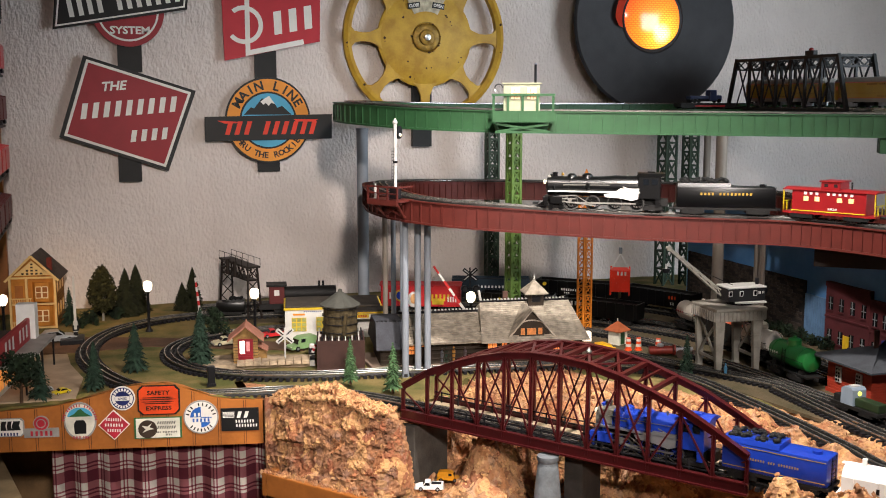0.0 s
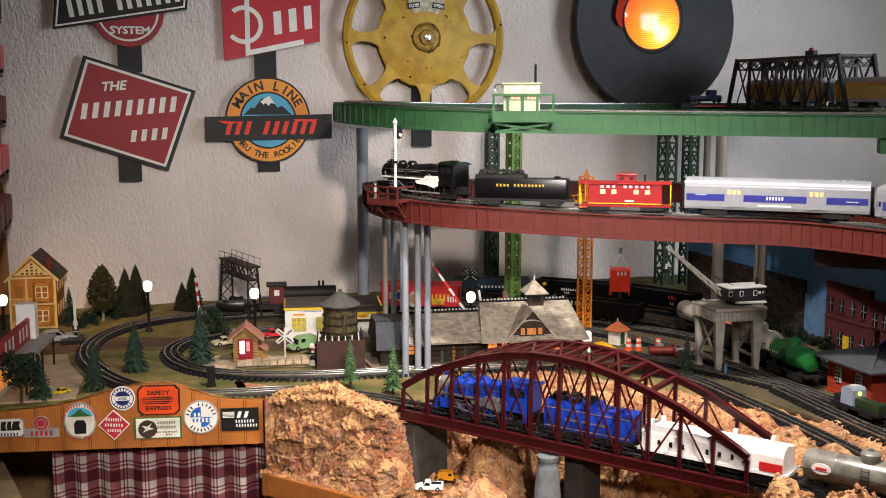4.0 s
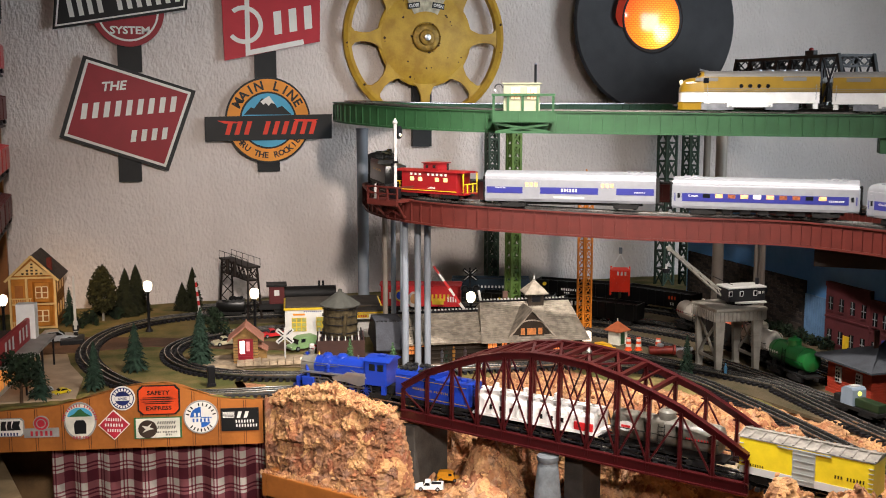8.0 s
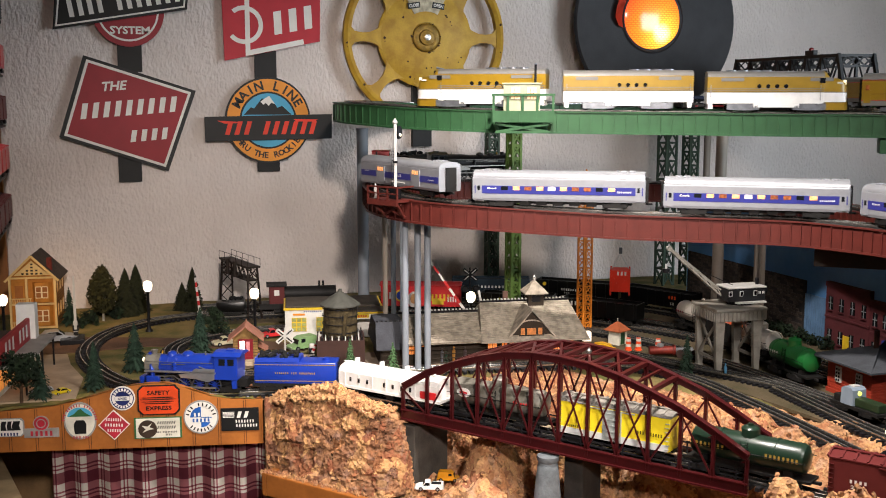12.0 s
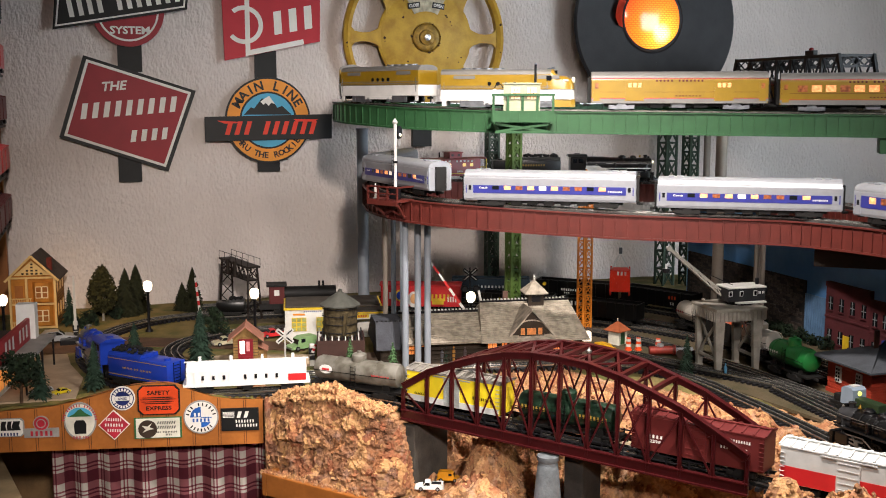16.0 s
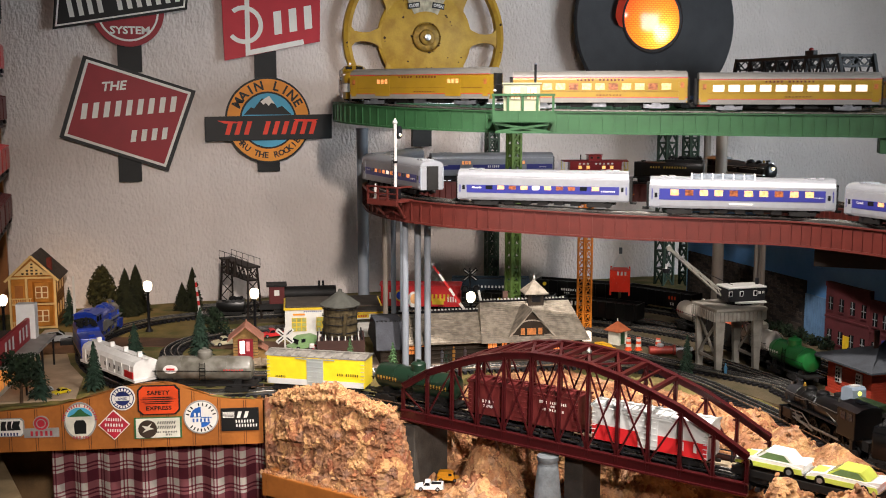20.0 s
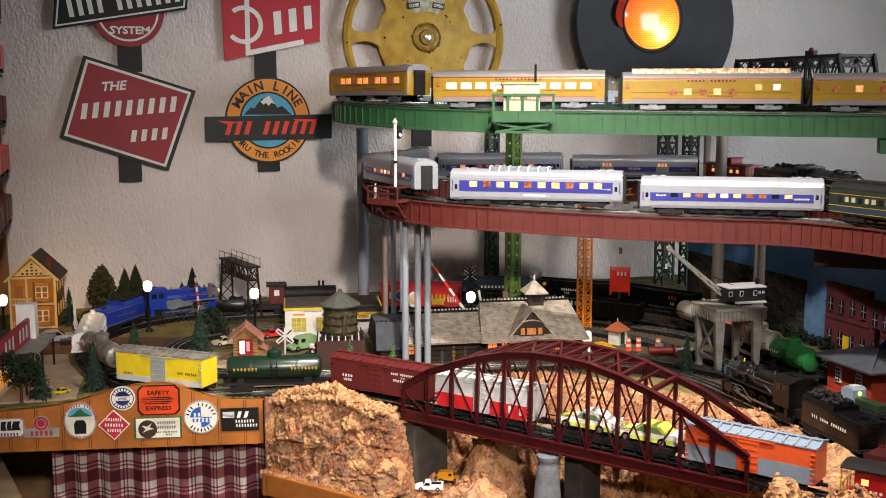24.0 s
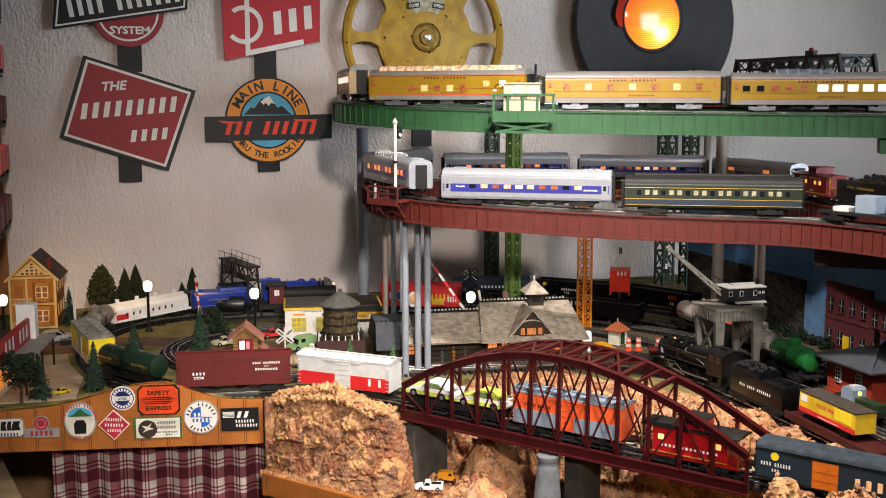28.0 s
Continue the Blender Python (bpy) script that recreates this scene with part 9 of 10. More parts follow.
for k in range(18):
    part("clapboard", box(B(), HW, HW + 0.0008, 0.0, HD, 0.006 + k * 0.008, 0.0072 + k * 0.008), dark_wood, house)
part("chimney", box(B(), HW * 0.80, HW * 0.80 + 0.014, 0.02, 0.034, HE, HR - 0.012, bev=0.0008), mat("chimney_red", "6a2a20", 0.8, 0, 0.15, 60), house)

# ---- painted backdrop along the right side ----
BX = 1.83
sky_board = mat("backdrop_sky", "4d7fb5", 0.85, 0, 0.10, 4, 0.1, 60, second="6f9cc8")
brick_red = mat("backdrop_brick", "57262a", 0.85, 0, 0.12, 20, 0.2)
brick_dark = mat("backdrop_dark_brick", "2b2725", 0.9, 0, 0.2, 40, 0.3)
bd = thing("backdrop", pose(BX, 0, 0.934), "painted scenery board with blue sky and brick buildings", "backdrop", kind="structure")
part("sky_panel", box(B(), 0, 0.012, 0.9, 3.05, 0, 0.345), sky_board, bd)
cl = mat("cloud_paint", "a9b3bd", 0.9, 0, 0.15, 40)
for y, z, w in ((2.02, 0.285, 0.05), (1.93, 0.235, 0.04), (2.22, 0.30, 0.06), (1.75, 0.27, 0.06), (2.5, 0.29, 0.06)):
    part("cloud", prism(B(), [(w * math.cos(q) * (1 + 0.2 * math.sin(5 * q)), w * 0.38 * math.sin(q) * (1 + 0.25 * math.cos(3 * q))) for q in [2 * math.pi * i / 22 for i in range(22)]], 0, 0.0008, Matrix.Translation((-0.001, y, z)) @ Matrix(((0, 0, -1, 0), (-1, 0, 0, 0), (0, 1, 0, 0), (0, 0, 0, 1)))), cl, bd)
dk = part("dark_brick_building", box(B(), -0.004, 0, 2.43, 3.04, 0, 0.165), brick_dark, bd, "dark painted brick wall")
for j in range(20):
    for i in range(20):
        y = 2.44 + i * 0.03 + (0.015 if j % 2 else 0)
        if y < 3.01 and (i * 7 + j * 3) % 5:
            part("brick", box(B(), -0.0055, -0.004, y, y + 0.026, 0.004 + j * 0.008, 0.0105 + j * 0.008), mat("brick_lit", "3f3630", 0.9, 0, 0.2, 60, loose=0.3), dk)
silo = part("corrugated_panel", box(B(), -0.004, 0, 2.345, 2.43, 0, 0.13), mat("corrugated_blue", "5f7f9f", 0.6, 0.2, 0.1, 30), bd)
for i in range(9):
    part("corrugation", rod(B(), (-0.004, 2.35 + i * 0.0095, 0), (-0.004, 2.35 + i * 0.0095, 0.13), 0.0028, n=8), mat("corrugated_blue"), silo)


def brick_front(y0, y1, h, cols):
    b = part("brick_building", box(B(), -0.010, 0, y0, y1, 0, h), brick_red, bd, "dark red brick factory front")
    part("parapet", box(B(), -0.013, -0.010, y0, y1, h - 0.012, h), brick_red, b)
    part("belt_course", box(B(), -0.0125, -0.010, y0, y1, h * 0.48, h * 0.48 + 0.005), brick_red, b)
    n = int((y1 - y0) / 0.036)
    for i in range(n):
        yc = y0 + (i + 0.5) * (y1 - y0) / n
        for z0 in (0.022, h * 0.60):
            w = part("window", box(B(), -0.0115, -0.010, yc - 0.008, yc + 0.008, z0, z0 + 0.034), dark_glass, b)
            part("muntin", box(B(), -0.0125, -0.0113, yc - 0.0008, yc + 0.0008, z0, z0 + 0.034), mat("window_grey", "8a8c8e", 0.6), w)
            part("muntin", box(B(), -0.0125, -0.0113, yc - 0.008, yc + 0.008, z0 + 0.016, z0 + 0.018), mat("window_grey"), w)
            part("window_sill", box(B(), -0.014, -0.010, yc - 0.010, yc + 0.010, z0 - 0.004, z0), brick_red, b)
    return b


f1 = brick_front(2.165, 2.335, 0.180, 3)
f2 = brick_front(1.0, 2.163, 0.160, 6)
part("yellow_door", box(B(), -0.0135, -0.012, 2.235, 2.258, 0.0, 0.05), trim_yellow, f1)
part("blue_awning", box(B(), -0.035, -0.013, 2.02, 2.09, 0.052, 0.074), mat("awning_blue", "24389a", 0.6), f2)
for i in range(5):
    part("awning_stripe", box(B(), -0.0365, -0.035, 2.027 + i * 0.012, 2.031 + i * 0.012, 0.054, 0.070), white_steel, f2)
for k in range(7):
    leafy(BX - 0.028, 2.30 + 0.055 * k, 0.034, 0.02, leaf_dark, "low brown-green hedge along the backdrop", seed=60 + k, low=0.0, count=360)

# ---- switch tower and its surroundings ----
tw_red = mat("tower_red", "9a3420", 0.7, 0, 0.12, 30, 0.2)
tw = thing("switch_tower", pose(1.551, 1.899, 0.936), "red brick switch tower house with a dark overhanging roof", "building")
part("wall_shell", box(B(), 0.0, 0.17, -0.071, 0.071, 0, 0.084), tw_red, tw)
part("plinth", box(B(), -0.003, 0.173, -0.074, 0.074, 0, 0.010), tw_red, tw)
for k_ in range(11):
    part("brick_course", box(B(), -0.0008, 0.1708, -0.0718, 0.0718, 0.013 + k_ * 0.006, 0.0170 + k_ * 0.006), tw_red, tw)
bm = B()
Rf = [(-0.026, -0.099, 0.083), (0.196, -0.099, 0.083), (0.196, 0.099, 0.083), (-0.026, 0.099, 0.083), (0.06, -0.02, 0.122), (0.11, 0.02, 0.122)]
vv = [bm.verts.new(q) for q in Rf]
for f in ((0, 1, 5, 4), (1, 2, 5), (2, 3, 4, 5), (3, 0, 4), (3, 2, 1, 0)):
    bm.faces.new([vv[i] for i in f])
part("roof", bm, mat("tower_roof_dark", "3a3d42", 0.8, 0, 0.12, 40, 0.3), tw)
part("eave_board", box(B(), -0.027, 0.197, -0.100, 0.100, 0.0795, 0.0835), mat("tower_roof_dark"), tw)
part("chimney_pipe", rod(B(), (0.05, -0.02, 0.10), (0.05, -0.02, 0.155), 0.006, n=10), mat("pipe_brown", "3d2620", 0.7), tw)


def tower_window(m, w=0.019, h=0.035):
    fr = part("window_frame", box(B(), -w / 2, w / 2, -0.003, 0, 0, h), white_steel, tw, m=m)
    for i in range(2):
        for j in range(4):
            part("pane", box(B(), -w / 2 + 0.003 + i * (w - 0.004) / 2, -w / 2 + (i + 1) * (w - 0.004) / 2, -0.0042, -0.0028, 0.003 + j * (h - 0.004) / 4, (j + 1) * (h - 0.004) / 4), dark_glass, fr)


tower_window(pose(-0.0008, 0.033, 0.030, 0, 0, -90))
tower_window(pose(-0.0008, -0.034, 0.030, 0, 0, -90))
tower_window(pose(0.05, -0.0718, 0.030))
tower_window(pose(0.11, -0.0718, 0.030))

swt = thing("switcher_locomotive", pose(1.470, 1.762, LOW, 0, 0, 95) @ Matrix.Scale(0.72, 4), "small dark green switcher with a blue-grey lit cab", "locomotive")
trucks(swt, (-0.045, 0.045), None, 0.03)
part("frame", box(B(), -0.09, 0.09, -0.027, 0.027, 0.012, 0.022, bev=0.001), frame_black, swt)
part("hood", box(B(), -0.085, 0.005, -0.018, 0.018, 0.022, 0.046, bev=0.003), mat("switcher_green", "25331f", 0.45), swt)
part("rear_hood", box(B(), 0.052, 0.085, -0.02, 0.02, 0.022, 0.042, bev=0.003), frame_black, swt)
cb = part("cab", prism(B(), [(0.004, 0.022), (0.052, 0.022), (0.050, 0.066), (0.040, 0.073), (0.014, 0.073), (0.006, 0.066)], -0.025, 0.025, pose(0, 0, 0, 90, 0, 0)), slate, swt)
part("cab_window", rod(B(), (0.003, 0.0, 0.056), (0.0065, 0.0, 0.056), 0.0065, n=14), mat("yellow_light", "e8e880", 0.3, 0, 0, 30, 0, glow="d8e060", power=1.3), cb)
part("roof_panel", box(B(), 0.016, 0.036, -0.012, 0.012, 0.0731, 0.076), white_steel, cb)
dw_ = thing("dwarf_signal", pose(1.432, 1.585, 0.936, 0, 0, 0), "low trackside signal with a red and a green light", "signal")
part("case", box(B(), -0.012, 0.012, -0.008, 0.008, 0, 0.036, bev=0.002), iron, dw_)
part("red_lens", rod(B(), (-0.007, -0.0085, 0.027), (-0.007, -0.0075, 0.027), 0.0038, n=12), mat("red_light", "ff6050", 0.3, 0, 0, 30, 0, glow="ff2a20", power=8), dw_)
part("green_lens", rod(B(), (0.004, -0.0085, 0.027), (0.004, -0.0075, 0.027), 0.0038, n=12), mat("green_light", "80ffb0", 0.3, 0, 0, 30, 0, glow="50ff90", power=8), dw_)
part("base", box(B(), -0.03, 0.03, -0.014, 0.014, 0, 0.006), frame_black, dw_)

# ---- gantry crane ----
cr_grey = mat("crane_grey", "8f8b82", 0.45, 0, 0.12, 40, 0.2)
cr_dark = mat("crane_shadow_grey", "8c877d", 0.6, 0, 0.12, 40, 0.2)
gc = thing("gantry_crane", pose(1.447, 2.215, 0.937, 0, 0, -3), "grey gantry crane straddling the track with a black cab", "crane")
k = 0.054
for sx in (-1, 1):
    for sy in (-1, 1):
        part("leg", prism(B(), [(-0.0135, 0.142), (0.0135, 0.142), (0.006, 0.0), (-0.006, 0.0)], -0.0055, 0.0055, Matrix.Translation((sx * (k - 0.004), sy * (k - 0.008), 0)) @ Matrix.Rotation(radians(90), 4, "X")), cr_grey, gc)
        part("shoe", box(B(), sx * (k - 0.004) - 0.008, sx * (k - 0.004) + 0.008, sy * (k - 0.008) - 0.0075, sy * (k - 0.008) + 0.0075, 0, 0.006, bev=0.001), cr_grey, gc)
        for z in (0.03, 0.06, 0.09):
            part("leg_step", box(B(), sx * (k - 0.004) - 0.0068 - 0.053 * z, sx * (k - 0.004) + 0.0068 + 0.053 * z, sy * (k - 0.008) - 0.0062, sy * (k - 0.008) + 0.0062, z, z + 0.0016), cr_dark, gc)
for s in (-1, 1):
    part("skirt", box(B(), -k - 0.012, k + 0.012, s * k - 0.003, s * k + 0.003, 0.128, 0.152), cr_grey, gc)
    part("skirt", box(B(), s * (k + 0.010) - 0.003, s * (k + 0.010) + 0.003, -k, k, 0.128, 0.152), cr_grey, gc)
    for i in range(11):
        x = -k + i * 0.0108
        part("skirt_rib", box(B(), x - 0.001, x + 0.001, s * (k + 0.003), s * (k + 0.006), 0.129, 0.151), cr_dark, gc)
        part("skirt_rib", box(B(), s * (k + 0.013), s * (k + 0.016), x - 0.001, x + 0.001, 0.129, 0.151), cr_dark, gc)
    part("side_brace", beam(B(), (s * k, -k + 0.01, 0.035), (s * k, k - 0.012, 0.125), 0.004, 0.006), cr_grey, gc)
    part("side_brace", beam(B(), (s * k, k - 0.01, 0.035), (s * k, -k + 0.012, 0.125), 0.004, 0.006), cr_grey, gc)
    part("side_tie", beam(B(), (s * k, -k + 0.01, 0.035), (s * k, k - 0.01, 0.035), 0.004, 0.007), cr_grey, gc)
part("table", box(B(), -k - 0.014, k + 0.014, -k - 0.008, k + 0.008, 0.152, 0.160, bev=0.002), cr_dark, gc)
GT = Matrix.Translation((0, 0, 0.022)) @ Matrix.Scale(0.92, 4)
part("turntable", lathe(B(), [(0.035, 0.150), (0.035, 0.155), (0.028, 0.160), (0.001, 0.160)], 24, pose(0.03, 0, 0)), iron, gc, m=GT)
part("walkway", box(B(), 0.0, 0.085, -0.042, -0.030, 0.156, 0.160), white_steel, gc, m=GT)
cabm = mat("crane_cab_black", "1b1b1d", 0.4, 0, 0.1, 40)
cabn = part("cab", box(B(), -0.020, 0.088, -0.030, 0.030, 0.160, 0.194, bev=0.002), cabm, gc, m=GT)
part("cab_roof", box(B(), -0.022, 0.090, -0.033, 0.033, 0.194, 0.199, bev=0.002), white_steel, cabn)
for x in (-0.014, 0.018, 0.058):
    part("cab_window", box(B(), x - 0.005, x + 0.005, -0.0312, -0.030, 0.174, 0.188), white_steel, cabn)
    part("cab_pane", box(B(), x - 0.0036, x + 0.0036, -0.0318, -0.0311, 0.1755, 0.1865), dark_glass, cabn)
writing("lettering", "### ###", 0.007, off_white, cabn, pose(0.076, -0.0306, 0.182, 90, 0, 0), 0.018)
part("stack_pipe", rod(B(), (0.08, 0.0, 0.198), (0.08, 0.0, 0.215), 0.005, n=10), iron, cabn)
part("winch_drum", rod(B(), (0.088, -0.02, 0.185), (0.088, 0.02, 0.185), 0.013, n=16), iron, cabn)
tipx, tipz = -0.178, 0.303
bsx, bsz = -0.030, 0.182
bm = B()
for s in (-1, 1):
    for dz in (-0.005, 0.005):
        beam(bm, (bsx, s * 0.010, bsz + dz * 1.5), (tipx, s * 0.004, tipz + dz * 0.6), 0.0026, 0.0030)
for i in range(12):
    f, g = i / 12, (i + 1) / 12
    for s in (-1, 1):
        ka, kb = 1 if i % 2 else -1, -1 if i % 2 else 1
        beam(bm, (bsx + (tipx - bsx) * f, s * (0.010 - 0.006 * f), bsz + (tipz - bsz) * f + ka * 0.005), (bsx + (tipx - bsx) * g, s * (0.010 - 0.006 * g), bsz + (tipz - bsz) * g + kb * 0.005), 0.0016, 0.0022)
    beam(bm, (bsx + (tipx - bsx) * f, -0.010 + 0.006 * f, bsz + (tipz - bsz) * f - 0.005), (bsx + (tipx - bsx) * g, 0.010 - 0.006 * g, bsz + (tipz - bsz) * g - 0.005), 0.0018, 0.0024)
part("boom", bm, cr_grey, gc, m=GT)
part("boom_sheave", rod(B(), (tipx, -0.006, tipz), (tipx, 0.006, tipz), 0.0065, n=16), cr_grey, gc, m=GT)
part("stay_cable", rod(B(), (0.01, 0, 0.199), (tipx * 0.55, 0, 0.246), 0.001, n=5), iron, gc, m=GT)
part("hoist_cable", rod(B(), (tipx - 0.006, 0, tipz), (tipx - 0.006, 0, tipz - 0.045), 0.0007, n=5), iron, gc, m=GT)
mg = part("magnet", rod(B(), (tipx - 0.006, 0, tipz - 0.062), (tipx - 0.006, 0, tipz - 0.052), 0.010, n=18), iron, gc, m=GT)
part("magnet_hook", rod(B(), (tipx - 0.006, 0, tipz - 0.052), (tipx - 0.006, 0, tipz - 0.040), 0.003, n=8), white_steel, gc, m=GT)

# ---- orange tower crane with a hanging red container ----
oc_m = mat("crane_orange", "d9812a", 0.5, 0, 0.1, 40)
oc = thing("tower_crane", pose(1.302, 2.7154, 0.937, 0, 0, 10), "orange lattice tower crane with a jib", "crane")
OH, w = 0.436, 0.0135
for sx in (-1, 1):
    for sy in (-1, 1):
        part("leg", box(B(), sx * w - 0.0022, sx * w + 0.0022, sy * w - 0.0022, sy * w + 0.0022, 0, OH), oc_m, oc)
n = 17
for i in range(n):
    z0, z1 = OH * i / n, OH * (i + 1) / n
    for p_, q_ in (((-w, -w), (w, -w)), ((w, -w), (w, w)), ((w, w), (-w, w)), ((-w, w), (-w, -w))):
        part("lacing", beam(B(), (*p_, z0), (*q_, z1), 0.0018, 0.0026), oc_m, oc)
        part("lacing", beam(B(), (*p_, z1), (*q_, z1), 0.0018, 0.0026), oc_m, oc)
part("peak", lathe(B(), [(0.012, OH), (0.006, OH + 0.012), (0.001, OH + 0.022)], 4), oc_m, oc)
jib = B()
for dy, dz in ((-0.009, 0), (0.009, 0), (0, 0.016)):
    beam(jib, (-0.07, dy, 0.372 + dz), (0.235, dy, 0.372 + dz), 0.0025, 0.0025)
for i in range(14):
    x = -0.07 + i * 0.0218
    beam(jib, (x, -0.009, 0.372), (x + 0.0109, 0, 0.388), 0.0015, 0.002)
    beam(jib, (x + 0.0109, 0, 0.388), (x + 0.0218, 0.009, 0.372), 0.0015, 0.002)
part("jib", jib, oc_m, oc, m=Matrix.Rotation(radians(20), 4, "Z"))
part("hoist_line", rod(B(), (0.166, 0.057, 0.215), (0.166, 0.057, 0.372), 0.0006, n=5), white_steel, oc)
cargo = thing("cargo_container", pose(1.457, 2.800, 1.020, 0, 0, -28) @ Matrix.Scale(1.22, 4), "bright red cargo container hanging on chains", "container")
c_red = mat("container_red", "d63018", 0.45, 0, 0.06, 40)
part("shell", box(B(), -0.022, 0.022, -0.027, 0.027, 0.008, 0.060, bev=0.001), c_red, cargo)
for s in (-1, 1):
    for q in (-1, 1):
        part("corner_post", box(B(), s * 0.022 - 0.002, s * 0.022 + 0.002, q * 0.027 - 0.002, q * 0.027 + 0.002, 0, 0.062), c_red, cargo)
    part("side_brace", beam(B(), (-0.02, s * 0.0275, 0.05), (0, s * 0.0275, 0.012), 0.002, 0.003), c_red, cargo)
    part("side_brace", beam(B(), (0.02, s * 0.0275, 0.05), (0, s * 0.0275, 0.012), 0.002, 0.003), c_red, cargo)
    part("chain", rod(B(), (s * 0.020, 0.0, 0.061), (0, 0, 0.098), 0.0011, n=5), white_steel, cargo)
writing("lettering", "###", 0.009, white_steel, cargo, pose(0.004, -0.0278, 0.053, 90, 0, 0), 0.026)
part("hook_block", box(B(), -0.004, 0.004, -0.003, 0.003, 0.097, 0.112, bev=0.001), mat("hook_grey", "55585c", 0.4, 0.5), cargo)

# ---- parked cars on the back lines and sidings ----
sid = Path([(0.30, 3.19), (0.6, 3.17), (0.9, 3.09), (1.2, 2.94), (1.42, 2.72), (1.56, 2.46), (1.60, 2.1), (1.61, 1.5)])
back = Path([(0.30, 3.37), (0.7, 3.355), (1.0, 3.30), (1.3, 3.20), (1.52, 3.03), (1.66, 2.82), (1.72, 2.55)])
track("track_siding_d", back, 0, back.end(), LOW - 0.0004, "storage track along the wall")


def park(t, path, s, flip=False):
    a_, b_ = path.at(s - 0.06), path.at(s + 0.06)
    c_ = (a_ + b_) / 2
    t.matrix_world = pose(c_[0], c_[1], LOW, 0, 0, math.degrees(math.atan2(b_[1] - a_[1], b_[0] - a_[0])) + (180 if flip else 0))
    return t


def gondola(L, label, body, texts=(), load=None):
    t = car_base("gondola_car", L, label, "gondola car")
    part("floor_plate", box(B(), -L / 2, L / 2, -0.029, 0.029, 0.016, 0.020), body, t)
    for s in (-1, 1):
        part("side_wall", box(B(), -L / 2, L / 2, s * 0.029 - 0.0012, s * 0.029 + 0.0012, 0.016, 0.062), body, t)
        part("end_wall", box(B(), s * L / 2 - 0.0012, s * L / 2 + 0.0012, -0.029, 0.029, 0.016, 0.062), body, t)
        for i in range(9):
            x = -L / 2 + 0.01 + i * (L - 0.02) / 8
            part("side_post", box(B(), x - 0.0015, x + 0.0015, s * 0.0302, s * 0.0322, 0.016, 0.061), body, t)
    if load:
        part("load", box(B(), -L / 2 + 0.004, L / 2 - 0.004, -0.0275, 0.0275, 0.03, 0.056, bev=0.006), load, t)
    for bt, x, z, h, w_, mt in texts:
        side_text(t, bt, x, z, 0.0335, h, mt, w_)
    return t


circus = boxcar(0.245, "bright red billboard boxcar with yellow and white art", red, red, texts=[("####", 0.085, 0.05, 0.02, 0.05, off_white), ("#####", -0.06, 0.045, 0.02, 0.06, trim_yellow), ("####", -0.095, 0.04, 0.016, 0.03, off_white)])
for s in (-1, 1):
    part("art_roundel", rod(B(), (0.06, s * 0.0295, 0.05), (0.06, s * 0.0312, 0.05), 0.018, n=24), trim_yellow, circus)
    part("art_roundel", rod(B(), (0.06, s * 0.031, 0.05), (0.06, s * 0.0320, 0.05), 0.013, n=24), royal, circus)
    part("art_flag", box(B(), -0.07, -0.035, s * 0.0303 - 0.001, s * 0.0303 + 0.001, 0.024, 0.042), trim_yellow, circus)
park(circus, sid, 0.645, True)
park(gondola(0.22, "black hopper car with a yellow name band", black, [("########", 0.0, 0.045, 0.012, 0.11, trim_yellow)], coal), sid, 0.94, True)
park(gondola(0.24, "black gondola with yellow markings", black, [("####", 0.06, 0.05, 0.012, 0.05, off_white)], coal), sid, 1.20, True)
park(gondola(0.25, "dark blue gondola with white lettering", lib_blue, [("########", 0.0, 0.036, 0.008, 0.09, off_white)], coal), back, 0.93, True)
bk = gondola(0.27, "black open hopper car with white lettering and a yellow roundel", black, [("########", 0.02, 0.036, 0.007, 0.06, off_white), ("###", 0.03, 0.026, 0.005, 0.02, off_white)], coal)
part("roundel", rod(B(), (0.105, 0.029, 0.05), (0.105, 0.0335, 0.05), 0.006, n=16), trim_yellow, bk)
park(bk, back, 1.22, True)
park(gondola(0.25, "black open hopper car with an orange mark", black, [("##", -0.06, 0.028, 0.008, 0.016, off_white), ("###", -0.06, 0.046, 0.010, 0.03, em_orange)], coal), back, 1.50, True)
tank_w = tankcar(0.22, "white tank car with red markings", col("tank_white", "c9c0b4"), texts=[("####", 0.07, 0.05, 0.006, 0.04, pink_red)])
tank_w.matrix_world = pose(1.572, 2.53, LOW, 0, 0, 92)
tank_v = tankcar(0.13, "short pale grey tank car behind the crane", col("tank_pale", "c2bcb2"))
tank_v.matrix_world = pose(1.556, 2.235, LOW, 0, 0, 92)
og = gondola(0.17, "dark gondola heaped with orange load", frame_black, (), orange)
og.matrix_world = pose(1.570, 2.40, LOW, 0, 0, 90)
gt2 = tankcar(0.165, "bright green tank car on the siding", col("tank_leaf_green", "185f2a", 0.35), texts=[("#######", 0.05, 0.052, 0.007, 0.06, off_white)])
gt2.matrix_world = pose(1.524, 2.058, LOW, 0, 0, 88)
mw = tender(0.11, "small black tender standing under the signal gantry", black, coal)
mw.matrix_world = pose(0.372, 3.19, LOW, 0, 0, -12) @ Matrix.Diagonal((0.8, 0.8, 0.62, 1))
cab2 = thing("work_caboose", pose(0, 0, 0), "dark maroon cabin car parked by the wall", "caboose")
trucks(cab2, (-0.06, 0.06))
part("deck", box(B(), -0.13, 0.11, -0.028, 0.028, 0.014, 0.030), frame_black, cab2)
part("cabin", box(B(), -0.10, -0.055, -0.026, 0.026, 0.030, 0.082, bev=0.001), ox_red, cab2)
part("cabin_roof", box(B(), -0.108, -0.047, -0.031, 0.031, 0.082, 0.088, bev=0.001), frame_black, cab2)
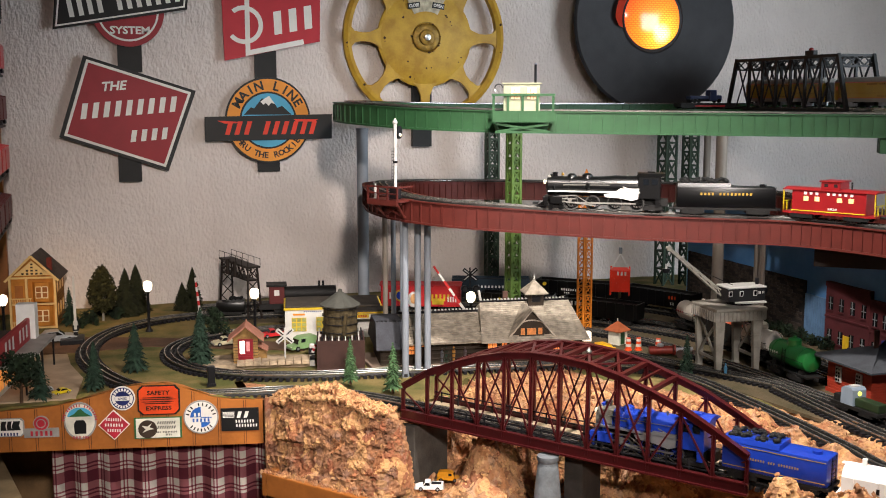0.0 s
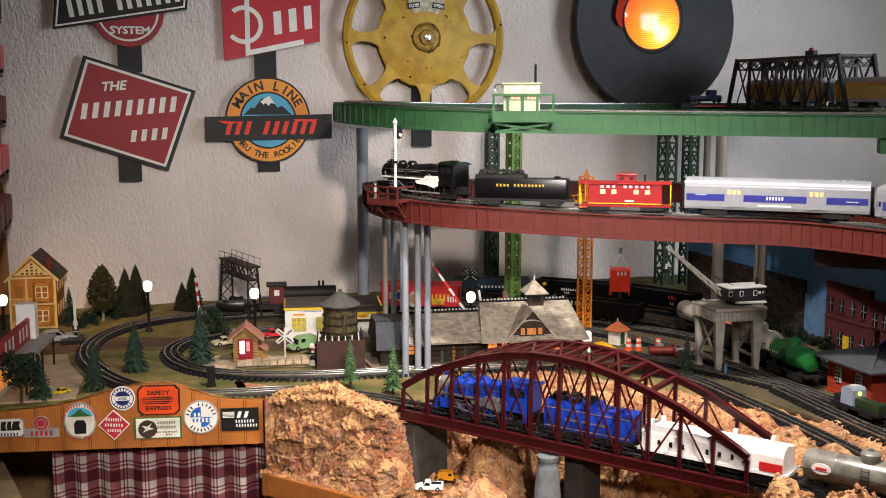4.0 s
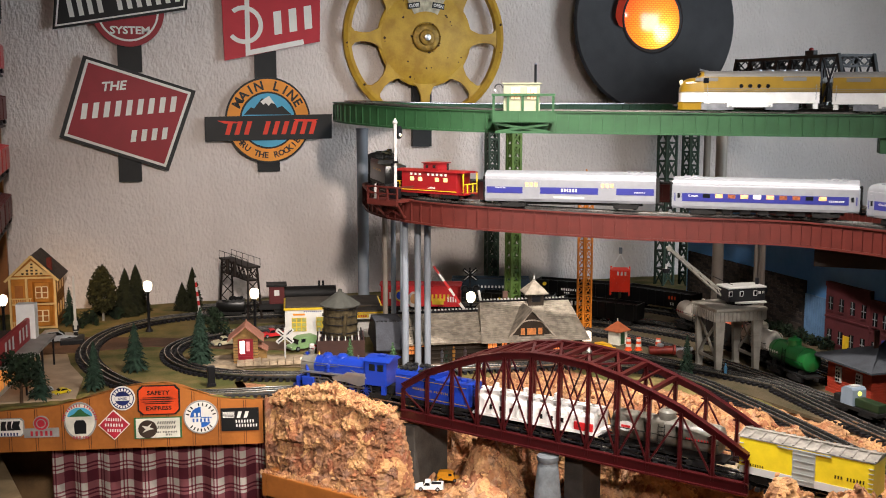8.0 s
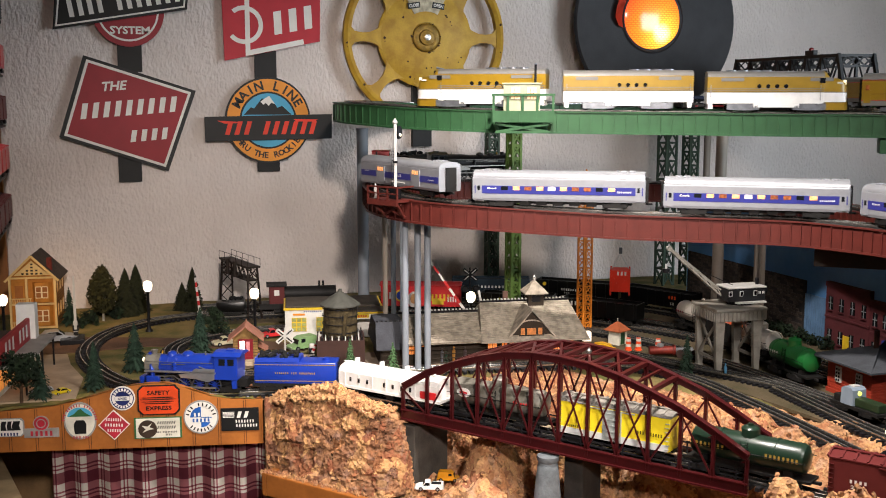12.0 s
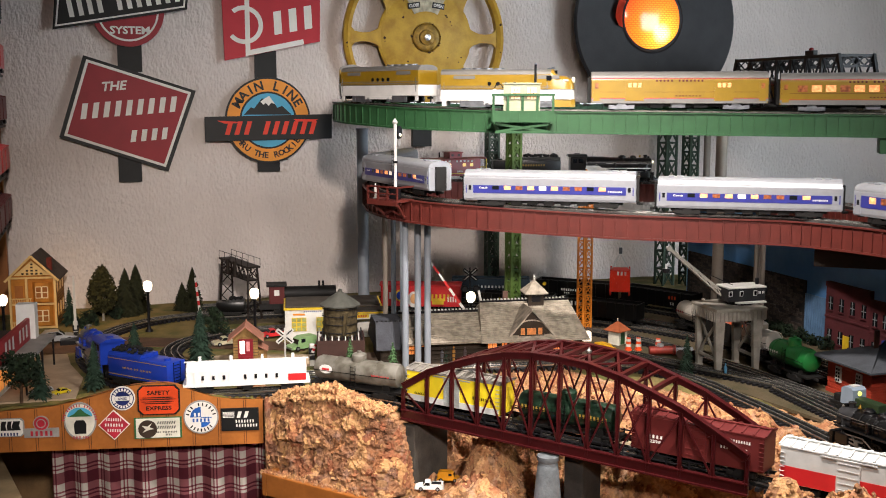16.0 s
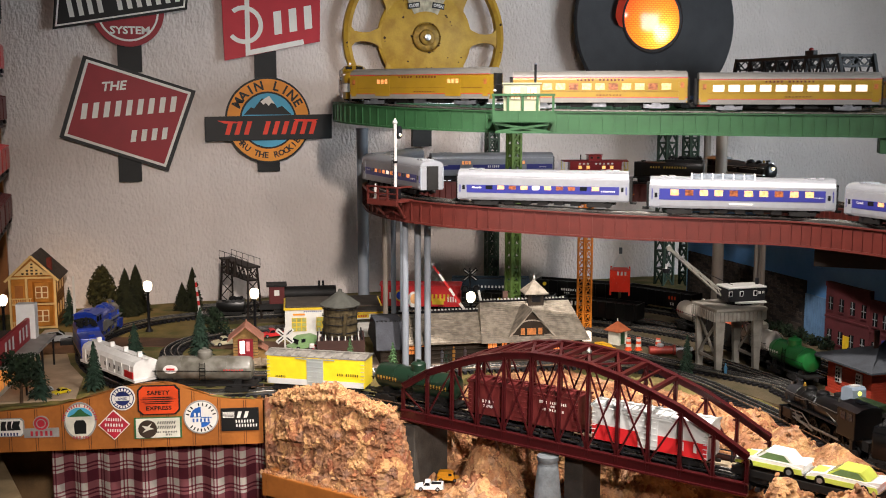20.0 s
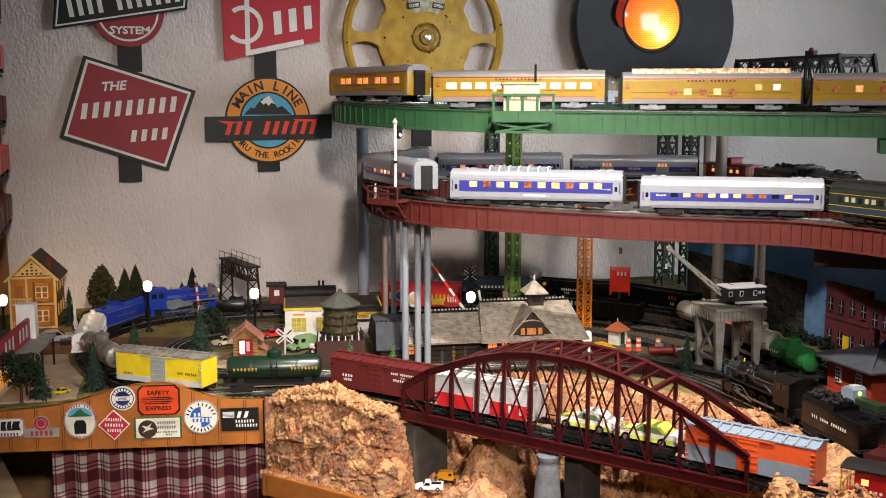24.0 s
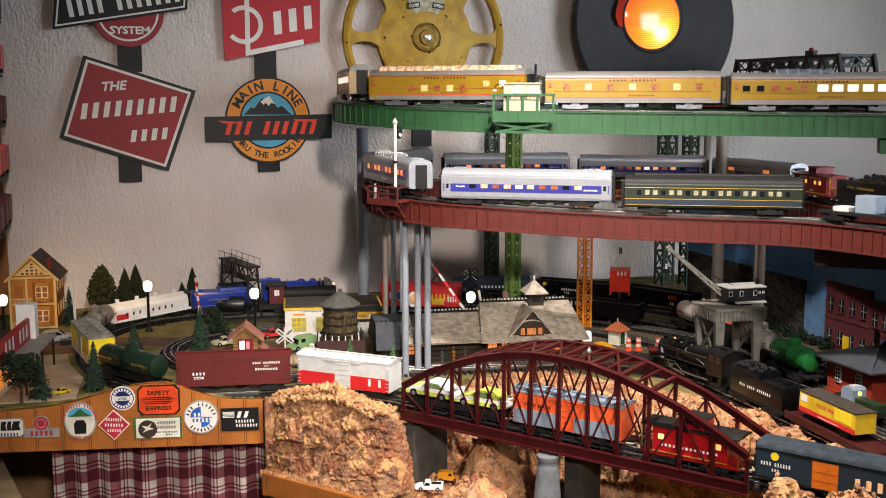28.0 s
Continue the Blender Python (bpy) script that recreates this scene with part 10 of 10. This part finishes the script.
part("boiler", rod(B(), (-0.055, 0, 0.056), (0.10, 0, 0.056), 0.022, n=20), frame_black, cab2, smooth=True)
part("cabin_window", box(B(), -0.085, -0.07, -0.0275, -0.026, 0.055, 0.072), off_white, cab2)
for x in (0.05, 0.062):
    part("stack", rod(B(), (x, 0, 0.07), (x, 0, 0.093), 0.0032, n=8), frame_black, cab2)
park(cab2, sid, 0.285)

# ---- static train and truss bridge on the upper shelf ----
SX = 2.15
shelf = thing("upper_shelf", pose(SX, 0, 0), "narrow green shelf carrying a parked train", "shelf", kind="structure")
part("shelf_board", box(B(), -0.075, 0.075, 1.2, 3.30, 1.530, 1.548), green_paint, shelf)
for o in (-0.0163, 0.0, 0.0163):
    part("rail", box(B(), o - 0.0015, o + 0.0015, 1.2, 3.28, 1.548, 1.562), steel, shelf)
tb_m = mat("truss_grey", "171718", 0.55, 0.1, 0.12, 40)
tb = thing("truss_bridge", pose(SX - 0.062, 2.63, 1.549, 0, 0, 90), "dark grey through-truss bridge with a red beacon", "bridge")
TL, TW, TH = 0.62, -0.125, 0.170
for y in (0.0, TW):
    part("bottom_chord", box(B(), 0, TL, y - 0.004, y + 0.004, 0, 0.010), tb_m, tb)
    part("top_chord", box(B(), 0.05, TL - 0.05, y - 0.0055, y + 0.0055, TH - 0.010, TH), tb_m, tb)
    for e0, e1 in (((0, y, 0), (0.05, y, TH)), ((TL, y, 0), (TL - 0.05, y, TH))):
        part("end_post", beam(B(), e0, e1, 0.010, 0.012), tb_m, tb)
    for i in range(1, 7):
        x = 0.05 + (TL - 0.10) * i / 7
        part("post", box(B(), x - 0.004, x + 0.004, y - 0.004, y + 0.004, 0, TH), tb_m, tb)
    for i in range(7):
        x0, x1 = 0.05 + (TL - 0.10) * i / 7, 0.05 + (TL - 0.10) * (i + 1) / 7
        part("diagonal", beam(B(), (x0, y, TH if i < 4 else 0.008), (x1, y, 0.008 if i < 4 else TH), 0.004, 0.005), tb_m, tb)
        part("diagonal", beam(B(), (x0, y, 0.008 if i < 4 else TH), (x1, y, TH if i < 4 else 0.008), 0.003, 0.004), tb_m, tb)
for i in range(8):
    x = 0.05 + (TL - 0.10) * i / 7
    part("portal", beam(B(), (x, 0, TH - 0.004), (x, TW, TH - 0.004), 0.006, 0.007), tb_m, tb)
    for q in range(4):
        y0, y1 = TW * q / 4, TW * (q + 1) / 4
        part("portal_lace", beam(B(), (x, y0, TH - 0.006), (x, y1, TH - 0.034), 0.003, 0.004), tb_m, tb)
        part("portal_lace", beam(B(), (x, y1, TH - 0.006), (x, y0, TH - 0.034), 0.003, 0.004), tb_m, tb)
    part("portal", beam(B(), (x, 0, TH - 0.035), (x, TW, TH - 0.035), 0.005, 0.005), tb_m, tb)
part("beacon_box", box(B(), 0.155, 0.195, -0.008, 0.008, TH, TH + 0.014, bev=0.001), tb_m, tb)
part("beacon", lathe(B(), [(0.008, 0), (0.008, 0.004), (0.005, 0.008), (0.001, 0.009)], 14, pose(0.175, 0, TH + 0.014)), mat("beacon_red", "6a1414", 0.25), tb, smooth=True)
for k_, (y, lab) in enumerate(((2.99, "yellow coach standing inside the truss bridge"), (2.53, "yellow coach parked on the upper shelf"), (2.06, "yellow coach parked on the upper shelf"))):
    c_ = up_car("coach", lab, [])
    c_.matrix_world = pose(SX, y, 1.562, 0, 0, 90)
fl = thing("flat_car", pose(1.985, 3.23, 1.5535, 0, 0, -5), "black flat car with red rails carrying a blue truck", "flat car")
part("deck", box(B(), -0.10, 0.10, -0.03, 0.03, 0.008, 0.020), frame_black, fl)
part("side_stripe", box(B(), -0.05, 0.06, -0.0312, -0.030, 0.008, 0.012), red, fl)
trucks(fl, (-0.07, 0.07))
bt = thing("toy_truck", pose(1.985, 3.23, 1.5737, 0, 0, -5), "dark blue toy lorry with a chrome front", "truck")
navy_p = mat("truck_navy", "27345c", 0.35)
part("cab", box(B(), 0.010, 0.036, -0.018, 0.018, 0.008, 0.044, bev=0.003), navy_p, bt)
part("bonnet", box(B(), 0.036, 0.056, -0.015, 0.015, 0.008, 0.026, bev=0.003), navy_p, bt)
part("chassis", box(B(), -0.06, 0.056, -0.012, 0.012, 0.005, 0.012), iron, bt)
part("bed", box(B(), -0.062, 0.006, -0.018, 0.018, 0.012, 0.024, bev=0.002), navy_p, bt)
part("grille", box(B(), 0.055, 0.058, -0.012, 0.012, 0.006, 0.022), silver, bt)
for x in (-0.045, -0.03, 0.044):
    for y in (-0.017, 0.017):
        part("wheel", rod(B(), (x, y - 0.003, 0.007), (x, y + 0.003, 0.007), 0.007, n=14), wheel_mat, bt)
up_shelf = thing("upper_side_shelf", pose(1.985, 3.23, 1.54), "dark green side shelf by the upper viaduct", "shelf", kind="structure")
part("board", box(B(), -0.11, 0.10, -0.07, 0.10, -0.003, 0.0130), green_paint, up_shelf)
blk = thing("shelf_bracket", pose(1.4848, 1.8440, 1.2723, 0, 0, -38), "dark brown bearer block under the red viaduct", "bracket")
part("block", box(B(), -0.065, 0.075, -0.030, 0.055, -0.030, 0.004, bev=0.002), mat("bearer_brown", "2c241f", 0.8), blk)
gb = thing("shelf_bracket", pose(1.6724, 1.9913, 1.4967, 0, 0, -34), "green bearer block under the upper viaduct", "bracket")
part("block", box(B(), 0.0, 0.09, -0.02, 0.04, -0.030, 0.004, bev=0.001), green_paint, gb)

# ---- keeper's shanty, barrels and salvage by the yard ----
sh = thing("shanty", pose(1.315, 2.535, 0.937, 0, 0, 25), "small cream shanty with green door and terracotta roof", "hut")
part("wall_shell", box(B(), -0.017, 0.017, -0.017, 0.017, 0, 0.038), cream, sh)
part("door", box(B(), -0.008, 0.008, -0.0185, -0.017, 0.002, 0.034), mat("door_green", "2c4a2e", 0.6), sh)
part("side_panel", box(B(), 0.017, 0.0185, -0.008, 0.008, 0.002, 0.034), mat("door_green"), sh)
for x in (-0.016, 0.016):
    part("corner_board", box(B(), x - 0.002, x + 0.002, -0.019, -0.016, 0, 0.038), cream, sh)
part("roof", lathe(B(), [(0.036, 0.037), (0.036, 0.039), (0.014, 0.054), (0.001, 0.062)], 4, Matrix.Rotation(radians(45), 4, "Z")), mat("terracotta", "9a5230", 0.75, 0, 0.12, 50), sh)
part("finial", rod(B(), (0, 0, 0.060), (0, 0, 0.070), 0.0012, n=6), white_steel, sh)


def barrel(x, y):
    t = thing("traffic_barrel", pose(x, y, 0.937), "orange and white striped traffic barrel", "barrel", "traffic barrels")
    for i in range(4):
        part("band", rod(B(), (0, 0, 0.003 + i * 0.007), (0, 0, 0.010 + i * 0.007), 0.0078 - 0.0004 * i, 0.0076 - 0.0004 * i, 16), em_orange if i % 2 == 0 else white_steel, t, smooth=True)
    part("base_ring", rod(B(), (0, 0, 0), (0, 0, 0.003), 0.010, n=16), em_orange, t)
    part("cap", rod(B(), (0, 0, 0.031), (0, 0, 0.033), 0.0060, n=16), em_orange, t)


for x, y in ((1.3084, 2.4589), (1.334, 2.452), (1.378, 2.428)):
    barrel(x, y)
ov = thing("oval_sign", pose(0.7775, 2.64, 0.935, 0, 0, -12), "white oval advertising sign on a thin post", "sign")
part("post", rod(B(), (0, 0, 0), (0, 0, 0.115), 0.0014, n=6), iron, ov)
part("panel", extrude(B(), [(0.0155 * math.cos(2 * math.pi * i / 24), 0.135 + 0.021 * math.sin(2 * math.pi * i / 24)) for i in range(24)], -0.0012, 0.0012, Matrix.Rotation(radians(90), 4, "Z")), white_steel, ov)
part("emblem", extrude(B(), [(0.009 * math.cos(2 * math.pi * i / 20), 0.137 + 0.013 * math.sin(2 * math.pi * i / 20)) for i in range(20)], 0.0013, 0.0018, Matrix.Rotation(radians(-90), 4, "Z")), mat("oval_ochre", "b98a5a", 0.5), ov)
wk = thing("salvaged_boiler", pose(1.362, 2.365, 0.937, 0, 0, -20), "red scrap boiler among rusty wheels", "scrap")
part("barrel_tank", rod(B(), (-0.04, 0, 0.016), (0.02, 0, 0.018), 0.011, n=18), mat("scrap_red", "7d2a1f", 0.5, 0.2, 0.2, 60), wk, smooth=True)
part("flange_ring", rod(B(), (0.020, 0, 0.018), (0.026, 0, 0.018), 0.014, n=18), mat("scrap_red"), wk)
part("silver_dome", lathe(B(), [(0.009, 0), (0.009, 0.006), (0.001, 0.009)], 14, pose(-0.012, 0, 0.027)), silver, wk)
for i in range(4):
    x = 0.036 + 0.018 * i
    part("scrap_wheel", rod(B(), (x, -0.02, 0.011), (x + 0.003, -0.014, 0.012), 0.011, n=16), mat("rusty_iron", "4a3a34", 0.7, 0.3, 0.2, 60), wk)
part("grey_cylinder", rod(B(), (0.03, 0.02, 0.010), (0.075, 0.03, 0.010), 0.009, n=14), mat("scrap_grey", "7a7c80", 0.5, 0.4), wk)
yb = thing("yellow_excavator_bucket", pose(1.235, 2.46, 0.944, 0, 0, -20), "yellow excavator scoop lying by the depot", "machine part")
part("scoop", prism(B(), [(-0.028, 0), (0.03, 0.002), (0.022, 0.012), (0.0, 0.018), (-0.02, 0.016)], -0.014, 0.014, pose(0, 0, 0, 90, 0, 0)), mat("plant_yellow", "dba41e", 0.45), yb)
for i in range(4):
    part("tooth", box(B(), 0.024, 0.034, -0.013 + i * 0.0075, -0.010 + i * 0.0075, 0.001, 0.004), mat("plant_yellow"), yb)


# ---- road vehicles ----
def auto(name, x, y, z, turn, L, label, body, top=None, kind="car", s=1.0, group="toy road vehicles", glass=None):
    t = thing(name, pose(x, y, z, 0, 0, turn), label, "car" if kind != "pickup" else "pickup truck", group)
    W, h = L * 0.21, L * 0.15
    glass = glass or dark_glass
    top = top or body
    low = [(-L / 2, 0.06 * L), (-L / 2 + 0.02 * L, 0.16 * L), (-0.22 * L, 0.19 * L), (0.2 * L, 0.19 * L), (0.42 * L, 0.165 * L), (L / 2, 0.12 * L), (L / 2, 0.06 * L)]
    part("body", prism(B(), low, -W, W, pose(0, 0, 0, 90, 0, 0)), body, t)
    if kind == "pickup":
        roof = [(-0.05 * L, 0.19 * L), (-0.03 * L, 0.32 * L), (0.14 * L, 0.32 * L), (0.24 * L, 0.19 * L)]
    elif kind == "van":
        roof = [(-0.46 * L, 0.18 * L), (-0.44 * L, 0.38 * L), (-0.36 * L, 0.42 * L), (0.10 * L, 0.42 * L), (0.22 * L, 0.36 * L), (0.28 * L, 0.19 * L)]
    else:
        roof = [(-0.36 * L, 0.19 * L), (-0.24 * L, 0.30 * L), (0.06 * L, 0.305 * L), (0.22 * L, 0.19 * L)]
    part("cabin", prism(B(), roof, -W * 0.88, W * 0.88, pose(0, 0, 0, 90, 0, 0)), top, t)
    cx = sum(p_[0] for p_ in roof) / len(roof)
    gl = [(cx + (p_[0] - cx) * 0.80, 0.20 * L + (p_[1] - 0.19 * L) * 0.80) for p_ in roof]
    for sd in (-1, 1):
        if kind != "van":
            part("side_window", prism(B(), gl, -0.0008, 0.0008, pose(0, sd * W * 0.885, 0, 90, 0, 0)), glass, t)
        else:
            part("side_window", box(B(), 0.02 * L, 0.16 * L, sd * W * 0.885 - 0.0008, sd * W * 0.885 + 0.0008, 0.25 * L, 0.36 * L), glass, t)
        for q in (-0.30, 0.30):
            wh = part("wheel", rod(B(), (q * L, sd * W * 0.98 - 0.002, 0.075 * L), (q * L, sd * W * 0.98 + 0.002, 0.075 * L), 0.075 * L, n=16), wheel_mat, t)
            part("hub_cap", rod(B(), (q * L, sd * (W * 0.98 + 0.002), 0.075 * L), (q * L, sd * (W * 0.98 + 0.0026), 0.075 * L), 0.04 * L, n=12), silver, wh)
    part("windscreen", beam(B(), (roof[-1][0] - 0.012 * L, 0, 0.205 * L), (roof[-2][0] + 0.02 * L, 0, roof[-2][1] - 0.02 * L), W * 1.5, 0.0012), glass, t)
    for q in (-1, 1):
        part("bumper", box(B(), q * L / 2 - 0.002, q * L / 2 + 0.002, -W, W, 0.07 * L, 0.095 * L), silver, t)
    if kind == "pickup":
        part("bed_wall", box(B(), -L / 2, -0.07 * L, -W, W, 0.18 * L, 0.235 * L), body, t)
        part("bed_floor", box(B(), -L / 2 + 0.004, -0.075 * L, -W + 0.004, W - 0.004, 0.2352 * L, 0.238 * L), iron, t)
    for sd in (-1, 1):
        part("headlight", rod(B(), (L / 2 - 0.0005, sd * W * 0.7, 0.13 * L), (L / 2 + 0.001, sd * W * 0.7, 0.13 * L), 0.02 * L, n=10), white_steel, t)
    return t


auto("suv_car", -0.1165, 3.02, 0.9378, 8, 0.105, "silver toy estate car parked by the house", mat("car_silver", "aeb2b6", 0.3, 0.5, 0.05), kind="car")
auto("sports_car", -0.0906, 2.470, 0.9385, -150, 0.040, "small yellow toy sports car on the sand", mat("car_yellow", "e0c41c", 0.35))
auto("pickup_truck", 0.315, 2.845, 0.9378, 190, 0.07, "cream old toy pickup on the dirt road", mat("car_cream", "c9bf9e", 0.4), kind="pickup")
auto("pickup_truck", 0.452, 2.905, 0.9372, 185, 0.07, "red toy pickup beside the service station", red, kind="pickup")
auto("delivery_van", 0.502, 2.735, 0.9375, 200, 0.085, "pale green old toy delivery van", mat("van_green", "7f9f6c", 0.45), kind="van")
auto("pickup_truck", 0.627, 2.020, 0.794, 160, 0.057, "white toy pickup in the canyon", white, kind="pickup")
auto("camper_trailer", 0.678, 2.050, 0.797, -25, 0.048, "orange toy camper trailer in the canyon", mat("camper_orange", "d8921e", 0.45), kind="van")
auto("toy_car", -0.135, 2.50, 0.9385, 10, 0.05, "grey toy car under the tree", mat("car_silver"))
lime = mat("car_lime", "c9d65a", 0.35)
for k_, x in enumerate((0.062, -0.062)):
    c_ = auto("saloon_car", 0, 0, 0, 0, 0.118, "lime yellow and white toy saloon with green windows", white, (white, lime)[k_ % 2], group="saloons on the flat car", glass=mat("car_green_glass", "6f8a58", 0.2))
    for s in (-1, 1):
        part("side_panel", prism(B(), [(-0.058, 0.0075), (-0.056, 0.0165), (0.03, 0.0155), (0.058, 0.0120), (0.058, 0.0075)], -0.0007, 0.0007, pose(0, s * 0.0250, 0, 90, 0, 0)), lime, c_, "lime yellow lower side")
        part("tail_fin", prism(B(), [(-0.060, 0.018), (-0.061, 0.026), (-0.03, 0.0215), (-0.02, 0.0205)], -0.0012, 0.0012, pose(0, s * 0.0225, 0, 90, 0, 0)), white, c_)
    part("bonnet_panel", box(B(), 0.030, 0.052, -0.016, 0.016, 0.0185, 0.0215, bev=0.001), lime, c_)
    MOVING.append((c_, freight_line, LOW + 0.0228, -0.9895 + x, 0.10, V1))
tr = thing("road_trailer", pose(0, 0, 0), "yellow and red road trailer on the flat car", "trailer")
part("box_body", box(B(), -0.10, 0.10, -0.026, 0.026, 0.016, 0.060, bev=0.001), trim_yellow, tr)
part("roof", box(B(), -0.101, 0.101, -0.027, 0.027, 0.060, 0.063, bev=0.001), mat("dusty_trailer_roof", "3c342d", 0.8, 0, 0.2, 60, 0.1), tr)
for s in (-1, 1):
    part("red_band", box(B(), -0.10, 0.10, s * 0.026 - 0.0007, s * 0.026 + 0.0007, 0.016, 0.027), red, tr)
    part("emblem_patch", box(B(), 0.070, 0.094, s * 0.026 - 0.0009, s * 0.026 + 0.0009, 0.040, 0.055), white, tr)
    part("emblem_patch", box(B(), -0.090, -0.030, s * 0.026 - 0.0009, s * 0.026 + 0.0009, 0.031, 0.056), yellow, tr, "paler yellow panel")
    part("reflector_strip", box(B(), -0.045, 0.030, s * 0.026 - 0.0010, s * 0.026 + 0.0010, 0.019, 0.0205), off_white, tr)
    for x in (-0.07, -0.055):
        part("wheel", rod(B(), (x, s * 0.022 - 0.003, 0.008), (x, s * 0.022 + 0.003, 0.008), 0.008, n=14), wheel_mat, tr)
part("landing_gear", box(B(), 0.045, 0.051, -0.018, 0.018, 0.0, 0.016), iron, tr)
side_text(tr, "##### #######", -0.01, 0.045, 0.0268, 0.007, red, 0.09)
tr.scale = (0.86, 0.86, 0.86)
MOVING.append((tr, express_line, LOW + 0.0238, -0.863, 0.20, V4))

# ---- the store at the front corner ----
store = thing("store", pose(-0.165, 2.60, 0.9385, 0, 0, 80), "grocery store with red sign band and white pylon", "building")
part("wall_shell", box(B(), -0.16, 0.14, 0.03, 0.25, 0, 0.085), stucco, store)
part("roof", box(B(), -0.165, 0.145, 0.025, 0.255, 0.085, 0.092), grey_roof, store)
part("awning", box(B(), -0.165, 0.17, -0.03, 0.028, 0.070, 0.076), mat("awning_grey", "9a9690", 0.6), store)
part("sign_band", box(B(), -0.165, 0.115, 0.018, 0.026, 0.0765, 0.128), mat("store_red", "a5262c", 0.5), store)
writing("lettering", "### ###", 0.030, off_white, store, pose(-0.015, 0.0174, 0.103, 90, 0, 0), 0.22)
part("pylon", box(B(), 0.118, 0.150, 0.006, 0.050, 0.0, 0.160, bev=0.001), white, store)
part("pylon_mark", box(B(), 0.1502, 0.1515, 0.012, 0.042, 0.10, 0.145), pink_red, store)
part("shop_window", box(B(), -0.14, 0.10, 0.0285, 0.030, 0.014, 0.066), mat("shop_glow", "e0a860", 0.3, 0, 0.3, 60, 0, glow="ff9a40", power=0.5), store)
for x in (-0.10, -0.02, 0.06):
    part("mullion", box(B(), x - 0.002, x + 0.002, 0.027, 0.0285, 0.012, 0.068), white_steel, store)
for x in (-0.12, 0.04, 0.16):
    part("awning_post", box(B(), x - 0.002, x + 0.002, -0.026, -0.022, 0, 0.070), iron, store)

# ---- display racks on the side wall ----
rack_wood = mat("rack_pine", "9a5f2c", 0.5, 0, 0.14, 9, 0.2, 100)
post = thing("corner_post", pose(-0.262, 3.505, 0), "pine corner post of the display racks", "post", kind="structure")
part("timber", box(B(), -0.17, 0.0, -0.03, 0.01, 0.9, 2.40, bev=0.002), rack_wood, post)
RACK = [(1.222, "dark brown-red boxcar on the display rack", ox_red), (1.368, "bright red boxcar on the display rack", red), (1.512, "brown-red boxcar on the display rack", ox_red), (1.658, "bright red boxcar on the display rack", red), (1.800, "dark grey boxcar on the display rack", frame_black), (1.945, "dark boxcar on the display rack", lib_blue)]
for z, lab, bodym in RACK:
    sh_ = thing("display_shelf", pose(-0.43, 3.05, z), "pine display shelf for model wagons", "shelf", "display shelves")
    part("board", box(B(), -0.005, 0.185, -0.50, 0.42, -0.007, 0.0, bev=0.001), mat("rack_dark", "3a2a1e", 0.6, 0, 0.14, 9, 0.2, 100), sh_)
    for q in range(3):
        c_ = boxcar(0.25, lab, bodym)
        c_.matrix_world = pose(-0.268, 3.32 - 0.29 * q, z + 0.0002, 0, 0, 90)

motions()
